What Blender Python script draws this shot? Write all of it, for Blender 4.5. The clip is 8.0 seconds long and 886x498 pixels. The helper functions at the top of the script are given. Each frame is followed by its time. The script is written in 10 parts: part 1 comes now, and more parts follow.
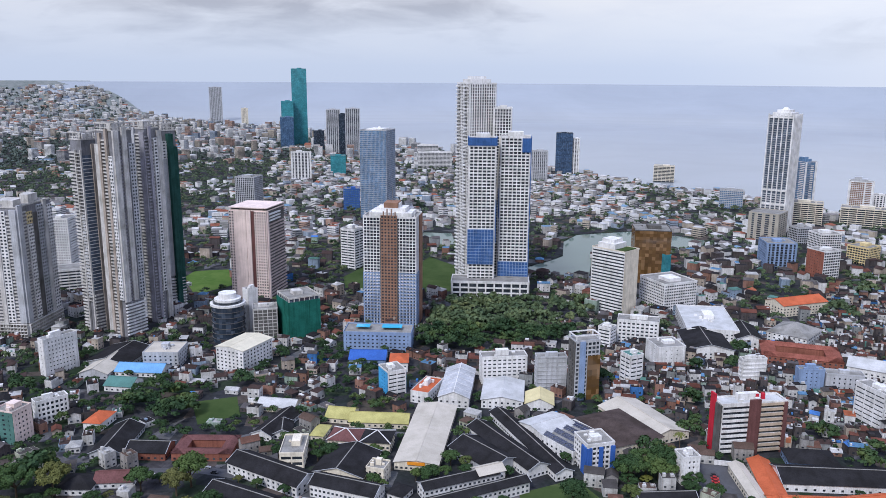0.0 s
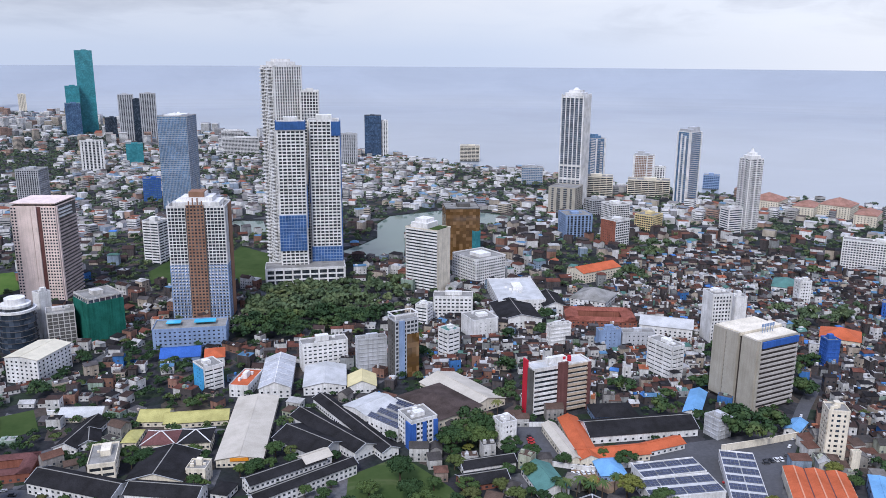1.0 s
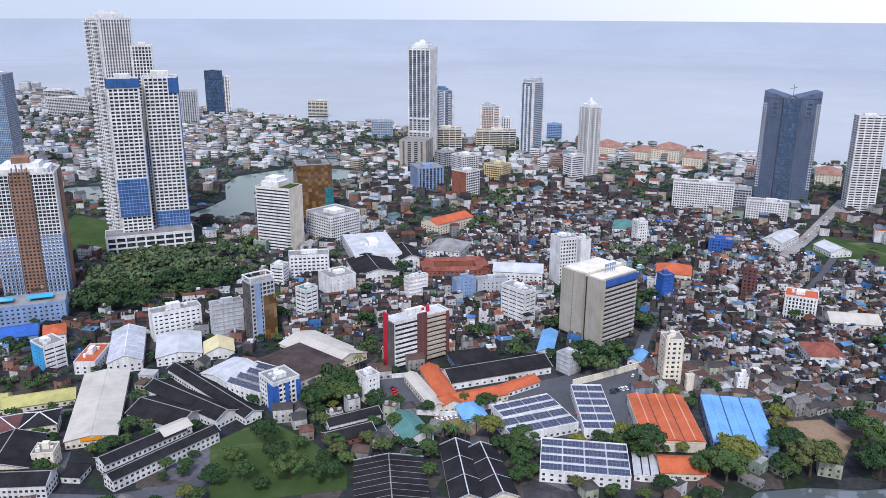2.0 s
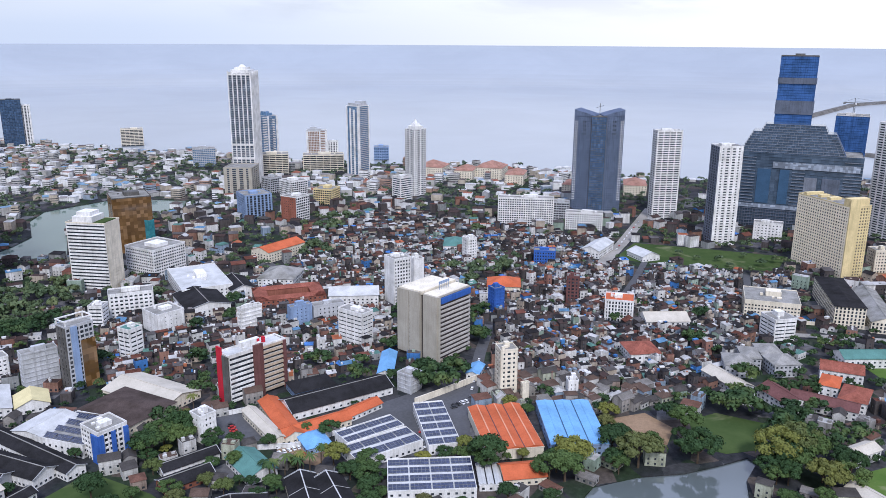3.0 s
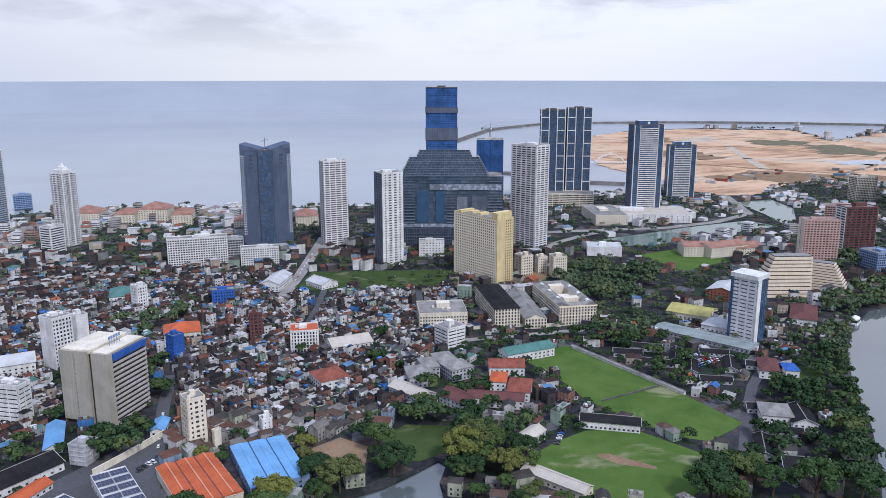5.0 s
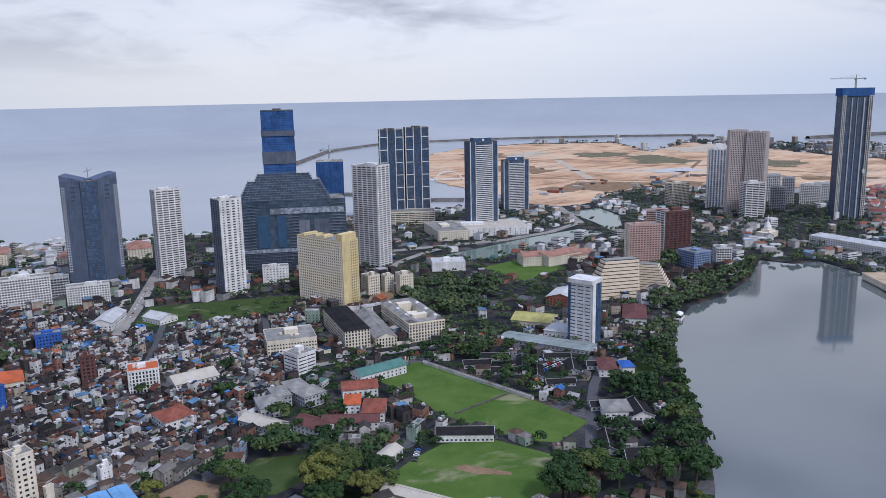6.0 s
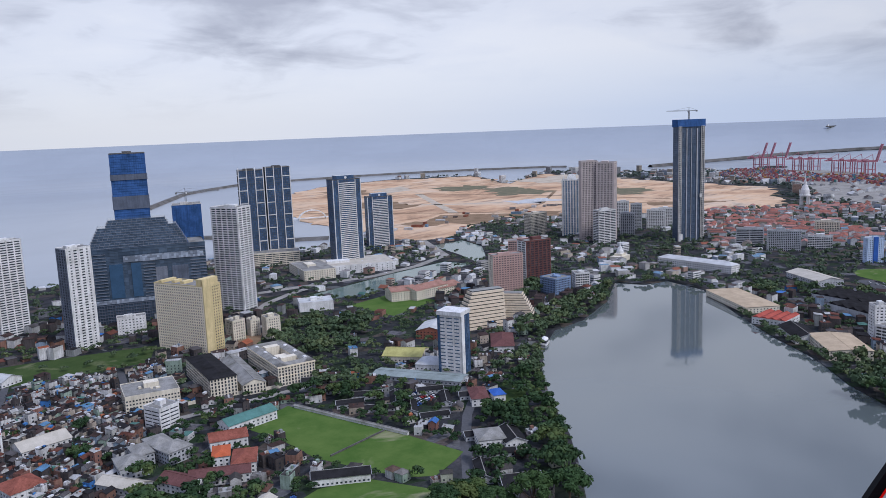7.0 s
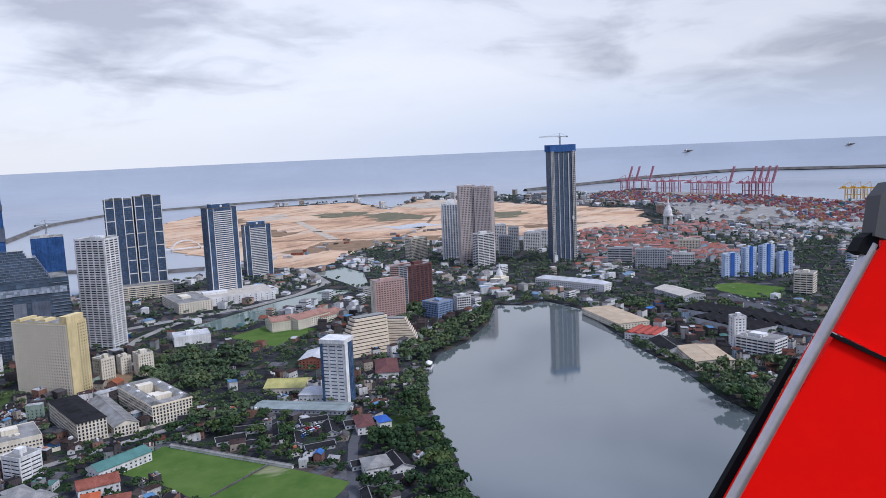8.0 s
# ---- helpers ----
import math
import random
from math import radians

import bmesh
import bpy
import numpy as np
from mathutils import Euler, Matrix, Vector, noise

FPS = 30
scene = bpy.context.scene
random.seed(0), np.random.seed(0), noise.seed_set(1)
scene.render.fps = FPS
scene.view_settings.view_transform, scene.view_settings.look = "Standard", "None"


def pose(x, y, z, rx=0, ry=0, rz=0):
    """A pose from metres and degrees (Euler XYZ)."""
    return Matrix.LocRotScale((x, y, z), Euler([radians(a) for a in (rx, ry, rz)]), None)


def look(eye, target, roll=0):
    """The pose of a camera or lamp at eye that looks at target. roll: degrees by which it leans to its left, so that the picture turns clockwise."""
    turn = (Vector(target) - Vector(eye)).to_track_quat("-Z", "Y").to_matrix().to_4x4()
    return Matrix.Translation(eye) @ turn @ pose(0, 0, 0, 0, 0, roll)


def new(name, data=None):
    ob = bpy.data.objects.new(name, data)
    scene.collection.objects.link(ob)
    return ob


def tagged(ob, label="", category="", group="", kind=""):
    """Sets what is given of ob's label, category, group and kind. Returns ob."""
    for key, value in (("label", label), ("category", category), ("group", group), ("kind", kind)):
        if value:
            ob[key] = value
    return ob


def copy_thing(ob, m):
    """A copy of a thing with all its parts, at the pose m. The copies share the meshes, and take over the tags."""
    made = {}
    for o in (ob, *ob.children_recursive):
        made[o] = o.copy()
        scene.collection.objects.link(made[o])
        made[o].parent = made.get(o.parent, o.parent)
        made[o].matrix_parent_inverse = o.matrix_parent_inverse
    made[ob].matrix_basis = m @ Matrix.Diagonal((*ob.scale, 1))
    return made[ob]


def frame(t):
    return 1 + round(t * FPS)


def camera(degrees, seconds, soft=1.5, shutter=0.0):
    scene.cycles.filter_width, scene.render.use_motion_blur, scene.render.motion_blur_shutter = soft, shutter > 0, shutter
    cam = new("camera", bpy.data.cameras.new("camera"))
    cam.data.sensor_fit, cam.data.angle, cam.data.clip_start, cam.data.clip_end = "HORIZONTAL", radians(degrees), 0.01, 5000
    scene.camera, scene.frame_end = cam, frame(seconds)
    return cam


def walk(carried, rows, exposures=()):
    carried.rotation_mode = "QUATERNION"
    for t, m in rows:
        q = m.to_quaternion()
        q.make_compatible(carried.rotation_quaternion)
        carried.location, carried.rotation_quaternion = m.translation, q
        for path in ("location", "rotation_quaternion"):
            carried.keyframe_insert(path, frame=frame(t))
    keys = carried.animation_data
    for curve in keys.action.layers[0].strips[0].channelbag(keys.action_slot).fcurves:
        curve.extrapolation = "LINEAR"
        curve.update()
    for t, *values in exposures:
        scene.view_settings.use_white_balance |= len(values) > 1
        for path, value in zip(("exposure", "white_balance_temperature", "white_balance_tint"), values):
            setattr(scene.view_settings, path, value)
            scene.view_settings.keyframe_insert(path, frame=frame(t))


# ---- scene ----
cam = camera(59.03, 8.0, soft=0.6)
EYE = 240.0
# seconds, yaw, pitch, roll; the eye hovers and drifts by a hand's width
ROWS = [
    (0.0, 32.29, -12.48, -0.39),
    (0.5, 24.62, -12.80, -0.54),
    (1.0, 18.44, -13.61, -0.38),
    (1.5, 13.33, -16.04, -0.26),
    (1.7, 11.19, -17.03, -0.25),
    (2.8, -3.01, -15.42, -0.26),
    (3.0, -5.13, -15.11, -0.33),
    (3.5, -10.76, -14.42, -0.51),
    (4.0, -17.43, -13.42, -0.50),
    (4.2, -20.18, -13.00, -0.42),
    (5.3, -32.75, -12.41, 0.22),
    (5.5, -35.41, -12.06, 0.42),
    (6.0, -40.91, -11.29, 1.08),
    (6.5, -46.14, -9.49, 1.75),
    (7.0, -50.99, -8.93, 2.18),
    (7.5, -55.17, -7.97, 2.51),
    (8.0, -59.79, -7.41, 2.51),
]


# the film's camera opens a little towards the bright sea and closes again
EXPOSURE = [(0.0, 0.09, 6160, 12), (1.0, 0.12, 6170, 12), (1.5, 0.24, 6170, 12), (3.0, 0.25, 6140, 12), (4.0, 0.12, 6090, 12), (5.5, -0.11, 6090, 12), (6.5, -0.29, 6050, 12), (7.2, -0.26, 6030, 12), (8.0, -0.1, 6030, 12)]


def drift(t):
    """A slow sway of a few centimetres, ending at the door."""
    k = 8.0 - t
    return 0.40 - 0.50 * 0.052 * k, -0.32 + 0.86 * 0.052 * k, 0.16 - 0.012 * k


walk(cam, [(t, pose(drift(t)[0], drift(t)[1], EYE + drift(t)[2], 90 + pitch, roll, yaw)) for t, yaw, pitch, roll in ROWS], EXPOSURE)

# ---- sky and sun: a bright overcast afternoon ----
world = bpy.data.worlds.new("sky")
scene.world = world
world.use_nodes = True
wn, wl = world.node_tree.nodes, world.node_tree.links
wn.clear()


def wnode(kind, **values):
    n = wn.new(kind)
    for key, value in values.items():
        n.inputs[key].default_value = value
    return n


SUN_EL, SUN_AZ = 48.0, 178.0
sky = wn.new("ShaderNodeTexSky")
sky.sky_type, sky.sun_disc = "NISHITA", False
sky.sun_elevation, sky.sun_rotation = radians(SUN_EL), radians(SUN_AZ)
sky_gain = wn.new("ShaderNodeVectorMath")
sky_gain.operation = "SCALE"
sky_gain.inputs["Scale"].default_value = 0.1
wl.new(sky.outputs[0], sky_gain.inputs[0])
way = wn.new("ShaderNodeTexCoord")
split = wn.new("ShaderNodeSeparateXYZ")
wl.new(way.outputs["Generated"], split.inputs[0])


def wmath(op, a, b=None, clamp=False):
    n = wn.new("ShaderNodeMath")
    n.operation, n.use_clamp = op, clamp
    for i, v in enumerate((a, b)):
        if v is None:
            continue
        if isinstance(v, (int, float)):
            n.inputs[i].default_value = v
        else:
            wl.new(v, n.inputs[i])
    return n.outputs[0]


# cloud layer: directions projected on a flat deck
height = wmath("ADD", wmath("MAXIMUM", split.outputs[2], 0.0), 0.19)
deck = wn.new("ShaderNodeCombineXYZ")
wl.new(wmath("DIVIDE", split.outputs[0], height), deck.inputs[0])
wl.new(wmath("DIVIDE", split.outputs[1], height), deck.inputs[1])
big = wnode("ShaderNodeTexNoise", Scale=2.3, Detail=7.0, Roughness=0.52, Distortion=0.4)
small = wnode("ShaderNodeTexNoise", Scale=2.1, Detail=5.0, Roughness=0.55, Distortion=0.6)
puff = wn.new("ShaderNodeMapping")
puff.inputs["Scale"].default_value = (1.0, 1.0, 3.2)
puff.inputs["Location"].default_value = (0.35, 0.2, 0.1)
wl.new(way.outputs["Generated"], puff.inputs[0])
wl.new(puff.outputs[0], big.inputs["Vector"])
wl.new(deck.outputs[0], small.inputs["Vector"])
mass = wmath("ADD", wmath("MULTIPLY", big.outputs[0], 0.7), wmath("MULTIPLY", small.outputs[0], 0.3))
cloud = wn.new("ShaderNodeValToRGB")
cloud.color_ramp.elements[0].position, cloud.color_ramp.elements[0].color = 0.39, (0.82, 0.825, 0.865, 1)
cloud.color_ramp.elements[1].position, cloud.color_ramp.elements[1].color = 0.585, (0.46, 0.47, 0.54, 1)
e = cloud.color_ramp.elements.new(0.48)
e.color = (0.76, 0.775, 0.84, 1)
wl.new(mass, cloud.inputs[0])
# towards the horizon the deck thins out into an even veil, whiter over the open western sea
west = wmath("ADD", wmath("MULTIPLY", split.outputs[0], 0.47), wmath("MULTIPLY", split.outputs[1], 0.883))
glow = wmath("POWER", wmath("DIVIDE", wmath("SUBTRACT", west, 0.70), 0.30, True), 1.5, True)
haze = wn.new("ShaderNodeMix")
haze.data_type = "RGBA"
haze.inputs[6].default_value = (0.60, 0.68, 0.84, 1)
haze.inputs[7].default_value = (0.765, 0.77, 0.795, 1)
wl.new(glow, haze.inputs[0])
veil = wn.new("ShaderNodeMix")
veil.data_type = "RGBA"
wl.new(haze.outputs[2], veil.inputs[6])
wl.new(cloud.outputs[0], veil.inputs[7])
wl.new(wmath("MULTIPLY", wmath("SUBTRACT", split.outputs[2], 0.012), 13.0, True), veil.inputs[0])
mixed = wn.new("ShaderNodeMix")
mixed.data_type = "RGBA"
mixed.inputs[0].default_value = 0.9
wl.new(sky_gain.outputs[0], mixed.inputs[6])
wl.new(veil.outputs[2], mixed.inputs[7])
background = wnode("ShaderNodeBackground", Strength=1.0)
# an overcast sky is brightest overhead
zenith = wn.new("ShaderNodeVectorMath")
zenith.operation = "SCALE"
# thinner, bluer cloud overhead
over = wn.new("ShaderNodeMix")
over.data_type, over.blend_type = "RGBA", "MULTIPLY"
over.inputs[7].default_value = (0.77, 0.90, 1.27, 1)
wl.new(wmath("MULTIPLY", wmath("SUBTRACT", split.outputs[2], 0.3), 2.5, True), over.inputs[0])
wl.new(mixed.outputs[2], over.inputs[6])
wl.new(over.outputs[2], zenith.inputs[0])
# the cloud is thinner, and so brighter, towards the north-west
thin = wmath("POWER", wmath("MAXIMUM", wmath("ADD", wmath("MULTIPLY", split.outputs[0], 0.643), wmath("MULTIPLY", split.outputs[1], 0.766)), 0.0), 3.0)
lift = wmath("ADD", wmath("MULTIPLY", wmath("MAXIMUM", wmath("SUBTRACT", split.outputs[2], 0.2), 0.0), 0.8), 1.04)
wl.new(wmath("MULTIPLY", lift, wmath("ADD", wmath("MULTIPLY", thin, 0.3), 0.9)), zenith.inputs["Scale"])
wl.new(zenith.outputs[0], background.inputs[0])
wl.new(background.outputs[0], wn.new("ShaderNodeOutputWorld").inputs[0])

sun = new("sun", bpy.data.lights.new("sun", "SUN"))
sun.data.energy, sun.data.angle, sun.data.color = 2.7, radians(12), (1.0, 0.985, 0.985)
sun_way = Vector((math.sin(radians(SUN_AZ)) * math.cos(radians(SUN_EL)), math.cos(radians(SUN_AZ)) * math.cos(radians(SUN_EL)), math.sin(radians(SUN_EL))))
sun.matrix_world = look(sun_way * 500, (0, 0, 0))
scene.view_settings.exposure = 0.0

# ---- materials ----
def shader(name, rough=0.8, metal=0.0):
    m = bpy.data.materials.new(name)
    m.use_nodes = True
    b = m.node_tree.nodes["Principled BSDF"]
    b.inputs["Roughness"].default_value, b.inputs["Metallic"].default_value = rough, metal
    b.inputs["Specular IOR Level"].default_value = 0.5 if rough < 0.5 else 0.03
    return m, m.node_tree.nodes, m.node_tree.links, b


def node(nodes, kind, **values):
    n = nodes.new(kind)
    for key, value in values.items():
        n.inputs[key].default_value = value
    return n


def blend(nodes, links, fac, a, b, mode="MIX"):
    n = nodes.new("ShaderNodeMix")
    n.data_type, n.blend_type = "RGBA", mode
    for sock, v in ((n.inputs[0], fac), (n.inputs[6], a), (n.inputs[7], b)):
        if isinstance(v, (int, float)):
            sock.default_value = v
        elif isinstance(v, tuple):
            sock.default_value = (*v, 1)
        else:
            links.new(v, sock)
    return n.outputs[2]


def ramp(nodes, links, fac, stops, constant=False):
    n = nodes.new("ShaderNodeValToRGB")
    r = n.color_ramp
    r.interpolation = "CONSTANT" if constant else "LINEAR"
    r.elements[0].position, r.elements[0].color = stops[0][0], (*stops[0][1], 1)
    r.elements[1].position, r.elements[1].color = stops[-1][0], (*stops[-1][1], 1)
    for p, c in stops[1:-1]:
        r.elements.new(p).color = (*c, 1)
    links.new(fac, n.inputs[0])
    return n.outputs[0]


def weather(m, nodes, links, b, colour, grime=0.35, size=1.0, bump=0.25, streak=True):
    """Broad stains, fine grain and rain streaks over a colour."""
    pos = nodes.new("ShaderNodeTexCoord").outputs["Object"]
    broad = node(nodes, "ShaderNodeTexNoise", Scale=0.09 / size, Detail=5.0, Roughness=0.6)
    fine = node(nodes, "ShaderNodeTexNoise", Scale=1.3 / size, Detail=4.0, Roughness=0.7)
    links.new(pos, broad.inputs["Vector"])
    links.new(pos, fine.inputs["Vector"])
    dirt = ramp(nodes, links, broad.outputs[0], [(0.38, (1, 1, 1)), (0.7, (1 - grime, 1 - grime, 1 - grime * 1.08))])
    out = blend(nodes, links, 1.0, colour, dirt, "MULTIPLY")
    grain = ramp(nodes, links, fine.outputs[0], [(0.3, (1 - grime * 0.6,) * 3), (0.65, (1.06, 1.05, 1.04))])
    out = blend(nodes, links, 1.0, out, grain, "MULTIPLY")
    if streak:
        stretch = nodes.new("ShaderNodeMapping")
        stretch.inputs["Scale"].default_value = (0.7 / size, 0.7 / size, 0.035 / size)
        links.new(pos, stretch.inputs[0])
        rain = node(nodes, "ShaderNodeTexNoise", Scale=1.0, Detail=4.0, Roughness=0.65)
        links.new(stretch.outputs[0], rain.inputs["Vector"])
        run = ramp(nodes, links, rain.outputs[0], [(0.45, (1, 1, 1)), (0.75, (1 - grime, 1 - grime * 1.05, 1 - grime * 1.1))])
        out = blend(nodes, links, 1.0, out, run, "MULTIPLY")
    links.new(out, b.inputs["Base Color"])
    if bump:
        bp = node(nodes, "ShaderNodeBump", Strength=bump, Distance=0.15)
        links.new(fine.outputs[0], bp.inputs["Height"])
        links.new(bp.outputs[0], b.inputs["Normal"])
    return m


def paint(name, colour, rough=0.8, grime=0.35, size=1.0, bump=0.2, metal=0.0, streak=True):
    m, nodes, links, b = shader(name, rough, metal)
    rgb = nodes.new("ShaderNodeRGB")
    rgb.outputs[0].default_value = (*colour, 1)
    return weather(m, nodes, links, b, rgb.outputs[0], grime, size, bump, streak)


def palette(name, colours, rough=0.8, grime=0.35, per_object=False, streak=True, size=1.0, metal=0.0):
    """A different paint on each piece, out of a few."""
    m, nodes, links, b = shader(name, rough, metal)
    pick = nodes.new("ShaderNodeObjectInfo").outputs["Random"] if per_object else nodes.new("ShaderNodeNewGeometry").outputs["Random Per Island"]
    total, at, stops = sum(k for k, _ in colours), 0.0, []
    for k, c in colours:
        stops.append((at / total, c))
        at += k
    return weather(m, nodes, links, b, ramp(nodes, links, pick, stops, True), grime, size, 0.25, streak)


def glazing(name, colour, rough=0.12, vary=0.5, size=3.0):
    """Dark reflecting glass, with panes that differ a little."""
    m, nodes, links, b = shader(name, rough)
    b.inputs["IOR"].default_value = 1.6
    pos = nodes.new("ShaderNodeTexCoord").outputs["Object"]
    grid = nodes.new("ShaderNodeMapping")
    grid.inputs["Scale"].default_value = (1 / size, 1 / size, 1 / size)
    links.new(pos, grid.inputs[0])
    snap = nodes.new("ShaderNodeVectorMath")
    snap.operation = "FLOOR"
    links.new(grid.outputs[0], snap.inputs[0])
    cell = nodes.new("ShaderNodeTexWhiteNoise")
    links.new(snap.outputs[0], cell.inputs["Vector"])
    light = tuple(min(1, c * (1 + 1.4 * vary) + 0.05 * vary) for c in colour)
    dark = tuple(c * (1 - vary * 0.6) for c in colour)
    tone = ramp(nodes, links, cell.outputs[0], [(0.0, dark), (0.55, colour), (1.0, light)])
    broad = node(nodes, "ShaderNodeTexNoise", Scale=0.05, Detail=3.0)
    links.new(pos, broad.inputs["Vector"])
    links.new(blend(nodes, links, 1.0, tone, ramp(nodes, links, broad.outputs[0], [(0.3, (0.75,) * 3), (0.7, (1.2,) * 3)]), "MULTIPLY"), b.inputs["Base Color"])
    return m


WHITE = paint("white_plaster", (0.80, 0.79, 0.775), grime=0.3)
CREAM = paint("cream_plaster", (0.76, 0.69, 0.56), grime=0.25)
YELLOW = paint("yellow_plaster", (0.70, 0.57, 0.31), grime=0.22)
PINK = paint("pink_plaster", (0.78, 0.64, 0.58), grime=0.2)
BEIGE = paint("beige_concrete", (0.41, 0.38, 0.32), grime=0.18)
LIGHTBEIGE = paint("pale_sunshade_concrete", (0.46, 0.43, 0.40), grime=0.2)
# taupe darkened: the shade behind the sunshades is in the colour
SHADETAUPE = paint("shaded_taupe_wall", (0.13, 0.11, 0.105), grime=0.3)
CONCRETE = paint("bare_concrete", (0.64, 0.62, 0.59), rough=0.9, grime=0.4)
TANCON = paint("tan_concrete", (0.48, 0.41, 0.35), rough=0.9, grime=0.4)
DARKCON = paint("dark_concrete", (0.15, 0.145, 0.14), rough=0.9, grime=0.4)
GREYWALL = paint("grey_plaster", (0.50, 0.51, 0.53), grime=0.3)
BRICKRED = paint("brick_red_cladding", (0.30, 0.12, 0.085), grime=0.3)
MAROON = paint("maroon_cladding", (0.16, 0.075, 0.07), grime=0.3)
BROWN = paint("brown_plaster", (0.30, 0.175, 0.12), grime=0.25)
NETGREY = paint("bare_slate_storey", (0.21, 0.23, 0.275), rough=0.9, grime=0.3)
BLUEP = paint("blue_paint", (0.05, 0.13, 0.42), rough=0.6, grime=0.25)
SOFTBLUE = paint("pale_blue_paint", (0.26, 0.35, 0.52), rough=0.7, grime=0.25)
REDP = paint("red_paint", (0.50, 0.03, 0.05), rough=0.5, grime=0.2)
HORNWALL = paint("lilac_grey_render", (0.125, 0.155, 0.225), rough=0.9, grime=0.3)
NETBLUE = paint("blue_building_net", (0.06, 0.14, 0.35), rough=0.9, grime=0.4)
NETGREEN = paint("green_building_net", (0.025, 0.155, 0.12), rough=0.9, grime=0.4)
# core grey with the shade of the facade recesses put into it
SHADEGREY = paint("shaded_block_wall", (0.27, 0.27, 0.29), rough=0.9, grime=0.4)
SHADENET = paint("dark_teal_net", (0.035, 0.10, 0.085), rough=0.9, grime=0.4)
STEEL = paint("grey_steel", (0.30, 0.31, 0.32), rough=0.45, metal=0.6, grime=0.3)
TILE = paint("clay_tile_roof", (0.30, 0.105, 0.075), grime=0.4)
ORANGE = paint("orange_sheet_roof", (0.50, 0.125, 0.055), rough=0.55, grime=0.3, streak=False)
BLUEROOF = paint("blue_sheet_roof", (0.17, 0.36, 0.60), rough=0.5, grime=0.25, streak=False)
TEALROOF = paint("green_sheet_roof", (0.10, 0.215, 0.19), rough=0.6, grime=0.3, streak=False)
PALEROOF = paint("pale_sheet_roof", (0.50, 0.455, 0.38), rough=0.6, grime=0.22, streak=False)
YELROOF = paint("yellow_green_roof", (0.46, 0.42, 0.16), rough=0.7, grime=0.35, streak=False)
WHITEROOF = paint("white_sheet_roof", (0.52, 0.52, 0.51), rough=0.55, grime=0.3, streak=False)
DARKROOF = paint("weathered_dark_roof", (0.030, 0.029, 0.031), rough=0.85, grime=0.5, streak=False)
ROOFTOP = paint("roof_screed", (0.30, 0.29, 0.27), rough=0.9, grime=0.5, streak=False)
SOLAR = glazing("solar_cells", (0.012, 0.018, 0.05), rough=0.25, vary=0.3, size=1.6)
GLASS = glazing("window_glass", (0.028, 0.034, 0.042))
BLUEGLASS = glazing("blue_glass", (0.085, 0.16, 0.26), rough=0.15, vary=0.25)
NAVYGLASS = glazing("navy_glass", (0.050, 0.092, 0.165), rough=0.12, vary=0.25)
TEALGLASS = glazing("teal_glass", (0.045, 0.23, 0.26), rough=0.15, vary=0.15)
BRONZE = glazing("bronze_glass", (0.13, 0.07, 0.025), rough=0.08, vary=0.45, size=4.0)
SMOKE = glazing("smoked_glass", (0.03, 0.042, 0.06), rough=0.1, vary=0.5)
STEELGLASS = glazing("steel_blue_glass", (0.095, 0.12, 0.155), rough=0.15, vary=0.25)
SLATE = glazing("slate_blue_glass", (0.062, 0.090, 0.128), rough=0.15, vary=0.2, size=5.0)
GREYGLASS = glazing("grey_reflecting_glass", (0.21, 0.24, 0.285), rough=0.2, vary=0.4)
LIGHTCREAM = paint("light_cream_plaster", (0.86, 0.75, 0.57), grime=0.1)
TANBAND = paint("tan_sunshade_plaster", (0.50, 0.40, 0.30), grime=0.25)
TANROOF = paint("tan_sheet_roof", (0.48, 0.37, 0.25), rough=0.6, grime=0.25, streak=False)
PINKGREY = paint("dusty_pink_plaster", (0.52, 0.43, 0.40), grime=0.25)
PINKBRICK = paint("pinkish_brick_cladding", (0.55, 0.37, 0.33), grime=0.25)
PALESAND = paint("pale_packed_sand", (0.52, 0.44, 0.34), rough=0.95, grime=0.3, size=4.0, streak=False)
SLATEPAINT = paint("bare_slate_concrete", (0.13, 0.15, 0.195), rough=0.9, grime=0.3)
PALESEAM = paint("pale_roof_seam", (0.58, 0.27, 0.17), grime=0.2, streak=False)
NAVYSEAM = paint("dark_roof_gutter", (0.05, 0.10, 0.17), grime=0.2, streak=False)
ASPHALT = paint("asphalt", (0.10, 0.10, 0.105), rough=0.9, grime=0.3, size=3.0, streak=False)
PAVING = paint("pale_paving", (0.32, 0.30, 0.27), rough=0.9, grime=0.35, size=3.0, streak=False)
EARTH = paint("bare_earth", (0.28, 0.19, 0.12), rough=0.95, grime=0.4, size=3.0, streak=False)
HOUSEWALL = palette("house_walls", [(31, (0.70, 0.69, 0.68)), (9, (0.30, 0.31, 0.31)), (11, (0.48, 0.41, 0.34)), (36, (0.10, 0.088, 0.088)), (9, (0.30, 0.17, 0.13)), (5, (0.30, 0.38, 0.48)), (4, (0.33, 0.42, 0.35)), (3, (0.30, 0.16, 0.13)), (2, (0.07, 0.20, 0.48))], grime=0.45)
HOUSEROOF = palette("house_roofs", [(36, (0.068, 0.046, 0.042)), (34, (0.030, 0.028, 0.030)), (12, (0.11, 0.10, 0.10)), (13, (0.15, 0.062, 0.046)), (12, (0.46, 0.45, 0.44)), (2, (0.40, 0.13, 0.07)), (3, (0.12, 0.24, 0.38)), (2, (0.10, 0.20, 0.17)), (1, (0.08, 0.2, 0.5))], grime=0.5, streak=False)
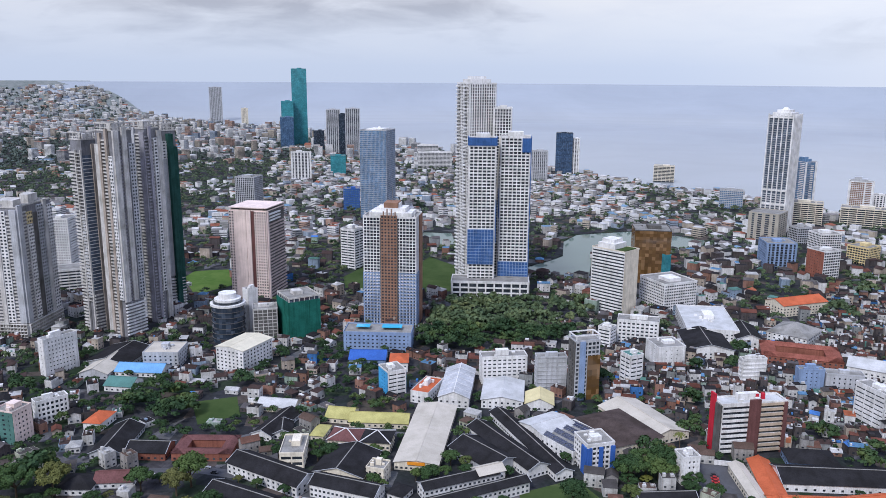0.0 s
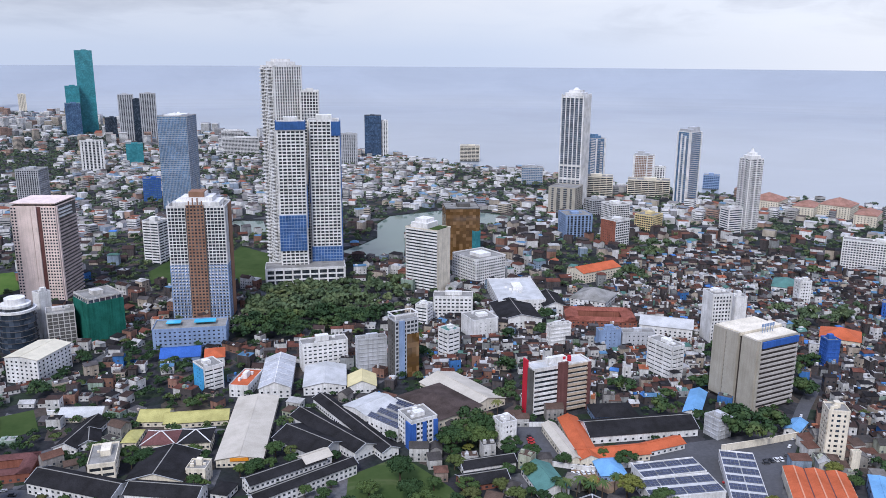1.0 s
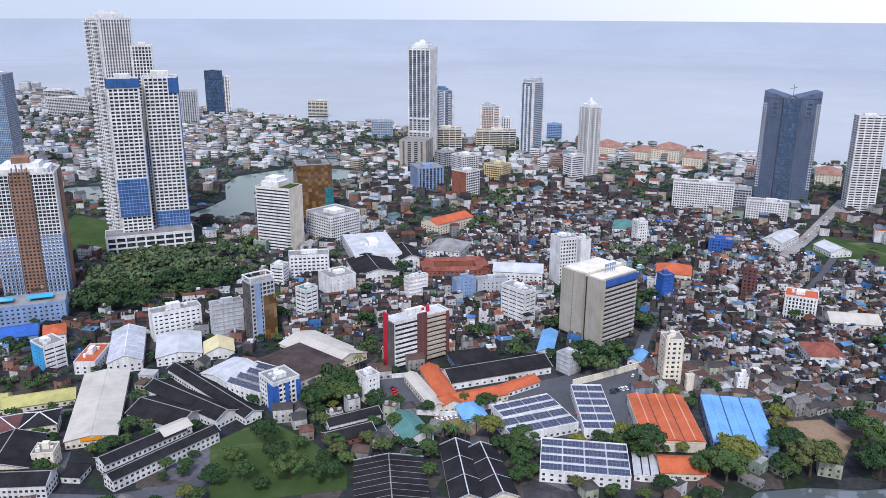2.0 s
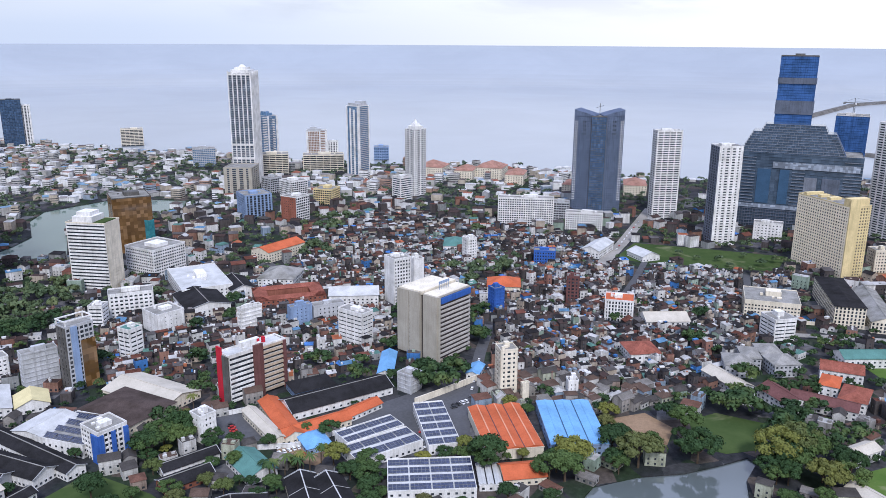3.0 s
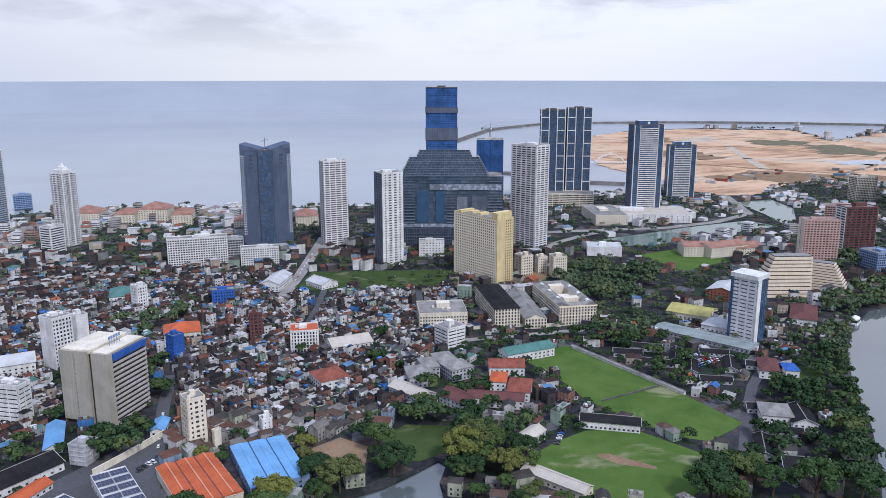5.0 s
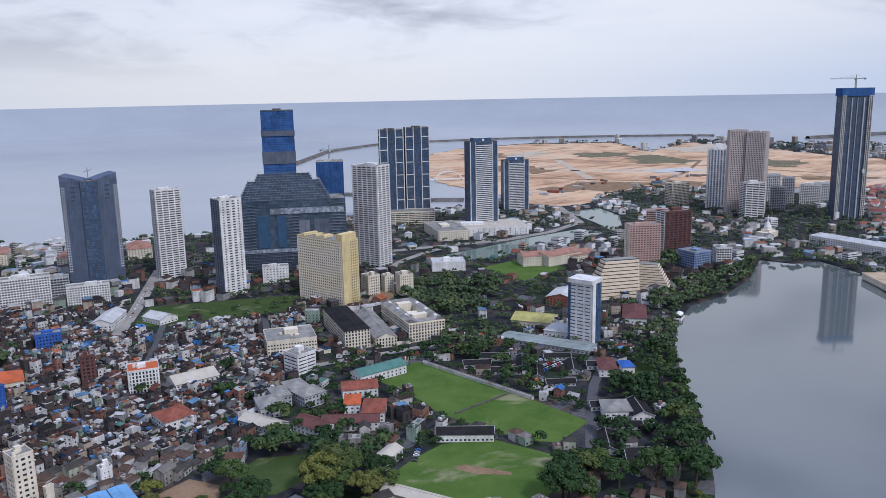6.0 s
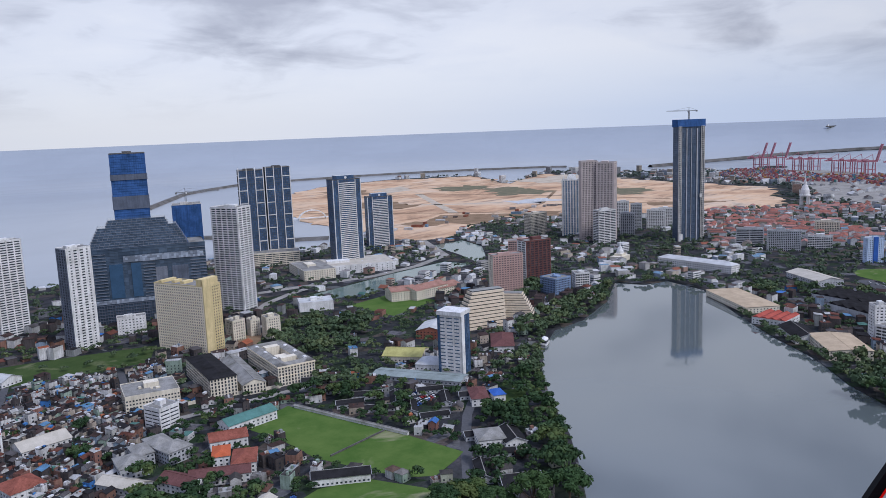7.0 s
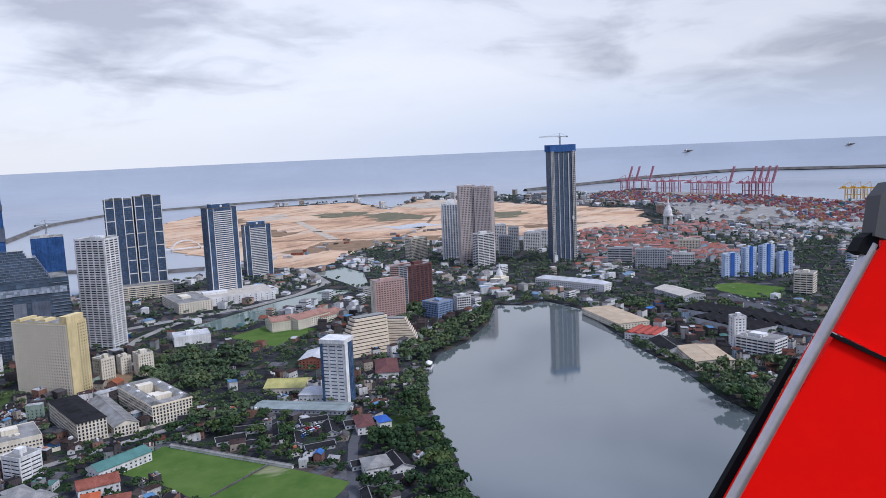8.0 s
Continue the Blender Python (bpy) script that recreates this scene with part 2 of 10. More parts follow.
# far walls and roofs lightened: distance haze is mixed into these paints
HAZEDWALL = palette("far_walls", [(50, (0.80, 0.80, 0.79)), (18, (0.50, 0.49, 0.47)), (14, (0.50, 0.44, 0.36)), (10, (0.34, 0.34, 0.35)), (6, (0.44, 0.30, 0.24)), (5, (0.32, 0.38, 0.46))], grime=0.35)
HAZEDROOF = palette("far_roofs", [(26, (0.26, 0.24, 0.23)), (28, (0.54, 0.53, 0.52)), (15, (0.11, 0.09, 0.085)), (12, (0.27, 0.11, 0.075)), (5, (0.18, 0.28, 0.38))], grime=0.4, streak=False)


def leaf_material(name, stops, per_object):
    m, nodes, links, b = shader(name, 0.65)
    pick = nodes.new("ShaderNodeObjectInfo").outputs["Random"]
    leaf = nodes.new("ShaderNodeNewGeometry").outputs["Random Per Island"]
    pos = nodes.new("ShaderNodeTexCoord").outputs["Object"]
    broad = node(nodes, "ShaderNodeTexNoise", Scale=0.055, Detail=2.0)
    links.new(pos, broad.inputs["Vector"])
    tone = ramp(nodes, links, pick if per_object else broad.outputs[0], stops)
    shade = ramp(nodes, links, leaf, [(0.0, (0.82, 0.85, 0.8)), (0.7, (1, 1, 1)), (1.0, (1.15, 1.13, 1.06))])
    links.new(blend(nodes, links, 1.0, tone, shade, "MULTIPLY"), b.inputs["Base Color"])
    return m


LEAF = leaf_material("tree_leaves", [(0.0, (0.030, 0.056, 0.026)), (0.4, (0.044, 0.078, 0.031)), (0.62, (0.064, 0.100, 0.036)), (0.78, (0.085, 0.120, 0.040)), (0.88, (0.105, 0.105, 0.045)), (0.95, (0.14, 0.15, 0.042)), (1.0, (0.19, 0.185, 0.045))], True)
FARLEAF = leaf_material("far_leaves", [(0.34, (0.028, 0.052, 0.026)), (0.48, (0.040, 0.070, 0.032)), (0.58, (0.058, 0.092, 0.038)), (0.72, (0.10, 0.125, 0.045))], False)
# leaves paler and bluer ring by ring: aerial haze put into the colour
HAZEPARKLEAF = leaf_material("park_leaves", [(0.34, (0.062, 0.092, 0.052)), (0.48, (0.080, 0.112, 0.060)), (0.58, (0.100, 0.132, 0.066)), (0.72, (0.135, 0.155, 0.072))], False)
HAZEMIDLEAF = leaf_material("middle_leaves", [(0.34, (0.072, 0.100, 0.068)), (0.50, (0.088, 0.118, 0.076)), (0.62, (0.106, 0.135, 0.082)), (0.72, (0.125, 0.145, 0.084))], False)
HAZEFARLEAF = leaf_material("distant_leaves", [(0.34, (0.090, 0.116, 0.104)), (0.55, (0.104, 0.130, 0.114)), (0.70, (0.118, 0.138, 0.118))], False)
BARK = paint("bark", (0.12, 0.09, 0.065), rough=0.95, grime=0.4)


def ground_material():
    m, nodes, links, b = shader("town_ground", 0.95)
    pos = nodes.new("ShaderNodeTexCoord").outputs["Object"]
    patch = node(nodes, "ShaderNodeTexNoise", Scale=0.022, Detail=6.0, Roughness=0.65)
    grit = node(nodes, "ShaderNodeTexNoise", Scale=0.25, Detail=5.0, Roughness=0.7)
    links.new(pos, patch.inputs["Vector"])
    links.new(pos, grit.inputs["Vector"])
    plot = node(nodes, "ShaderNodeTexVoronoi", Scale=0.06, Randomness=0.85)
    warp = node(nodes, "ShaderNodeVectorMath")
    warp.operation = "ADD"
    links.new(pos, warp.inputs[0])
    links.new(grit.outputs["Color"], warp.inputs[1])
    links.new(warp.outputs[0], plot.inputs["Vector"])
    yard = nodes.new("ShaderNodeSeparateColor")
    links.new(plot.outputs["Color"], yard.inputs[0])
    base = ramp(nodes, links, patch.outputs[0], [(0.36, (0.022, 0.034, 0.016)), (0.46, (0.034, 0.037, 0.028)), (0.56, (0.054, 0.050, 0.046)), (0.72, (0.13, 0.108, 0.088))])
    plots = ramp(nodes, links, yard.outputs[0], [(0.0, (0.026, 0.026, 0.028)), (0.3, (0.055, 0.052, 0.051)), (0.5, (0.024, 0.040, 0.017)), (0.7, (0.11, 0.082, 0.062)), (0.82, (0.16, 0.15, 0.14)), (0.9, (0.036, 0.036, 0.039))], True)
    base = blend(nodes, links, 0.6, base, plots)
    links.new(blend(nodes, links, 1.0, base, ramp(nodes, links, grit.outputs[0], [(0.3, (0.57, 0.6, 0.66)), (0.7, (1.2, 1.23, 1.36))]), "MULTIPLY"), b.inputs["Base Color"])
    return m


def lawn_material(name, a, c, mowed):
    m, nodes, links, b = shader(name, 0.95)
    pos = nodes.new("ShaderNodeTexCoord").outputs["Object"]
    patch = node(nodes, "ShaderNodeTexNoise", Scale=0.03, Detail=7.0, Roughness=0.7)
    worn = node(nodes, "ShaderNodeTexNoise", Scale=0.016, Detail=5.0, Roughness=0.6, Distortion=0.6)
    for n in (patch, worn):
        links.new(pos, n.inputs["Vector"])
    base = ramp(nodes, links, patch.outputs[0], [(0.35, a), (0.68, c)])
    links.new(blend(nodes, links, ramp(nodes, links, worn.outputs[0], [(0.60, (0, 0, 0)), (0.70, (mowed,) * 3)]), base, (0.27, 0.25, 0.15)), b.inputs["Base Color"])
    return m


def water_material(name, colour, rough, scale, strength, stops=None):
    m, nodes, links, b = shader(name, rough)
    b.inputs["IOR"].default_value = 1.33
    pos = nodes.new("ShaderNodeTexCoord").outputs["Object"]
    wave = node(nodes, "ShaderNodeTexNoise", Scale=scale, Detail=4.0, Roughness=0.6)
    drift_noise = node(nodes, "ShaderNodeTexNoise", Scale=0.002, Detail=5.0, Roughness=0.6, Distortion=0.5)
    links.new(pos, wave.inputs["Vector"])
    links.new(pos, drift_noise.inputs["Vector"])
    links.new(ramp(nodes, links, drift_noise.outputs[0], [(0.35, tuple(c * 0.95 for c in colour)), (0.65, tuple(c * 1.05 for c in colour))]), b.inputs["Base Color"])
    bp = node(nodes, "ShaderNodeBump", Strength=strength, Distance=0.3)
    links.new(wave.outputs[0], bp.inputs["Height"])
    links.new(bp.outputs[0], b.inputs["Normal"])
    return m


def sand_material():
    m, nodes, links, b = shader("dredged_sand", 0.95)
    pos = nodes.new("ShaderNodeTexCoord").outputs["Object"]
    broad = node(nodes, "ShaderNodeTexNoise", Scale=0.004, Detail=8.0, Roughness=0.68, Distortion=0.8)
    drag = nodes.new("ShaderNodeMapping")
    drag.inputs["Rotation"].default_value = (0, 0, 0.75)
    drag.inputs["Scale"].default_value = (0.005, 0.022, 0.01)
    drag.inputs["Location"].default_value = (3.0, 1.0, 0.0)
    links.new(pos, broad.inputs["Vector"])
    links.new(pos, drag.inputs[0])
    tracks = node(nodes, "ShaderNodeTexNoise", Scale=1.0, Detail=7.0, Roughness=0.7)
    links.new(drag.outputs[0], tracks.inputs["Vector"])
    base = ramp(nodes, links, broad.outputs[0], [(0.32, (0.27, 0.185, 0.125)), (0.42, (0.47, 0.30, 0.185)), (0.52, (0.57, 0.40, 0.26)), (0.62, (0.56, 0.43, 0.31)), (0.68, (0.46, 0.37, 0.28)), (0.75, (0.28, 0.26, 0.20))])
    links.new(blend(nodes, links, 1.0, base, ramp(nodes, links, tracks.outputs[0], [(0.36, (0.52, 0.50, 0.50)), (0.47, (0.95, 0.93, 0.92)), (0.7, (1.12, 1.09, 1.05))]), "MULTIPLY"), b.inputs["Base Color"])
    return m


SAND = sand_material()
GROUND = ground_material()
# scrub and yards in a pale tone that holds the far haze
HAZEGROUND = lawn_material("distant_scrub_and_yards", (0.13, 0.15, 0.135), (0.22, 0.225, 0.215), 0.5)
LAWN = lawn_material("playing_field_grass", (0.055, 0.105, 0.022), (0.100, 0.150, 0.038), 0.75)
ROUGHGRASS = lawn_material("rough_grass", (0.034, 0.058, 0.018), (0.062, 0.088, 0.030), 0.4)
DULLGREEN = lawn_material("scrubby_sand_grass", (0.11, 0.11, 0.07), (0.20, 0.17, 0.11), 0.8)
SEA = water_material("sea_water", (0.28, 0.302, 0.316), 0.22, 0.08, 0.12)
LAKE = water_material("lake_water", (0.098, 0.114, 0.111), 0.05, 0.35, 0.03)
LAKE.node_tree.nodes["Principled BSDF"].inputs["IOR"].default_value = 1.95
GREENLAKE = water_material("green_lake_water", (0.13, 0.17, 0.14), 0.08, 0.35, 0.06)
HELIRED = paint("gloss_red_paint", (0.92, 0.006, 0.003), rough=0.52, grime=0.05, size=0.3, bump=0.0, streak=False)
HELISEAL = paint("black_rubber", (0.012, 0.012, 0.013), rough=0.6, grime=0.2, size=0.2, bump=0.0, streak=False)
HELIRAIL = paint("worn_aluminium", (0.55, 0.5, 0.48), rough=0.35, metal=0.7, grime=0.3, size=0.1, bump=0.0, streak=False)

# ---- building kit ----
R_FLAT, R_EDGE, Z_EDGE = 4000.0, 4880.0, 198.0


def ground_z(x, y):
    """The sheet is flat to four kilometres; beyond, it lifts with the round of the earth's far distance to the horizon."""
    r = math.hypot(x, y)
    return 0.0 if r < R_FLAT else Z_EDGE * ((r - R_FLAT) / (R_EDGE - R_FLAT)) ** 2


class Geo:
    """Vertices and faces of one mesh."""

    def __init__(self):
        self.v, self.f, self.m = [], [], []

    def face(self, pts, m=0):
        n = len(self.v)
        self.v += pts
        self.f.append(tuple(range(n, n + len(pts))))
        self.m.append(m)

    def box(self, x, y, z, w, d, h, yaw=0.0, m=0, taper=1.0, top=None, bottom=False):
        """Box centred on x, y with its foot at z."""
        c, s = math.cos(yaw), math.sin(yaw)
        n = len(self.v)
        for k, (zz, q) in enumerate(((z, 1.0), (z + h, taper))):
            for a, b in ((-1, -1), (1, -1), (1, 1), (-1, 1)):
                p, r = a * w / 2 * q, b * d / 2 * q
                self.v.append((x + p * c - r * s, y + p * s + r * c, zz))
        self.f += [(n, n + 1, n + 5, n + 4), (n + 1, n + 2, n + 6, n + 5), (n + 2, n + 3, n + 7, n + 6), (n + 3, n, n + 4, n + 7), (n + 4, n + 5, n + 6, n + 7)]
        self.m += [m] * 4 + [m if top is None else top]
        if bottom:
            self.f.append((n + 3, n + 2, n + 1, n))
            self.m.append(m)
        return self

    def prism(self, pts, z0, z1, m=0, cap=True, scale=1.0):
        n, k = len(self.v), len(pts)
        cx, cy = sum(p[0] for p in pts) / k, sum(p[1] for p in pts) / k
        self.v += [(p[0], p[1], z0) for p in pts] + [(cx + (p[0] - cx) * scale, cy + (p[1] - cy) * scale, z1) for p in pts]
        for i in range(k):
            j = (i + 1) % k
            self.f.append((n + i, n + j, n + k + j, n + k + i))
            self.m.append(m)
        if cap:
            self.f.append(tuple(range(n + k, n + 2 * k)))
            self.m.append(m)
        return self

    def gable(self, x, y, z, w, d, rise, yaw=0.0, m=0, over=0.5, thick=0.18):
        """Two pitched slabs with their ridge along the width."""
        c, s = math.cos(yaw), math.sin(yaw)
        a, b = w / 2 + over, d / 2 + over
        drop = rise * over / (d / 2)

        def at(p, q, zz):
            return (x + p * c - q * s, y + p * s + q * c, zz)
        n = len(self.v)
        for e in (-a, a):
            self.v += [at(e, -b, z - drop), at(e, 0, z + rise), at(e, b, z - drop), at(e, b, z - drop + thick), at(e, 0, z + rise + thick), at(e, -b, z - drop + thick)]
        self.f += [(n + 5, n + 11, n + 10, n + 4), (n + 4, n + 10, n + 9, n + 3), (n, n + 1, n + 4, n + 5), (n + 1, n + 2, n + 3, n + 4), (n + 6, n + 11, n + 10, n + 7), (n + 7, n + 10, n + 9, n + 8), (n, n + 6, n + 11, n + 5), (n + 2, n + 3, n + 9, n + 8)]
        self.m += [m] * 8
        return self

    def gable_wall(self, x, y, z, w, d, h, rise, yaw=0.0, m=0):
        c, s = math.cos(yaw), math.sin(yaw)

        def at(p, q, zz):
            return (x + p * c - q * s, y + p * s + q * c, zz)
        n = len(self.v)
        for e in (-w / 2, w / 2):
            self.v += [at(e, -d / 2, z), at(e, d / 2, z), at(e, d / 2, z + h), at(e, 0, z + h + rise), at(e, -d / 2, z + h)]
        self.f += [(n, n + 4, n + 3, n + 2, n + 1), (n + 5, n + 6, n + 7, n + 8, n + 9), (n, n + 5, n + 9, n + 4), (n + 1, n + 2, n + 7, n + 6)]
        self.m += [m] * 4
        return self

    def hip(self, x, y, z, w, d, rise, yaw=0.0, m=0, over=0.5):
        c, s = math.cos(yaw), math.sin(yaw)
        a, b = w / 2 + over, d / 2 + over
        if w >= d:
            r1, r2 = (-(w - d) / 2, 0), ((w - d) / 2, 0)
        else:
            r1, r2 = (0, -(d - w) / 2), (0, (d - w) / 2)
        n = len(self.v)
        for p, q, zz in ((-a, -b, z), (a, -b, z), (a, b, z), (-a, b, z), (*r1, z + rise), (*r2, z + rise)):
            self.v.append((x + p * c - q * s, y + p * s + q * c, zz))
        if w >= d:
            self.f += [(n, n + 1, n + 5, n + 4), (n + 1, n + 2, n + 5), (n + 2, n + 3, n + 4, n + 5), (n + 3, n, n + 4)]
        else:
            self.f += [(n, n + 1, n + 4), (n + 1, n + 2, n + 5, n + 4), (n + 2, n + 3, n + 5), (n + 3, n, n + 4, n + 5)]
        self.m += [m] * 4
        return self

    def ring(self, w, d, z, h, t, m=0, x=0.0, y=0.0):
        """One wall round a rectangle, such as a parapet."""
        n = len(self.v)
        for zz in (z, z + h):
            for q in (0.0, t):
                a, b = w / 2 - q, d / 2 - q
                self.v += [(x - a, y - b, zz), (x + a, y - b, zz), (x + a, y + b, zz), (x - a, y + b, zz)]
        for i in range(4):
            j = (i + 1) % 4
            self.f += [(n + i, n + j, n + 8 + j, n + 8 + i), (n + 4 + j, n + 4 + i, n + 12 + i, n + 12 + j), (n + 8 + i, n + 8 + j, n + 12 + j, n + 12 + i)]
            self.m += [m] * 3
        return self

    def beam(self, p, q, r, m=0):
        """A square bar from p to q."""
        p, q = Vector(p), Vector(q)
        a = (q - p).normalized()
        u = a.cross(Vector((0, 0, 1)) if abs(a.z) < 0.9 else Vector((1, 0, 0))).normalized() * r
        w = a.cross(u)
        n = len(self.v)
        for e in (p, q):
            self.v += [tuple(e + u + w), tuple(e - u + w), tuple(e - u - w), tuple(e + u - w)]
        for i in range(4):
            j = (i + 1) % 4
            self.f.append((n + i, n + j, n + 4 + j, n + 4 + i))
        self.f += [(n + 3, n + 2, n + 1, n), (n + 4, n + 5, n + 6, n + 7)]
        self.m += [m] * 6
        return self

    def facade(self, w, d, z0, z1, faces="SNEW", floor=3.3, band=1.2, pier=3.5, pierw=0.6, proud=0.3, x=0.0, y=0.0, m=0):
        """Floor bands and piers that stand out from the sides of a block."""
        for k in faces:
            length = w if k in "SN" else d
            off = (d if k in "SN" else w) / 2 + proud / 2
            sign = -1 if k in "SW" else 1

            def put(along, z, size, high, deep):
                o = off - proud / 2 + deep / 2
                if k in "SN":
                    self.box(x + along, y + sign * o, z, size, deep, high, m=m)
                else:
                    self.box(x + sign * o, y + along, z, deep, size, high, m=m)
            if band > 0:
                n = max(1, round((z1 - z0) / floor))
                for i in range(n):
                    put(0, z0 + (i + 1) * (z1 - z0) / n - band, length, band, proud)
            if pierw > 0:
                n = max(1, round(length / pier))
                for i in range(n + 1):
                    put(max(-length / 2 + pierw / 2, min(length / 2 - pierw / 2, -length / 2 + i * length / n)), z0, pierw, z1 - z0, proud * 0.92)
        return self

    def mesh(self, name, *mats):
        me = bpy.data.meshes.new(name)
        me.from_pydata(self.v, [], self.f)
        for m in mats:
            me.materials.append(m)
        if len(mats) > 1:
            me.polygons.foreach_set("material_index", self.m)
        me.update()
        return me


def thing(name, label, category, x, y, yaw=0.0, group="", z=None):
    ob = new(name)
    ob.empty_display_size = 2.0
    ob.matrix_world = pose(x, y, ground_z(x, y) if z is None else z, 0, 0, yaw)
    return tagged(ob, label, category, group)


def part(name, geo, material, parent, label="", kind=""):
    mats = material if isinstance(material, (list, tuple)) else [material]
    ob = new(name, geo.mesh(name, *mats))
    ob.parent = parent
    return tagged(ob, label, kind=kind)


def structure(name, geo, material, label, category, kind="structure"):
    mats = material if isinstance(material, (list, tuple)) else [material]
    return tagged(new(name, geo.mesh(name, *mats)), label, category, kind=kind)


TAKEN = []   # footprints: x, y, width, depth, yaw


def roof_clutter(w, d, z, seed, n=3):
    """Plant rooms, tanks and ducts on a flat roof."""
    rnd = random.Random(seed)
    g = Geo()
    g.box(rnd.uniform(-0.12, 0.12) * w, rnd.uniform(-0.12, 0.12) * d, z, w * rnd.uniform(0.3, 0.5), d * rnd.uniform(0.3, 0.5), rnd.uniform(2.5, 4.5))
    for _ in range(n):
        g.box(rnd.uniform(-0.36, 0.36) * w, rnd.uniform(-0.36, 0.36) * d, z, rnd.uniform(1, 3), rnd.uniform(1, 3), rnd.uniform(1, 2.4))
    return g


def wing(parent, x, y, w, d, h, yaw, wall=WHITE, glass=GLASS, floor=3.3, band=1.2, pier=3.5, pierw=0.6, proud=0.35, sides=None, roof=ROOFTOP, crown=True, z0=0.0, top=None, name="block", label=""):
    """A block of a building: glazed core with floor bands, piers, parapet and roof plant. sides: other (wall, band, pier, pierw) on the E and W faces."""
    TAKEN.append((x, y, w, d, yaw))
    a, b = w - 2 * proud, d - 2 * proud
    core = part(name, Geo().box(0, 0, z0, a, b, h - z0 - 0.3), glass, parent, label)
    core.matrix_basis = parent.matrix_world.inverted() @ pose(x, y, parent.matrix_world.translation.z, 0, 0, yaw)
    if wall is None:
        pass
    elif sides is None:
        part("facade_grid", Geo().facade(a, b, z0, h, "SNEW", floor, band, pier, pierw, proud), wall, core, kind="stuff")
    else:
        part("facade_grid", Geo().facade(a, b, z0, h, "SN", floor, band, pier, pierw, proud), wall, core, kind="stuff")
        part("side_grid", Geo().facade(a, b, z0, h, "EW", floor, sides[1], sides[2], sides[3], proud), sides[0], core, kind="stuff")
    part("roof_slab", Geo().box(0, 0, h - 0.3, a, b, 0.4), roof, core)
    part("parapet", Geo().ring(w, d, h - 0.2, 1.3, 0.35), top or wall or WHITE, core)
    if crown:
        part("roof_plant", roof_clutter(w * 0.85, d * 0.85, h + 0.1, int(abs(x) * 7 + abs(y))), top or wall or WHITE, core, kind="stuff")
    return core


def tower(label, x, y, w, d, h, yaw, *looks, category="tower", name="tower", group="", **more):
    t = thing(name, label, category, x, y, yaw, group)
    wing(t, x, y, w, d, h, yaw, *looks, **more)
    return t


def panel(core, name, material, w, d, z0, z1, faces="SW", u0=0.0, u1=1.0, proud=0.55, label=""):
    """Sheets of net or cladding hung on the sides of a block, from u0 to u1 along each side."""
    g = Geo()
    for k in faces:
        length = w if k in "SN" else d
        mid, size = ((u0 + u1) / 2 - 0.5) * length, (u1 - u0) * length
        off = (d if k in "SN" else w) / 2 + proud / 2
        if k in "SN":
            g.box(mid, (-off if k == "S" else off), z0, size, proud, z1 - z0)
        else:
            g.box((-off if k == "W" else off), mid, z0, proud, size, z1 - z0)
    return part(name, g, material, core, label)


def strips(core, w, d, face, specs, floor=3.2):
    """Upright strips of different build side by side on one face. Each: from, to (parts of the face's width), kind, material, foot, top, depth."""
    for u0, u1, kind, material, z0, z1, deep in specs:
        length = w if face in "SN" else d
        mid, size = ((u0 + u1) / 2 - 0.5) * length, (u1 - u0) * length
        sign = -1 if face in "SW" else 1
        half = (d if face in "SN" else w) / 2
        g = Geo()

        def put(along, z, wide, high, out, m=0):
            o = sign * (half + out / 2)
            if face in "SN":
                g.box(along, o, z, wide, out, high, m=m, bottom=True)
            else:
                g.box(o, along, z, out, wide, high, m=m, bottom=True)
        n = max(1, round((z1 - z0) / floor))
        one = (z1 - z0) / n
        if kind in ("wall", "grid"):
            put(mid, z0, size, z1 - z0, deep)
        if kind == "grid":
            k = max(1, round(size / 2.9))
            for i in range(n):
                for j in range(k):
                    put(mid - size / 2 + (j + 0.5) * size / k, z0 + i * one + one * 0.3, size / k * 0.55, one * 0.5, deep + 0.06, 1)
        if kind in ("bands", "rails"):
            for i in range(n):
                put(mid, z0 + i * one, size, one * (0.42 if kind == "bands" else 0.16), deep)
        if kind == "frame":
            k = max(1, round(size / 3.2))
            for i in range(n + 1):
                put(mid, z0 + i * one - 0.3, size, 0.6, deep)
            for j in range(k + 1):
                put(mid - size / 2 + j * size / k, z0, 0.6, z1 - z0, deep * 0.9)
        part({"wall": "wall_strip", "grid": "window_strip", "bands": "storey_strip", "rails": "storey_strip", "frame": "frame_strip"}[kind], g, [material, GLASS], core, kind="" if kind == "wall" else "stuff")


def window_boxes(g, w, d, z0, z1, x=0.0, y=0.0, yaw=0.0, every=3.6, faces="SNEW", m=0, size=(1.5, 1.3)):
    c, s = math.cos(yaw), math.sin(yaw)
    storeys = max(1, int((z1 - z0 - 0.4) / 3.1))
    for k in faces:
        length = w if k in "SN" else d
        n = max(1, int(length / every))
        for f in range(storeys):
            for i in range(n):
                u = (i + 0.5) / n * length - length / 2
                o = ((d if k in "SN" else w) / 2) * (-1 if k in "SW" else 1)
                p, q = (u, o) if k in "SN" else (o, u)
                a, b = (size[0], 0.16) if k in "SN" else (0.16, size[0])
                g.box(x + p * c - q * s, y + p * s + q * c, z0 + f * 3.1 + 1.0, a, b, size[1], yaw, m)
    return g


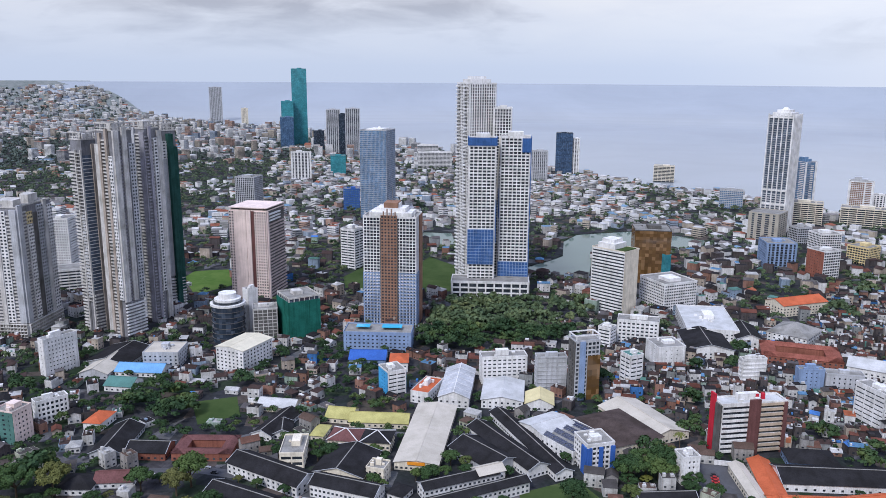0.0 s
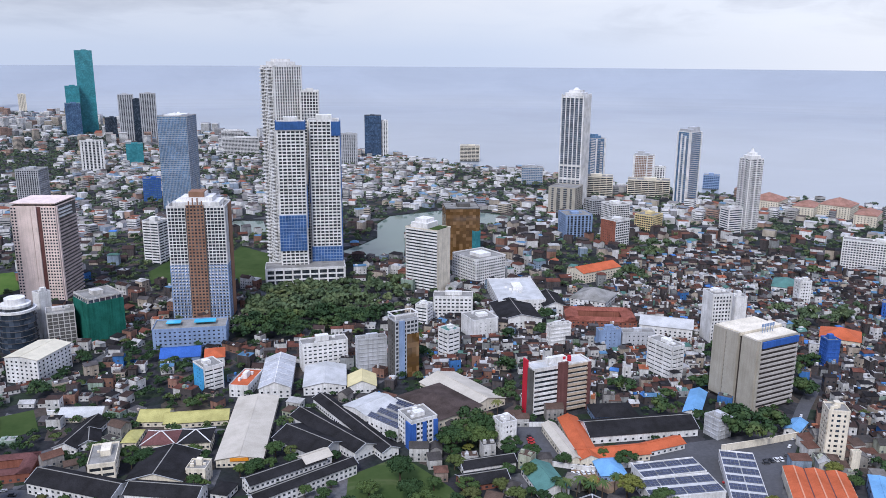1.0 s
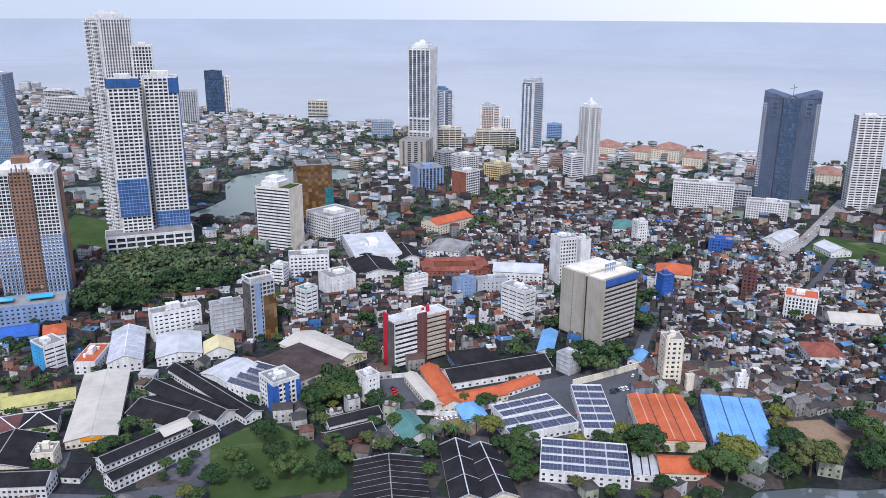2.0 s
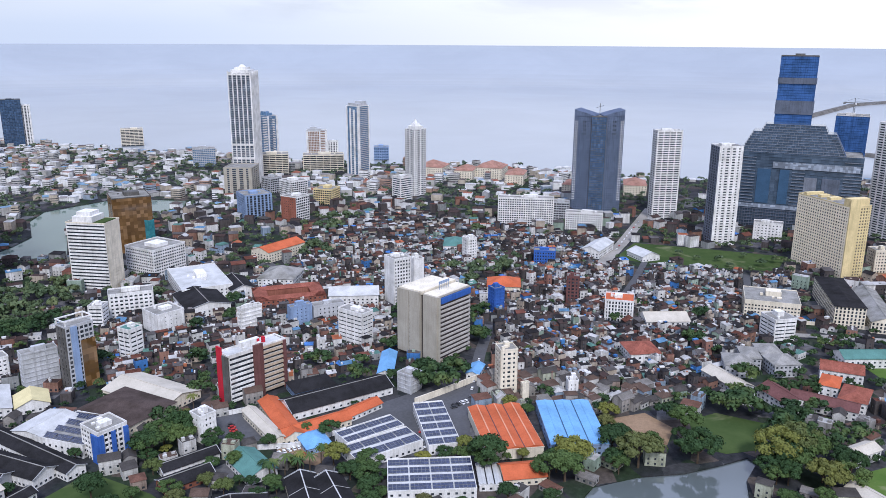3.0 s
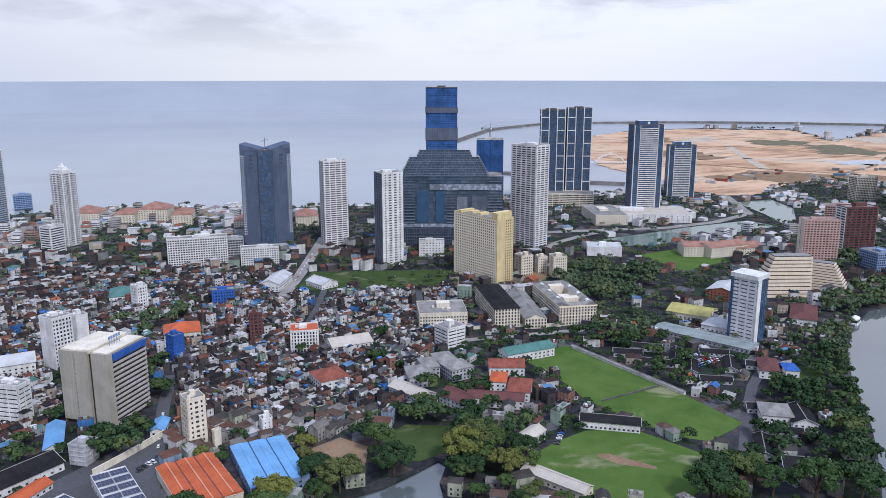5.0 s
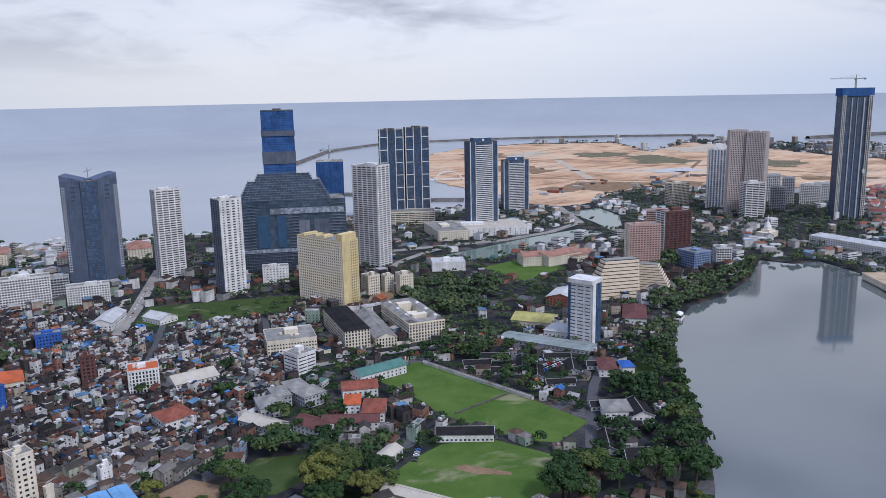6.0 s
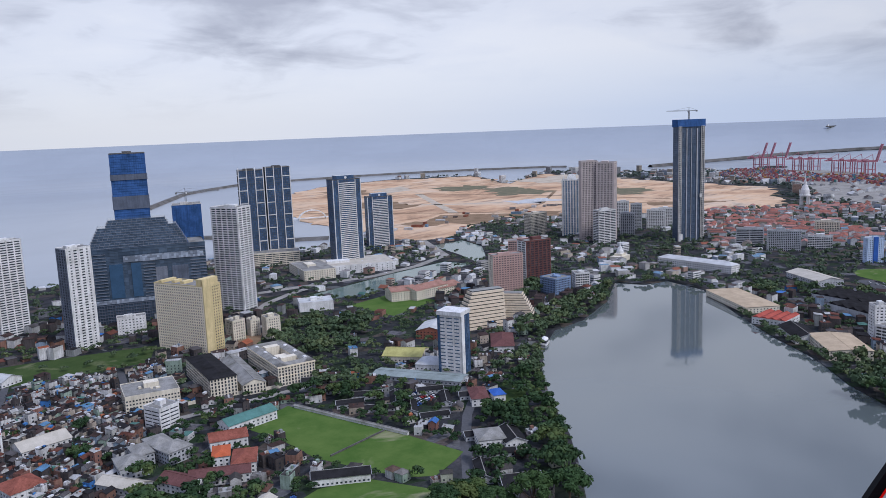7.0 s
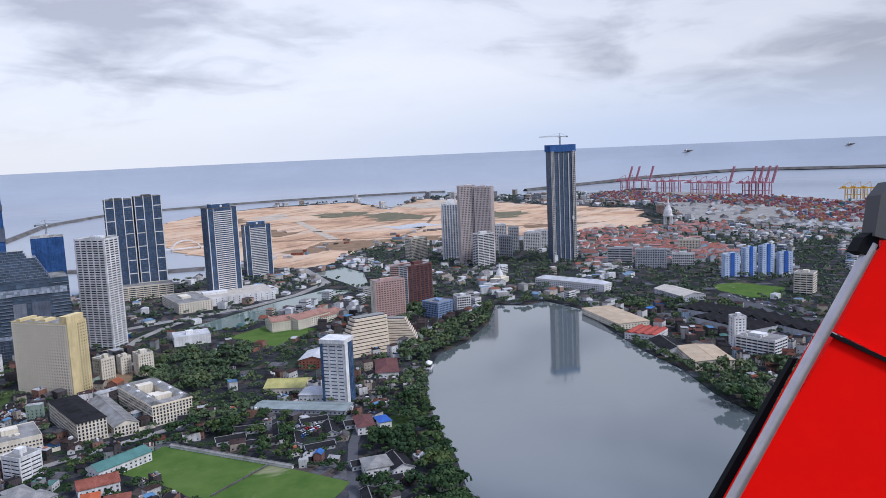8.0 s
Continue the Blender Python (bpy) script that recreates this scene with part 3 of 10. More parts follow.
def solar_array(t, u, v, z, a, b, lift, slope=0.0):
    """A tilted field of dark cells with a pale frame between its modules."""
    def z_at(q):
        return z + lift * (q / b + 0.5)
    g = Geo()
    g.face([(u - a / 2, v - b / 2, z_at(-b / 2)), (u + a / 2, v - b / 2, z_at(-b / 2)), (u + a / 2, v + b / 2, z_at(b / 2)), (u - a / 2, v + b / 2, z_at(b / 2))])
    g.ring(a, b, z - 0.2, 0.18, 0.1, x=u, y=v)
    p = part("solar_panel", g, SOLAR, t)
    f = Geo()
    for i in range(int(a / 2.1) + 1):
        x = u - a / 2 + i * a / int(a / 2.1)
        f.beam((x, v - b / 2, z_at(-b / 2) + 0.05), (x, v + b / 2, z_at(b / 2) + 0.05), 0.07)
    for j in range(int(b / 2.1) + 1):
        q = -b / 2 + j * b / max(1, int(b / 2.1))
        f.beam((u - a / 2, v + q, z_at(q) + 0.05), (u + a / 2, v + q, z_at(q) + 0.05), 0.07)
    part("module_frame", f, STEEL, p, kind="stuff")
    return p


def hall(label, x, y, w, d, yaw, h, roof="gable", rmat=DARKROOF, wmat=WHITE, category="building", name="building", rise=None, ribs=0.0, bays=3, windows=True, every=4.0, group="", pitch=0.2, trim=None, valley=None, pane=(1.5, 1.3)):
    """A low building: walls with window openings and a roof with eaves, or a parapet."""
    t = thing(name, label, category, x, y, yaw, group)
    TAKEN.append((x, y, w, d, yaw))
    if roof in ("gable", "cross"):
        turn = 0.0 if w >= d else math.pi / 2
        a, b = (w, d) if w >= d else (d, w)
        r = rise or min(b * 0.22, 4.5)
        part("shell", Geo().gable_wall(0, 0, 0, a, b, h, r, turn), wmat, t)
        part("roof", Geo().gable(0, 0, h, a, b, r, turn, over=0.7), rmat, t)
        if ribs:
            g = Geo()
            n = int(a / ribs)
            for i in range(n + 1):
                u = -a / 2 + i * a / n
                for side in (-1, 1):
                    p, q = Vector((u, 0, h + r + 0.25)), Vector((u, side * (b / 2 + 0.6), h - r * 1.2 / b + 0.25))
                    if turn:
                        p, q = Vector((-p.y, p.x, p.z)), Vector((-q.y, q.x, q.z))
                    g.beam(p, q, 0.09)
            part("roof_seam", g, trim or rmat, t, kind="stuff")
        part("ridge_cap", Geo().box(0, 0, h + r + 0.1, a + 1.2, 0.6, 0.25, turn), trim or (ROOFTOP if rmat is DARKROOF else rmat), t)
        if rmat is DARKROOF:
            for e in (-1, 1):
                g = Geo()
                for side in (-1, 1):
                    p, q = Vector((e * (a / 2 + 0.75), 0, h + r + 0.15)), Vector((e * (a / 2 + 0.75), side * (b / 2 + 0.7), h - r * 1.4 / b + 0.15))
                    if turn:
                        p, q = Vector((-p.y, p.x, p.z)), Vector((-q.y, q.x, q.z))
                    g.beam(p, q, 0.15)
                part("verge_board", g, GREYWALL, t, "pale gable edge board")
    elif roof == "multi":
        part("shell", Geo().box(0, 0, 0, w, d, h), wmat, t)
        q = w / bays
        for i in range(bays):
            bay = part("roof_bay", Geo().gable_wall(0, 0, h - 0.1, d, q, 0.1, q * pitch, math.pi / 2).gable(0, 0, h, d, q, q * pitch, math.pi / 2, over=0.15), rmat, t)
            bay.location = (-w / 2 + (i + 0.5) * q, 0, 0)
            part("ridge_cap", Geo().box(0, 0, h + q * pitch + 0.1, 0.8, d, 0.22), trim or rmat, bay)
            if i:
                part("valley_gutter", Geo().box(-q / 2, 0, h + 0.02, 0.7, d, 0.3), valley or DARKROOF, bay)
        part("gutter", Geo().ring(w + 0.6, d + 0.6, h - 0.5, 0.5, 0.4), wmat, t)
    elif roof == "hip":
        r = rise or min(w, d) * 0.22
        part("shell", Geo().box(0, 0, 0, w, d, h), wmat, t)
        part("roof", Geo().hip(0, 0, h, w, d, r, over=0.8), rmat, t)
        if trim:
            e = (w - d) / 2 if w >= d else (d - w) / 2
            ends = ((-e, 0), (e, 0)) if w >= d else ((0, -e), (0, e))
            a, b = w / 2 + 0.8, d / 2 + 0.8
            part("ridge_cap", Geo().beam((*ends[0], h + r + 0.1), (*ends[1], h + r + 0.1), 0.28), trim, t)
            for p in ((-a, -b), (a, -b), (a, b), (-a, b)):
                q = min(ends, key=lambda o: math.hypot(o[0] - p[0], o[1] - p[1]))
                part("hip_cap", Geo().beam((*p, h + 0.1), (*q, h + r + 0.1), 0.26), trim, t)
    elif roof == "court":
        part("shell", Geo().ring(w, d, 0, h, min(w, d) * 0.28), wmat, t)
        b = min(w, d) * 0.28
        g = Geo()
        g.hip(0, -d / 2 + b / 2, h, w, b, b * 0.2).hip(0, d / 2 - b / 2, h, w, b, b * 0.2).hip(-w / 2 + b / 2, 0, h, b, d, b * 0.2).hip(w / 2 - b / 2, 0, h, b, d, b * 0.2)
        part("roof", g, rmat, t)
    else:
        part("shell", Geo().box(0, 0, 0, w, d, h - 0.2), wmat, t)
        part("roof", Geo().box(0, 0, h - 0.2, w - 0.5, d - 0.5, 0.3), rmat, t)
        part("parapet", Geo().ring(w + 0.1, d + 0.1, h - 0.2, 1.0, 0.3), wmat, t)
        if roof != "solar":
            part("roof_plant", roof_clutter(w * 0.6, d * 0.6, h + 0.1, int(abs(x) * 3 + abs(y)), 6), wmat, t, kind="stuff")
        else:
            n, k = max(1, round(w / 11)), max(1, round(d / 9))
            for i in range(n):
                for j in range(k):
                    u, v = -w / 2 + (i + 0.5) * w / n, -d / 2 + (j + 0.5) * d / k
                    a, b = w / n * 0.93, d / k * 0.62
                    solar_array(t, u, v, h + 0.25, a, b, 0.35)
    if windows:
        part("glazing", window_boxes(Geo(), w, d, 0, h, every=every, size=pane), GLASS, t, kind="stuff")
    return t


def inside(poly, xs, ys):
    """Which of the points lie in a polygon."""
    out = np.zeros(len(xs), bool)
    k = len(poly)
    for i in range(k):
        (x0, y0), (x1, y1) = poly[i], poly[(i + 1) % k]
        if y0 == y1:
            continue
        cross = ((y0 > ys) != (y1 > ys)) & (xs < (x1 - x0) * (ys - y0) / (y1 - y0) + x0)
        out ^= cross
    return out


def sheet(polys, z, skirt=0.0):
    """A flat sheet from an outline and the outlines of its holes."""
    from mathutils.geometry import tessellate_polygon
    loops = [[Vector((p[0], p[1], 0)) for p in poly] for poly in polys]
    g = Geo()
    flat = [p for loop in loops for p in loop]
    g.v = [(p.x, p.y, z) for p in flat]
    for a, b, c in tessellate_polygon(loops):
        n = (flat[b] - flat[a]).cross(flat[c] - flat[a]).z
        if abs(n) > 1e-6:
            g.f.append((a, b, c) if n > 0 else (a, c, b))
            g.m.append(0)
    if skirt:
        for loop in loops:
            for i, p in enumerate(loop):
                q = loop[(i + 1) % len(loop)]
                g.face([(p.x, p.y, z), (q.x, q.y, z), (q.x, q.y, z - skirt), (p.x, p.y, z - skirt)])
    return g


def strip(points, width, z):
    """A ribbon of road along points."""
    g = Geo()
    pts = [Vector((p[0], p[1], 0)) for p in points]
    sides = []
    for i, p in enumerate(pts):
        a = (pts[min(i + 1, len(pts) - 1)] - pts[max(i - 1, 0)]).normalized()
        n = Vector((-a.y, a.x, 0)) * width / 2
        sides.append((p + n, p - n))
    for (a, b), (c, e) in zip(sides, sides[1:]):
        g.face([(a.x, a.y, z), (b.x, b.y, z), (e.x, e.y, z), (c.x, c.y, z)])
    return g

# ---- ground, sea and lakes ----
def ragged(poly, step, amount):
    """An outline cut into short lengths, with an uneven edge."""
    out = []
    for (x0, y0), (x1, y1) in zip(poly, poly[1:] + poly[:1]):
        n = max(1, int(math.hypot(x1 - x0, y1 - y0) / step))
        for i in range(n):
            px, py = x0 + (x1 - x0) * i / n, y0 + (y1 - y0) * i / n
            out.append((px + amount * noise.noise((px * 0.016, py * 0.016, 2.0)) + 0.5 * amount * noise.noise((px * 0.05, py * 0.05, 5.0)), py + amount * noise.noise((px * 0.016, py * 0.016, 8.0)) + 0.5 * amount * noise.noise((px * 0.05, py * 0.05, 4.0))))
    return out


LAKE_EDGE = [(409.9, 225.8), (457.8, 258.1), (507.3, 295.1), (565.5, 348.0), (630.3, 396.5), (697.5, 437.0), (767.2, 464.8), (828.3, 460.6), (931.0, 482.0), (1047.6, 529.2), (1056.7, 485.3), (1096.6, 466.4), (1061.8, 400.2), (944.1, 312.3), (865.0, 248.0), (807.1, 191.7), (739.6, 145.8), (686.7, 96.0), (638.3, 55.5), (570.1, 7.2), (338.2, 0.4), (252.1, 139.2)]
LAKE_SOUTH = [(-433.7, 883.8), (-395.5, 869.3), (-345.7, 887.4), (-394.7, 1024.8), (-343.8, 1051.7), (-304.8, 1078.5), (-274.8, 1146.6), (-281.3, 1191.8), (-326.8, 1205.1), (-401.7, 1198.1), (-461.7, 1124.7), (-457.7, 1065.4), (-419.8, 976.5), (-423.4, 931.4)]
LAKE_STRIP = [(-674.8, 1005.8), (-629.4, 1025.6), (-581.0, 956.5), (-601.4, 933.3), (-638.4, 951.7)]
POND = [(106.5, 359.9), (119.1, 375.8), (146.7, 383.6), (174.9, 385.0), (199.3, 391.9), (219.1, 398.7), (221.0, 391.4), (207.0, 374.4), (201.7, 360.1), (190.8, 345.1), (168.6, 318.6), (112.5, 328.6)]
CANAL = [(748.1, 878.7), (840.8, 880.6), (950.7, 886.3), (1077.7, 879.1), (1078.1, 816.0), (999.8, 816.8), (869.8, 812.5), (796.1, 806.1), (755.2, 827.3)]
LAGOON = [(1209.4, 1021.4), (1300.2, 1011.1), (1251.0, 923.4), (1153.8, 843.6), (1098.4, 824.9), (1146.2, 899.9)]
COAST = [(-2550.9, 2739.8), (-1824.2, 2321.6), (-1320.2, 2146.5), (-815.9, 1889.0), (-472.1, 1713.3), (-300.6, 1675.6), (-165.3, 1567.7), (-64.0, 1550.1), (94.2, 1522.7), (193.3, 1509.9), (301.0, 1465.7), (289.8, 1423.4), (357.4, 1388.6), (346.7, 1432.3), (574.4, 1315.1), (847.5, 1285.6), (926.9, 1240.9), (1025.2, 1210.5), (1123.5, 1201.7), (1317.0, 1291.3), (1379.4, 1532.2), (1483.2, 1774.7), (2016.2, 2418.5), (2363.5, 2571.0), (2751.5, 2527.1), (3028.0, 2266.0), (2624.5, 1794.1), (3241.9, 2013.8), (3425.8, 1864.8), (3303.1, 1563.2), (3440.0, 1400.0), (3565.5, 1075.1), (3219.4, 772.1), (3273.3, 557.1), (3131.5, 350.8), (2922.5, 171.0), (3058.6, 45.1)]


def around(r, a0, a1, step=6.0):
    """Points on a circle from bearing a0 to a1, in degrees clockwise from +y."""
    n = max(2, int(abs(a1 - a0) / step))
    return [(r * math.sin(radians(a0 + (a1 - a0) * i / n)), r * math.cos(radians(a0 + (a1 - a0) * i / n))) for i in range(n + 1)]


def bearing(p):
    return math.degrees(math.atan2(p[0], p[1]))


FAR_COAST = [(-3055.5, 2905.2), (-3402.7, 2836.7), (-3627.4, 2727.5), (-3967.7, 2665.6)]
SHORE = ragged(COAST, 40, 26)
LAND = SHORE[:max(k for k, p in enumerate(SHORE) if p[0] > 2800 and p[1] > 200)] + [COAST[-2], COAST[-1]] + around(3990.0, bearing(COAST[-1]) + 3, 360 + bearing(FAR_COAST[0]) - 1)
structure("ground", sheet([LAND, LAKE_EDGE, LAKE_SOUTH, LAKE_STRIP, POND, CANAL, LAGOON], 0.0, 1.4), GROUND, "patchy grey-brown town ground with grass and bare soil", "ground")


def ring_sheet(bearings, radii, dz):
    g = Geo()
    for i, r in enumerate(radii):
        for a in bearings(r):
            x, y = r * math.sin(radians(a)), r * math.cos(radians(a))
            g.v.append((x, y, ground_z(x, y) + dz))
    k = len(bearings(radii[0]))
    for i in range(len(radii) - 1):
        for j in range(k - 1):
            n = i * k + j
            g.f.append((n, n + k, n + k + 1, n + 1))
            g.m.append(0)
    return g


def far_bearings(r):
    f = (r - 3990) / (R_EDGE - 3990)
    coast = np.interp(f, [0, 0.25, 0.5, 0.75, 1.0], [bearing(FAR_COAST[0]) - 1, bearing(FAR_COAST[1]), bearing(FAR_COAST[2]), bearing(FAR_COAST[2]) - 1, bearing(FAR_COAST[3])])
    north = bearing(COAST[-1]) + 3
    return [coast - (360 + coast - north) * k / 60 for k in range(61)]


structure("ground_far", ring_sheet(far_bearings, [3985 + 90 * i for i in range(11)], 0.02), HAZEGROUND, "distant town ground along the coast, haze put into its colour", "ground")
structure("water_sea", ring_sheet(lambda r: [6.0 * k for k in range(61)], [1.0, 900, 1800, 2700, 3500, 4000] + [4000 + 88 * i for i in range(1, 11)], -1.3), SEA, "calm pale blue-grey sea under an overcast sky", "water")
for name, edge, material, label in (("water_lake", LAKE_EDGE, LAKE, "dark grey still lake mirroring towers"), ("water_lake_south", LAKE_SOUTH, GREENLAKE, "pale green still lake behind the trees"), ("water_strip", LAKE_STRIP, GREENLAKE, "narrow green strip of lake water"), ("water_pond", POND, LAKE, "dark still pond beside a park"), ("water_canal", CANAL, GREENLAKE, "green canal beside a curving road"), ("water_lagoon", LAGOON, GREENLAKE, "pale lagoon near the sand")):
    structure(name, sheet([edge], -0.8), material, label, "water")

FIELD_LOW = [(271.1, 374.4), (301.4, 383.7), (329.0, 387.1), (359.7, 371.3), (374.6, 319.9), (337.9, 291.7), (310.2, 283.9), (286.0, 305.4), (273.0, 330.9)]
FIELD_UP = [(369.8, 522.3), (424.6, 532.5), (428.0, 467.5), (434.0, 401.6), (433.5, 342.8), (419.5, 338.8), (390.7, 334.1), (375.2, 351.0), (362.5, 426.8), (369.8, 470.9)]
FIELD_FAR = [(735.1, 772.8), (814.6, 773.3), (820.8, 688.6), (721.3, 677.3)]
LAWN_A = [(-553.2, 815.4), (-566.4, 865.0), (-512.4, 842.8), (-448.3, 737.9), (-478.2, 709.4)]
LAWN_B = [(-594.8, 717.3), (-605.7, 772.7), (-534.1, 680.7), (-556.4, 674.6)]
LAWN_C = [(-751.1, 606.2), (-766.3, 636.4), (-738.1, 665.9), (-676.7, 615.2), (-680.8, 563.2)]
LAWN_D = [(268.3, 826.2), (316.2, 897.7), (394.5, 863.2), (470.6, 824.6), (429.6, 767.8), (357.1, 793.1)]
LAWN_E = [(202.6, 447.1), (224.8, 456.0), (251.2, 438.7), (232.7, 407.0), (208.6, 404.0), (194.3, 413.6)]
LAWN_F = [(-450.0, 363.4), (-429.7, 389.3), (-402.9, 366.7), (-415.8, 339.3)]
SAND_AREA = [(1981.9, 2361.7), (2292.6, 2494.6), (2662.4, 2445.9), (2928.1, 2191.7), (2574.0, 1773.4), (3099.9, 1926.0), (2919.6, 1484.4), (2774.8, 1129.9), (2636.6, 813.8), (2131.2, 642.5), (1944.0, 808.2), (1839.8, 921.4), (1755.5, 1060.2), (1653.5, 1170.5), (1376.2, 1101.7), (1280.9, 1120.8), (1334.3, 1235.8), (1360.9, 1410.6), (1405.4, 1560.6), (1516.7, 1801.8)]
mx, my = sum(p[0] for p in SAND_AREA) / len(SAND_AREA), sum(p[1] for p in SAND_AREA) / len(SAND_AREA)
SAND_AREA = [(mx + (p[0] - mx) * 1.05, my + (p[1] - my) * 1.05) for p in SAND_AREA]
SAND_AREA = ragged(SAND_AREA, 30, 50)
for name, edge, material, label in (("lawn_field", FIELD_LOW, LAWN, "mown green cricket field with a worn patch"), ("lawn_field_upper", FIELD_UP, LAWN, "green playing field with bare worn spots"), ("lawn_park", FIELD_FAR, LAWN, "smooth green sports lawn by the lake"), ("lawn_a", LAWN_A, ROUGHGRASS, "open grass ground behind towers"), ("lawn_b", LAWN_B, ROUGHGRASS, "open grass ground behind towers"), ("lawn_c", LAWN_C, LAWN, "bright green lawn beside a tower"), ("lawn_d", LAWN_D, ROUGHGRASS, "overgrown vacant grass plot"), ("lawn_e", LAWN_E, ROUGHGRASS, "grassy park beside the pond"), ("lawn_f", LAWN_F, ROUGHGRASS, "grassy yard among houses"), ("ground_sand", SAND_AREA, SAND, "orange dredged sand of reclaimed land")):
    structure(name, sheet([edge], 0.12, 1.6), material, label, "ground")
OPEN = [LAKE_EDGE, LAKE_SOUTH, LAKE_STRIP, POND, CANAL, LAGOON, FIELD_LOW, FIELD_UP, FIELD_FAR, LAWN_A, LAWN_B, LAWN_C, LAWN_D, LAWN_E, LAWN_F, SAND_AREA]

# ---- the south side: concrete towers, pink tower, brown tower ----
c1 = thing("tower", "unfinished grey and white concrete apartment tower", "tower", -728.2, 393.1)
x, y, w, d, h, yaw = -728.2, 393.1, 54.8, 51.1, 121.7, 118.1
# shade between the strips comes from the grey core colour
core = wing(c1, x, y, w, d, h, yaw, None, SHADEGREY, top=CONCRETE)
strips(core, w, d, "W", [(0.0, 0.12, "wall", GREYWALL, 14, h - 2, 1.6), (0.12, 0.20, "bands", CONCRETE, 14, h - 5, 0.8), (0.20, 0.34, "grid", WHITE, 14, h - 3, 1.4), (0.34, 0.42, "wall", CONCRETE, 8, h + 3, 2.2), (0.42, 0.56, "bands", CONCRETE, 14, h - 3, 0.8), (0.56, 0.66, "grid", WHITE, 14, h - 8, 1.6), (0.66, 0.74, "wall", GREYWALL, 14, h + 2, 2.0), (0.74, 0.88, "grid", GREYWALL, 14, h - 2, 1.2), (0.88, 1.0, "wall", TANCON, 8, h - 30, 1.4), (0.0, 1.0, "frame", CONCRETE, 0.4, 13, 3.0)])
strips(core, w, d, "S", [(0.0, 0.12, "wall", GREYWALL, 14, h + 2, 1.8), (0.12, 0.26, "bands", CONCRETE, 14, h - 3, 0.8), (0.26, 0.40, "grid", WHITE, 14, h - 18, 1.4), (0.26, 0.40, "grid", YELLOW, h - 17, h - 6, 1.4), (0.40, 0.55, "wall", DARKCON, 8, h - 8, 1.0), (0.55, 0.72, "grid", GREYWALL, 14, h - 2, 1.4), (0.72, 0.82, "wall", CONCRETE, 14, h + 2, 2.0), (0.82, 1.0, "grid", WHITE, 14, h - 4, 1.2), (0.0, 1.0, "frame", CONCRETE, 0.4, 13, 3.0)])
part("roof_frame", Geo().box(-w * 0.3, -d * 0.3, h, 12, 10, 6).box(w * 0.1, -d * 0.32, h, 9, 8, 8).box(w * 0.34, -d * 0.2, h, 8, 12, 7).box(-w * 0.35, d * 0.2, h, 10, 12, 6), CONCRETE, core)
c2 = thing("tower", "raw concrete apartment tower group under construction", "tower", -625.4, 420.6)
LILACWALL = paint("unpainted_lilac_render", (0.38, 0.37, 0.41), rough=0.9, grime=0.35)
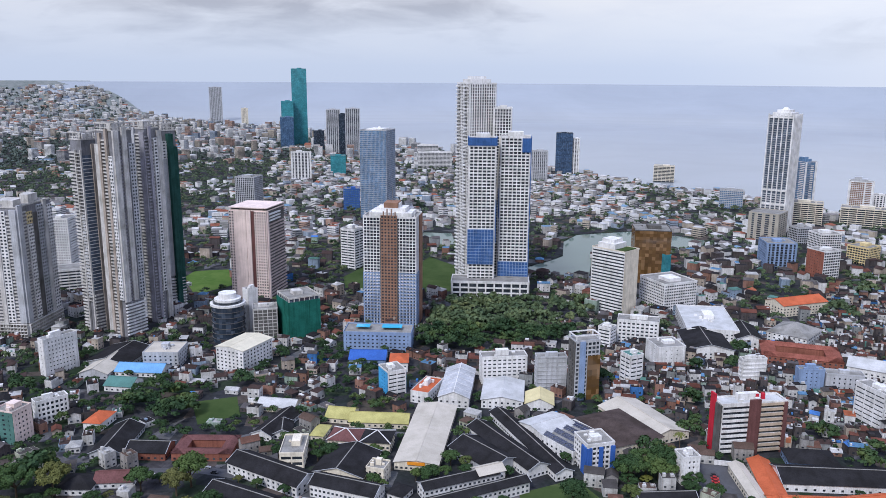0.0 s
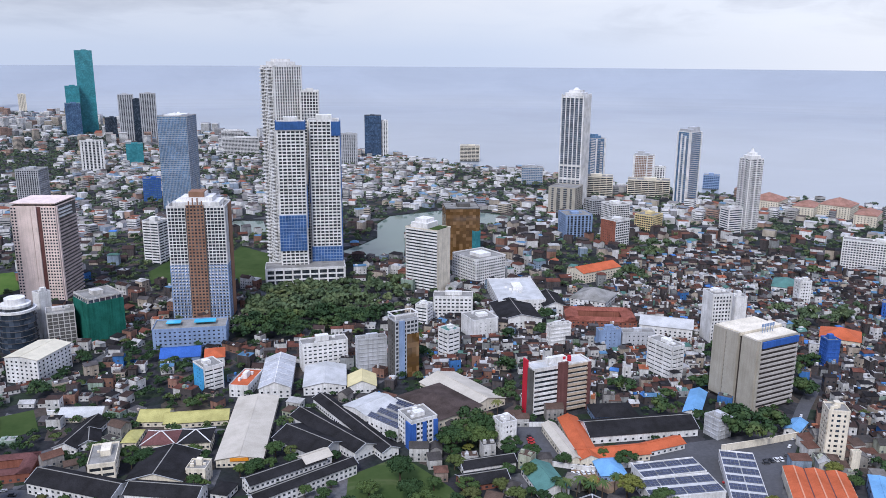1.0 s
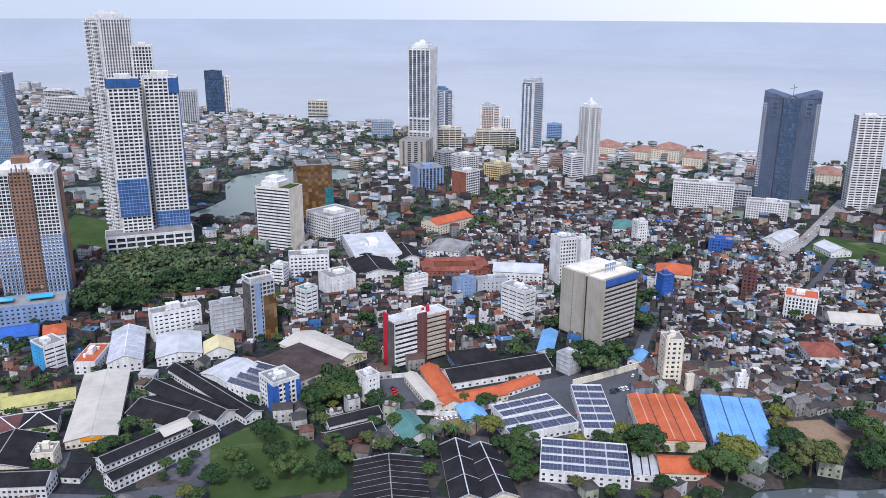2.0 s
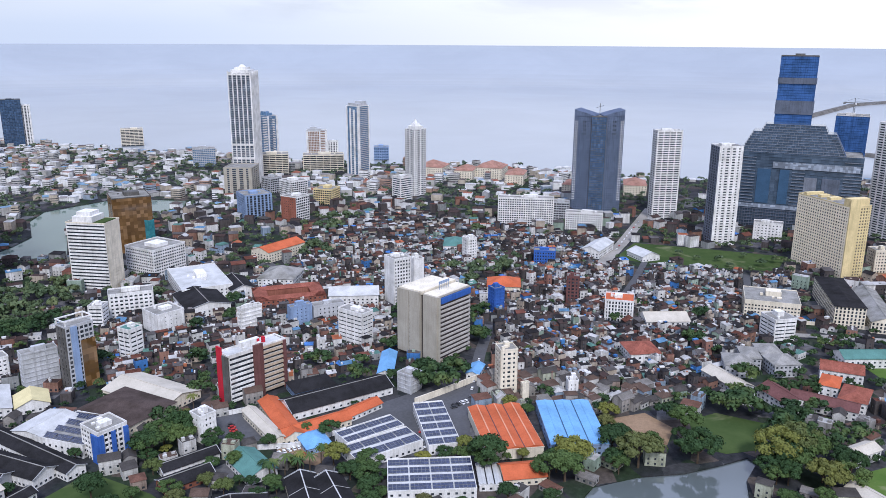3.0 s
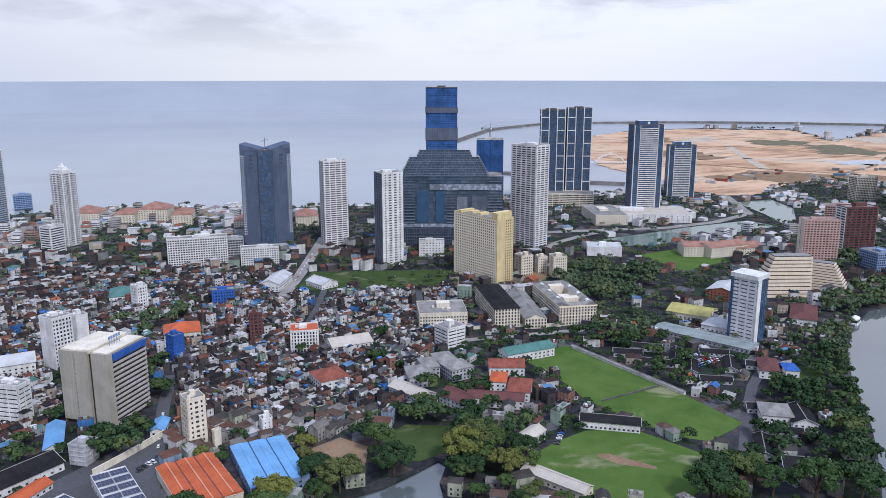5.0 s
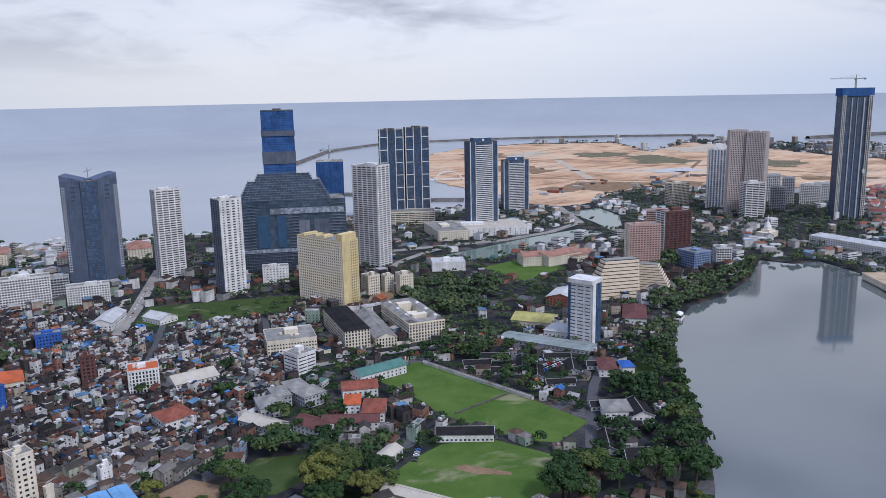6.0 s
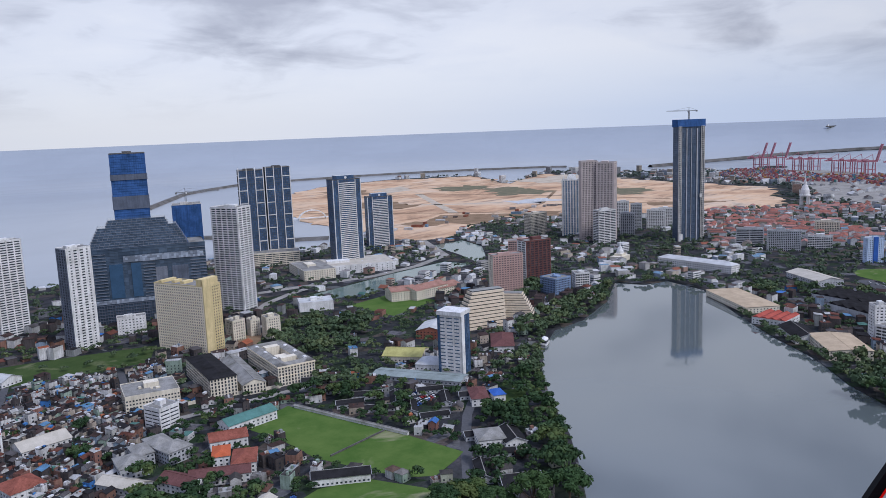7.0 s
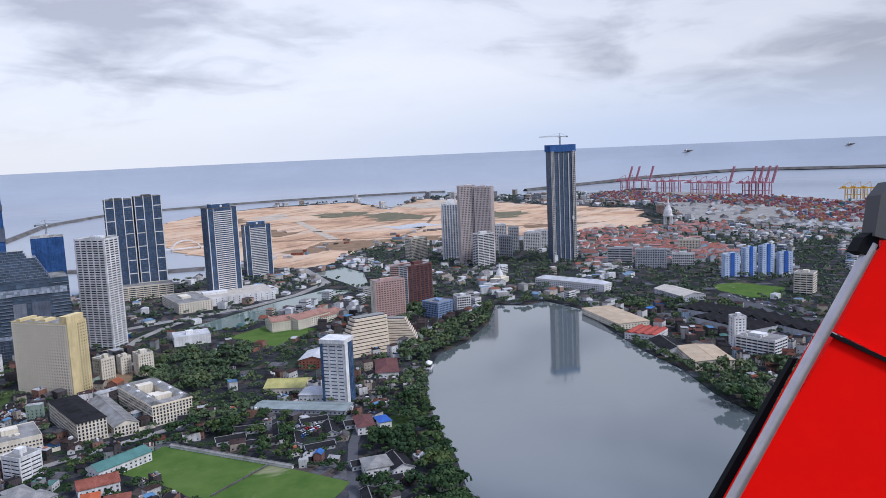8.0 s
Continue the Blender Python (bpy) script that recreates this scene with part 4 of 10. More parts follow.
for k, spec in enumerate(((-663.9, 435.0, 18.1, 18.0, 181.2, 89.0), (-628.9, 441.2, 22.5, 22.1, 190.6, 94.9), (-643.5, 485.3, 19.7, 19.5, 189.6, 95.9), (-663.3, 521.7, 18.5, 18.5, 184.7, 76.4))):
    x, y, w, d, h, yaw = spec
    block = wing(c2, *spec, None, SHADEGREY, proud=0.45, crown=False, top=CONCRETE)
    if k == 0:
        strips(block, w, d, "W", [(0.0, 0.10, "wall", CONCRETE, 0, h - 9, 1.2), (0.10, 0.46, "rails", CONCRETE, 30, h - 9, 1.6), (0.10, 0.46, "grid", GREYWALL, 34, h * 0.62, 0.7), (0.46, 0.54, "wall", CONCRETE, 0, h - 9, 1.6), (0.54, 1.0, "bands", CONCRETE, 0, h - 9, 1.4)])
        strips(block, w, d, "S", [(0.0, 0.5, "wall", STEELGLASS, 40, h - 14, 0.3), (0.0, 0.5, "rails", WHITE, 40, h - 14, 0.6), (0.0, 0.5, "bands", CONCRETE, 0, 38, 1.0), (0.5, 0.72, "wall", TANCON, 0, h - 4, 1.4), (0.72, 1.0, "bands", CONCRETE, 0, h - 6, 0.9)])
    elif k == 1:
        strips(block, w, d, "W", [(0.0, 0.22, "grid", WHITE, 36, h - 22, 1.4), (0.22, 0.34, "wall", TANCON, 0, h + 2, 2.2), (0.34, 0.60, "bands", CONCRETE, 0, h - 6, 1.0), (0.60, 0.74, "wall", TANCON, 0, h - 2, 2.0), (0.74, 1.0, "wall", CONCRETE, 0, h - 12, 1.2)])
        strips(block, w, d, "S", [(0.0, 0.26, "wall", CONCRETE, 34, h, 1.8), (0.26, 0.42, "bands", LILACWALL, 0, h - 8, 0.8), (0.42, 0.64, "wall", CONCRETE, 34, h + 3, 2.0), (0.64, 0.74, "bands", LILACWALL, 0, h - 4, 0.6), (0.74, 1.0, "grid", GREYWALL, 34, h - 12, 1.4), (0.0, 1.0, "bands", WHITE, 2, 33, 1.8)])
    elif k == 2:
        strips(block, w, d, "W", [(0.0, 0.3, "wall", LILACWALL, 0, h - 3, 1.2), (0.3, 0.6, "bands", CONCRETE, 0, h - 3, 0.8), (0.6, 1.0, "wall", GREYWALL, 0, h + 1, 1.6)])
        strips(block, w, d, "S", [(0.0, 0.2, "bands", LILACWALL, 0, h - 5, 0.9), (0.2, 0.36, "wall", LILACWALL, 0, h + 2, 1.8), (0.36, 0.5, "bands", CONCRETE, 0, h - 7, 0.7), (0.5, 0.72, "grid", WHITE, 30, h - 9, 1.4), (0.72, 1.0, "wall", CONCRETE, 0, h - 2, 1.8)])
    else:
        strips(block, w, d, "W", [(0.0, 0.5, "grid", WHITE, h - 30, h - 8, 1.2), (0.0, 0.5, "bands", CONCRETE, 36, h - 32, 1.0), (0.5, 0.66, "wall", CONCRETE, 0, h - 4, 1.6), (0.66, 1.0, "bands", LILACWALL, 0, h - 6, 1.0)])
        strips(block, w, d, "S", [(0.0, 0.16, "bands", WHITE, 36, h - 6, 1.0), (0.16, 0.55, "wall", GREYWALL, 36, h - 28, 1.4), (0.16, 0.55, "grid", WHITE, h - 28, h - 10, 1.4), (0.55, 0.7, "bands", CONCRETE, 36, h - 10, 1.0), (0.7, 1.0, "wall", SHADENET, 20, h - 16, 2.2), (0.0, 1.0, "bands", WHITE, 0, 35, 2.2)])
    g = Geo().ring(w, d, h + 6, 1.2, 1.0).ring(w, d, h + 2.6, 0.5, 0.8)
    for a in (-0.46, -0.15, 0.15, 0.46):
        for b in (-0.46, 0.46):
            g.box(a * w, b * d, h, 0.9, 0.9, 6.5).box(b * w, a * d, h, 0.9, 0.9, 6.5)
    part("open_top_storey", g.box(w * 0.1, d * 0.1, h, w * 0.45, d * 0.4, 5 + k), CONCRETE, block, "open concrete frame of the top storey", kind="stuff")
x, y, w, d, h, yaw = -663.3, 521.7, 18.5, 18.5, 184.7, 76.4
wing(c2, x + 12, y - 2, 5, 7, h - 4, yaw, SHADENET, SHADENET, pierw=0.0, band=0.3, proud=0.1, name="net_shaft", label="green safety netting on a shaft", crown=False)
for px, py, hh in ((-622.0, 442.4, h + 8), (-657.5, 518.7, h + 4)):
    mast = thing("hoist_mast", "slim steel construction hoist mast beside concrete tower", "construction mast", px, py)
    g = Geo()
    for a, b in ((-1, -1), (1, -1), (1, 1), (-1, 1)):
        g.beam((a, b, 0), (a, b, hh), 0.22)
    for i in range(int(hh / 4)):
        g.beam((-1, -1, i * 4), (1, -1, i * 4 + 4), 0.14).beam((1, -1, i * 4), (1, 1, i * 4 + 4), 0.14).beam((-1, 1, i * 4), (-1, -1, i * 4 + 4), 0.14)
    part("lattice", g, STEEL, mast)
    part("mast_head", Geo().box(0, 0, hh, 1.0, 1.0, 6), STEEL, mast)
    part("jib", Geo().beam((0, 0, hh), (5, 3, hh + 7), 0.4), STEEL, mast)
tower("white apartment block beside concrete towers", -907.1, 554.5, 28.4, 27.5, 66.2, 122.8, WHITE, GLASS, pier=3, pierw=1.2, band=1.5)
tower("low white office podium with window strips", -823.7, 504.8, 33.1, 30.0, 24.1, 58.5, WHITE, GLASS, pier=8, pierw=0.4, band=1.6, crown=False)

t = thing("tower", "pale pink office tower with dark ribbed side", "tower", -600.1, 595.2)
x, y, w, d, h, yaw = -623.6, 607.5, 45.3, 43.5, 97.7, 109.9
# dark core colour stands in for shade inside the recessed balconies
core = wing(t, x, y, w, d, h, yaw, None, DARKCON, top=PINK, crown=False)
strips(core, w, d, "W", [(0.86, 1.0, "grid", PINK, 0, h, 1.2), (0.55, 0.86, "wall", PINK, 0, h + 1, 1.2), (0.42, 0.54, "wall", PINK, 0, h + 1, 1.5), (0.34, 0.42, "wall", MAROON, 0, h, 0.4), (0.0, 0.32, "grid", PINK, 0, h, 1.5)])
strips(core, w, d, "S", [(0.0, 0.06, "wall", PINK, 0, h, 1.2), (0.06, 1.0, "bands", PINKGREY, 4, h - 12, 1.0), (0.06, 0.7, "bands", WHITE, h - 11, h - 1, 2.0)], 3.6)
part("roof_canopy", Geo().box(0, 0, h + 3.0, w * 1.04, d * 1.02, 1.0).box(w * 0.2, 0, h, 3, d * 0.6, 3.0).box(-w * 0.3, 0, h, 3, d * 0.6, 3.0), PINK, core)

# curved dark glass office with a roof garden
t = thing("office_building", "rounded dark glass office with white curved roof", "office", -535.5, 480.0)
px, py = -535.5, 480.0
TAKEN.append((px, py, 32, 32, 0))
ROUND = [(math.cos(a * math.pi / 12), math.sin(a * math.pi / 12)) for a in range(24)]
part("glass_drum", Geo().prism([(15 * a, 15 * b) for a, b in ROUND], 0, 34), SMOKE, t)
for k in range(7):
    part("floor_ring", Geo().prism([(15.4 * a, 15.4 * b) for a, b in ROUND], 4 + k * 5.0, 4.4 + k * 5.0), DARKCON, t)
part("roof_ring", Geo().prism([(16 * a, 16 * b) for a, b in ROUND], 34, 36).prism([(12 * a, 12 * b) for a, b in ROUND], 38, 40).prism([(8 * a, 8 * b) for a, b in ROUND], 40, 45), WHITE, t)
part("roof_rail", Geo().prism([(13.5 * a, 13.5 * b) for a, b in ROUND], 36.0, 38.0), GLASS, t)
wing(t, -536.1, 508.6, 10.7, 10.7, 41.6, 75.7, WHITE, GLASS, pier=6, pierw=4.5, band=2.4, name="stair_tower")

t = thing("building_site", "half-built block wrapped in green netting", "building", -476.4, 509.5)
x, y, w, d, h, yaw = -489.4, 524.2, 30.2, 30.7, 40.9, 63.7
core = wing(t, x, y, w, d, h, yaw, CONCRETE, SMOKE, pier=5, pierw=0.7, band=0.5)
panel(core, "net", NETGREEN, w, d, 0, h * 0.92, "SW", 0.0, 1.0, 0.8, "torn green building net")
tower("bare concrete frame building with open floors", -512.2, 503.4, 22.3, 20.0, 29.4, 45.5, CONCRETE, DARKCON, pier=4, pierw=0.6, band=0.5)

# white and brown residential tower
t = thing("tower", "white apartment tower with brown centre and blue lower half", "tower", -431.4, 588.8)
x, y, w, d, h, yaw = -440.1, 607.5, 51.9, 34.0, 108.4, 24.2
core = wing(t, x, y, w, d, h, yaw, WHITE, GLASS, floor=3.1, band=0.85, pier=3.1, pierw=0.6, proud=0.5, crown=False)
strips(core, w, d, "S", [(0.34, 0.64, "grid", BROWN, 0, h + 2, 1.2), (0.32, 0.36, "wall", DARKCON, 0, h - 3, 0.7), (0.63, 0.66, "wall", DARKCON, 0, h - 3, 0.7)], 3.1)
for u in (-0.11, -0.04, 0.04, 0.11):
    part("crown_fin", Geo().box(u * w, -d / 2 - 0.4, h - 8, 0.9, 1.6, 18 - abs(u) * 40), BROWN, core, "upright brown fin")
for u in (-0.46, -0.34, 0.34, 0.46):
    part("corner_post", Geo().box(u * w, -d / 2 + 1.0, h, 0.7, 0.7, 5.5), WHITE, core)
part("blue_dado", Geo().facade(w + 0.2, d + 0.2, 0, h * 0.5, "SEW", 3.1, 1.05, 3.1, 0.75, 0.2), SOFTBLUE, core, "pale blue painted lower storeys", kind="stuff")
part("side_wall", Geo().box(w / 2 + 0.2, d * 0.2, 0, 0.9, d * 0.5, h), BROWN, core)
part("crown", Geo().box(0, 0, h, w * 0.8, d * 0.8, 4).box(0, 0, h + 4, w * 0.55, d * 0.6, 4).box(0, 0, h + 8, w * 0.3, d * 0.4, 4), WHITE, core)
part("crown_core", Geo().box(0, -1.5, h, w * 0.26, d * 0.5, 13), BROWN, core)
part("aerial", Geo().box(0, 0, h + 12, 0.5, 0.5, 16).box(0, 0, h + 22, 2.2, 0.2, 0.2).box(3, 1, h + 12, 0.3, 0.3, 8).box(-3, 1, h + 12, 0.3, 0.3, 6), STEEL, core)
pod = wing(t, -407.3, 539.7, 60.5, 26.0, 16.9, 29.2, SOFTBLUE, GLASS, pier=4.0, pierw=2.2, band=2.0, crown=False, name="podium")
part("pool", Geo().box(12, 0, 19.4, 18, 9, 0.5).box(-14, 0, 19.4, 12, 8, 0.5), paint("pool_water", (0.05, 0.42, 0.62), rough=0.1, grime=0.1, streak=False), pod)

# far south skyline
t = thing("tower", "blue-grey glass tower with two curved roof horns", "tower", -807.0, 1067.8)
x, y, w, d, h, yaw = -813.7, 1080.0, 48.7, 47.5, 149.5, 107.6
core = wing(t, x, y, w, d, h, yaw, GREYWALL, BLUEGLASS, band=0.5, pier=2.4, pierw=0.25, proud=0.2, crown=False)
part("roof_horn", Geo().box(-w * 0.2, 0, h, 4, 6, 5, taper=0.5).box(w * 0.2, 0, h, 4, 6, 5, taper=0.5).box(0, 0, h, w * 0.8, d * 0.6, 2.5), WHITE, core)
t = thing("tower", "slim teal glass tower with a lower shoulder block", "tower", -1880.2, 2039.0)
wing(t, -1887.0, 2059.5, 51.4, 40.0, 259.9, 42.5, TEALGLASS, TEALGLASS, band=0.7, pier=6, pierw=0.5)
wing(t, -1888.9, 2000.4, 41.3, 36.0, 151.6, 43.4, TEALGLASS, TEALGLASS, band=0.7, pier=6, pierw=0.5)
wing(t, -1864.6, 1969.9, 44.4, 44.0, 101.2, 43.4, BLUEGLASS, NAVYGLASS, band=0.7, pier=6, pierw=0.5)
t = thing("tower", "paired grey apartment towers joined in the middle", "tower", -1576.8, 1911.7)
wing(t, -1586.4, 1879.0, 42.8, 30.0, 135.8, 40.2, GREYWALL, GLASS, band=0.6, pier=6, pierw=2.6)
wing(t, -1538.2, 1914.2, 44.7, 30.0, 139.4, 38.8, GREYWALL, GLASS, band=0.6, pier=6, pierw=2.6)
wing(t, -1561.0, 1893.9, 22.3, 24.0, 124.0, 39.5, SMOKE, SMOKE, band=0.6, pier=6, pierw=0.6)
tower("tall slim mauve-grey concrete tower", -3102.8, 2773.2, 62.5, 30.0, 170.0, 48.2, GREYWALL, GLASS, band=1.6, pier=8, pierw=3)
tower("slim cream tower with a pointed top", -2917.9, 2787.7, 32.4, 20.0, 76.9, 46.3, CREAM, GLASS, band=1.6, pier=6, pierw=3)
tower("white apartment tower with dark vertical strips", -1235.8, 1348.0, 45.7, 22.0, 67.3, 42.5, WHITE, GLASS, band=0.5, pier=7, pierw=3.5)
tower("grey latticed office tower with sloping roof", -1032.3, 988.9, 37.2, 36.5, 63.2, 110.7, GREYWALL, GLASS, band=0.6, pier=3.5, pierw=1.2)
tower("small dark teal glass office block", -1248.6, 1494.8, 37.1, 25.0, 47.1, 39.9, TEALGLASS, TEALGLASS)
tower("dark glass office block", -1693.6, 1934.4, 34.0, 25.0, 64.9, 41.2, SMOKE, SMOKE)
tower("low block wrapped in blue cladding", -898.6, 1112.0, 29.5, 25.0, 38.4, 38.9, BLUEP, BLUEGLASS)
tower("dark grey glass tower near the sea", -800.2, 1842.3, 42.0, 25.0, 101.9, 23.5, SMOKE, NAVYGLASS, band=0.5, pier=5, pierw=0.4)
tower("slim white tower beside dark glass tower", -775.7, 1857.9, 19.6, 22.0, 87.9, 22.7, WHITE, GLASS, band=0.8, pier=6, pierw=3)
tower("grey concrete tower near the sea", -785.4, 1667.7, 39.0, 25.0, 70.9, 25.2, GREYWALL, GLASS, band=0.8, pier=5, pierw=2.5)
tower("white round-cornered apartment tower", -615.8, 762.1, 21.7, 21.5, 50.8, 94.6, WHITE, GLASS, band=1.8, pier=9, pierw=0.6)
tower("white apartment block near the lake", -1117.3, 1731.8, 88.7, 20.0, 44.4, 32.8, WHITE, GLASS)
tower("white office block with strips of windows", -1208.7, 1835.4, 59.7, 25.0, 50.2, 33.4, WHITE, GLASS, pier=9, pierw=0.5)

# twin white skyscraper with leaning second tower, partly netted
t = thing("skyscraper", "tall white twin skyscraper with blue building nets", "skyscraper", -398.6, 734.6)
tall = -453.9, 791.0, 34.2, 34.9, 231.8, 55.0
core = wing(t, *tall, WHITE, GLASS, floor=3.4, band=0.9, pier=3.0, pierw=1.1, proud=0.8, sides=(WHITE, 1.0, 4.0, 1.2))
x, y, w, d, h, yaw = tall
g = Geo()
for k in range(52):
    g.box(-w / 2 - 1.2, d * 0.32, 14 + k * 4.2, 2.6, d * 0.22, 1.3)
    g.box(-w / 2 - 1.2, -d * 0.25, 14 + k * 4.2, 2.2, d * 0.2, 1.3)
part("balcony", g, WHITE, core, "stepped balconies up the side", kind="stuff")
part("crown", Geo().box(0, 0, h, w * 0.7, d * 0.7, 5).box(0, 0, h + 5, w * 0.5, d * 0.4, 3), WHITE, core)
core = wing(t, -424.1, 799.7, 21.1, 26.0, 204.8, 27.9, WHITE, GLASS, floor=3.4, band=0.9, pier=3.0, pierw=1.0, proud=0.8)
for spec, top, nets in (((-416.2, 740.2, 29.7, 24.0, 174.9, 29.3), 0, (0.22, 0.44, 0.0, 0.94)), ((-390.9, 768.2, 33.0, 24.0, 176.2, 27.0), 1, (0.04, 0.22, 0.0, 1.0))):
    x, y, w, d, h, yaw = spec
    core = wing(t, *spec, WHITE, GLASS, floor=3.6, band=1.4, pier=4.6, pierw=1.1, proud=0.7, crown=False)
    panel(core, "net", NETBLUE, w, d, h * nets[0], h * nets[1], "S", nets[2], nets[3], 0.9, "blue building net")
    strips(core, w, d, "S", [(nets[2], nets[3], "frame", SOFTBLUE, h * nets[0], h * nets[1], 1.0)], 3.6)
    if top:
        panel(core, "net", NETBLUE, w, d, 0, h, "E", 0.0, 1.0, 0.9, "blue building net")
        panel(core, "net", NETBLUE, w, d, h - 16, h - 1, "S", 0.72, 1.0, 0.9, "blue building net")
        panel(core, "net", NETBLUE, w, d, h * 0.5, h * 0.68, "W", 0.0, 1.0, 0.9, "blue building net")
    else:
        panel(core, "net", NETBLUE, w, d, h - 7, h + 1.5, "SEW", 0.0, 1.0, 0.9, "blue building net")
        panel(core, "net", NETBLUE, w, d, h * 0.36, h * 0.62, "E", 0.0, 1.0, 0.9, "blue building net")
    part("lift_core", Geo().box(0, 0, h, w * 0.5, d * 0.6, 5.5), WHITE, core)
g = Geo()
x, y, w, d, h, yaw = -390.9, 768.2, 33.0, 24.0, 176.2, 27.0
g.v = [(-w / 2 - 9.5, -d / 2, 0), (-w / 2 - 7.5, -d / 2, 0), (-w / 2 + 0.4, -d / 2, 175), (-w / 2 - 1.0, -d / 2, 175), (-w / 2 - 9.5, d / 2, 0), (-w / 2 - 7.5, d / 2, 0), (-w / 2 + 0.4, d / 2, 175), (-w / 2 - 1.0, d / 2, 175)]
g.f, g.m = [(0, 1, 2, 3), (5, 4, 7, 6), (1, 5, 6, 2), (4, 0, 3, 7), (3, 2, 6, 7)], [0] * 5
part("leaning_wall", g, CREAM, core, "cream leaning edge wall")
pod = wing(t, -400.0, 733.1, 84.9, 30.0, 22.2, 28.6, WHITE, GLASS, floor=5, band=1.6, pier=9, pierw=1.6, proud=0.8, crown=False, name="podium")

# ---- middle distance: lake and cream office ----
t = thing("office_building", "cream office block with white balcony bands and roof garden", "office", -254.9, 754.0)
x, y, w, d, h, yaw = -271.3, 767.3, 25.8, 41.0, 66.8, 76.3
core = wing(t, x, y, w, d, h, yaw, CREAM, GLASS, band=3.2, pier=20, pierw=8, sides=(WHITE, 1.7, 30, 0.3), proud=0.7, crown=False)
part("penthouse", Geo().box(0, d * 0.1, h, w * 0.8, d * 0.5, 6).box(0, d * 0.1, h + 6, w * 0.6, d * 0.35, 4), WHITE, core)
part("roof_garden", Geo().box(0, -d * 0.3, h, w * 0.9, d * 0.25, 1.0), ROUGHGRASS, core)
tower("bronze mirrored glass office cube", -280.7, 916.8, 42.2, 43.8, 63.3, 23.8, BRONZE, BRONZE, band=0.3, pier=4, pierw=0.2, proud=0.12, top=DARKCON)
tower("white office with rows of windows", -229.2, 819.9, 42.4, 42.6, 28.7, 54.8, WHITE, GLASS, band=1.6, pier=3, pierw=0.8)
tower("teal glass edge block beside bronze cube", -256.4, 902.8, 7.9, 7.9, 35.5, 53.8, TEALGLASS, TEALGLASS, crown=False)
t = thing("tower", "silver striped skyscraper with a stepped crown", "skyscraper", -203.0, 1321.5)
x, y, w, d, h, yaw = -208.8, 1334.7, 37.4, 36.8, 183.2, 80.4
core = wing(t, x, y, w, d, h, yaw, None, STEELGLASS, proud=0.9, crown=False, top=WHITE)
for k in range(6):
    part("pale_fin", Geo().box(-w / 2 - 0.5, (k / 5 - 0.5) * d, 0, 2.0, 1.5, h + 3), WHITE, core, "white upright rib")
for k in range(8):
    part("pale_fin", Geo().box((k / 7 - 0.5) * w, -d / 2 - 0.5, 0, 2.4, 2.0, h + 3), WHITE, core, "white upright rib")
strips(core, w, d, "W", [(0.0, 1.0, "rails", GREYWALL, 66, h, 0.35), (0.0, 1.0, "bands", GREYWALL, 4, 64, 0.8)], 3.6)
strips(core, w, d, "S", [(0.0, 1.0, "rails", GREYWALL, 66, h, 0.5), (0.0, 1.0, "bands", WHITE, 4, 64, 0.8)], 3.6)
part("crown", Geo().box(0, 0, h, w * 0.8, d * 0.8, 5).box(0, 0, h + 5, w * 0.55, d * 0.55, 4).box(0, 0, h + 9, w * 0.25, d * 0.25, 4, taper=0.4), WHITE, core)
for f in (0.10, 0.24, 0.36, 0.98):
    part("belt_floor", Geo().box(0, 0, h * f, w + 1.8, d + 1.8, 3), WHITE, core)
wing(t, -207.0, 1256.1, 45.4, 44.4, 42.0, 83.2, BEIGE, SMOKE, band=1.0, pier=12, pierw=5, crown=False, name="podium")
tower("pale blue striped office block", -162.8, 1078.0, 37.8, 38.8, 32.7, 26.2, SOFTBLUE, GLASS, band=0.4, pier=5, pierw=2.2)
t = thing("tower", "blue-grey glass apartment tower with white ribbed side", "tower", -203.0, 1569.7)
x, y, w, d, h, yaw = -203.0, 1569.7, 27.0, 27.1, 91.2, 49.0
core = wing(t, x, y, w, d, h, yaw, None, BLUEGLASS, crown=False, top=GREYWALL)
strips(core, w, d, "W", [(0.0, 0.42, "bands", WHITE, 0, h, 0.9), (0.5, 0.98, "rails", GREYWALL, 0, h, 0.4)], 3.3)
strips(core, w, d, "S", [(0.04, 0.16, "wall", WHITE, 0, h, 1.0), (0.2, 0.5, "rails", GREYWALL, 0, h, 0.5), (0.5, 0.72, "bands", WHITE, 0, h - 4, 1.1), (0.84, 1.0, "wall", WHITE, 0, h, 0.9)], 3.3)
part("crown", Geo().box(-2, 2, h, w * 0.62, d * 0.62, 5.5).box(-3, 3, h + 5.5, w * 0.4, d * 0.4, 3.0), BLUEGLASS, core)
t = thing("tower", "white slab tower with brown window strips", "tower", -108.4, 1565.5)
x, y, w, d, h, yaw = -108.4, 1565.5, 40.4, 24.0, 61.9, 4.0
core = wing(t, x, y, w, d, h, yaw, None, BROWN, crown=False, top=WHITE)
strips(core, w, d, "S", [(0.0, 0.09, "wall", WHITE, 0, h, 1.0), (0.09, 0.62, "frame", WHITE, 0, h, 0.7), (0.62, 0.68, "wall", WHITE, 0, h, 1.0), (0.68, 0.9, "bands", WHITE, 0, h, 0.8), (0.9, 1.0, "wall", WHITE, 0, h, 0.9)], 3.3)
part("crown", Geo().box(-4, 0, h, w * 0.66, d * 0.7, 5).box(-6, 0, h + 5, w * 0.3, d * 0.4, 3.5), GREYWALL, core)
tower("white tower behind a slab tower", -80.0, 1617.4, 22.4, 22.0, 34.2, 2.8, WHITE, GLASS, band=1.0, pier=5, pierw=2.4)
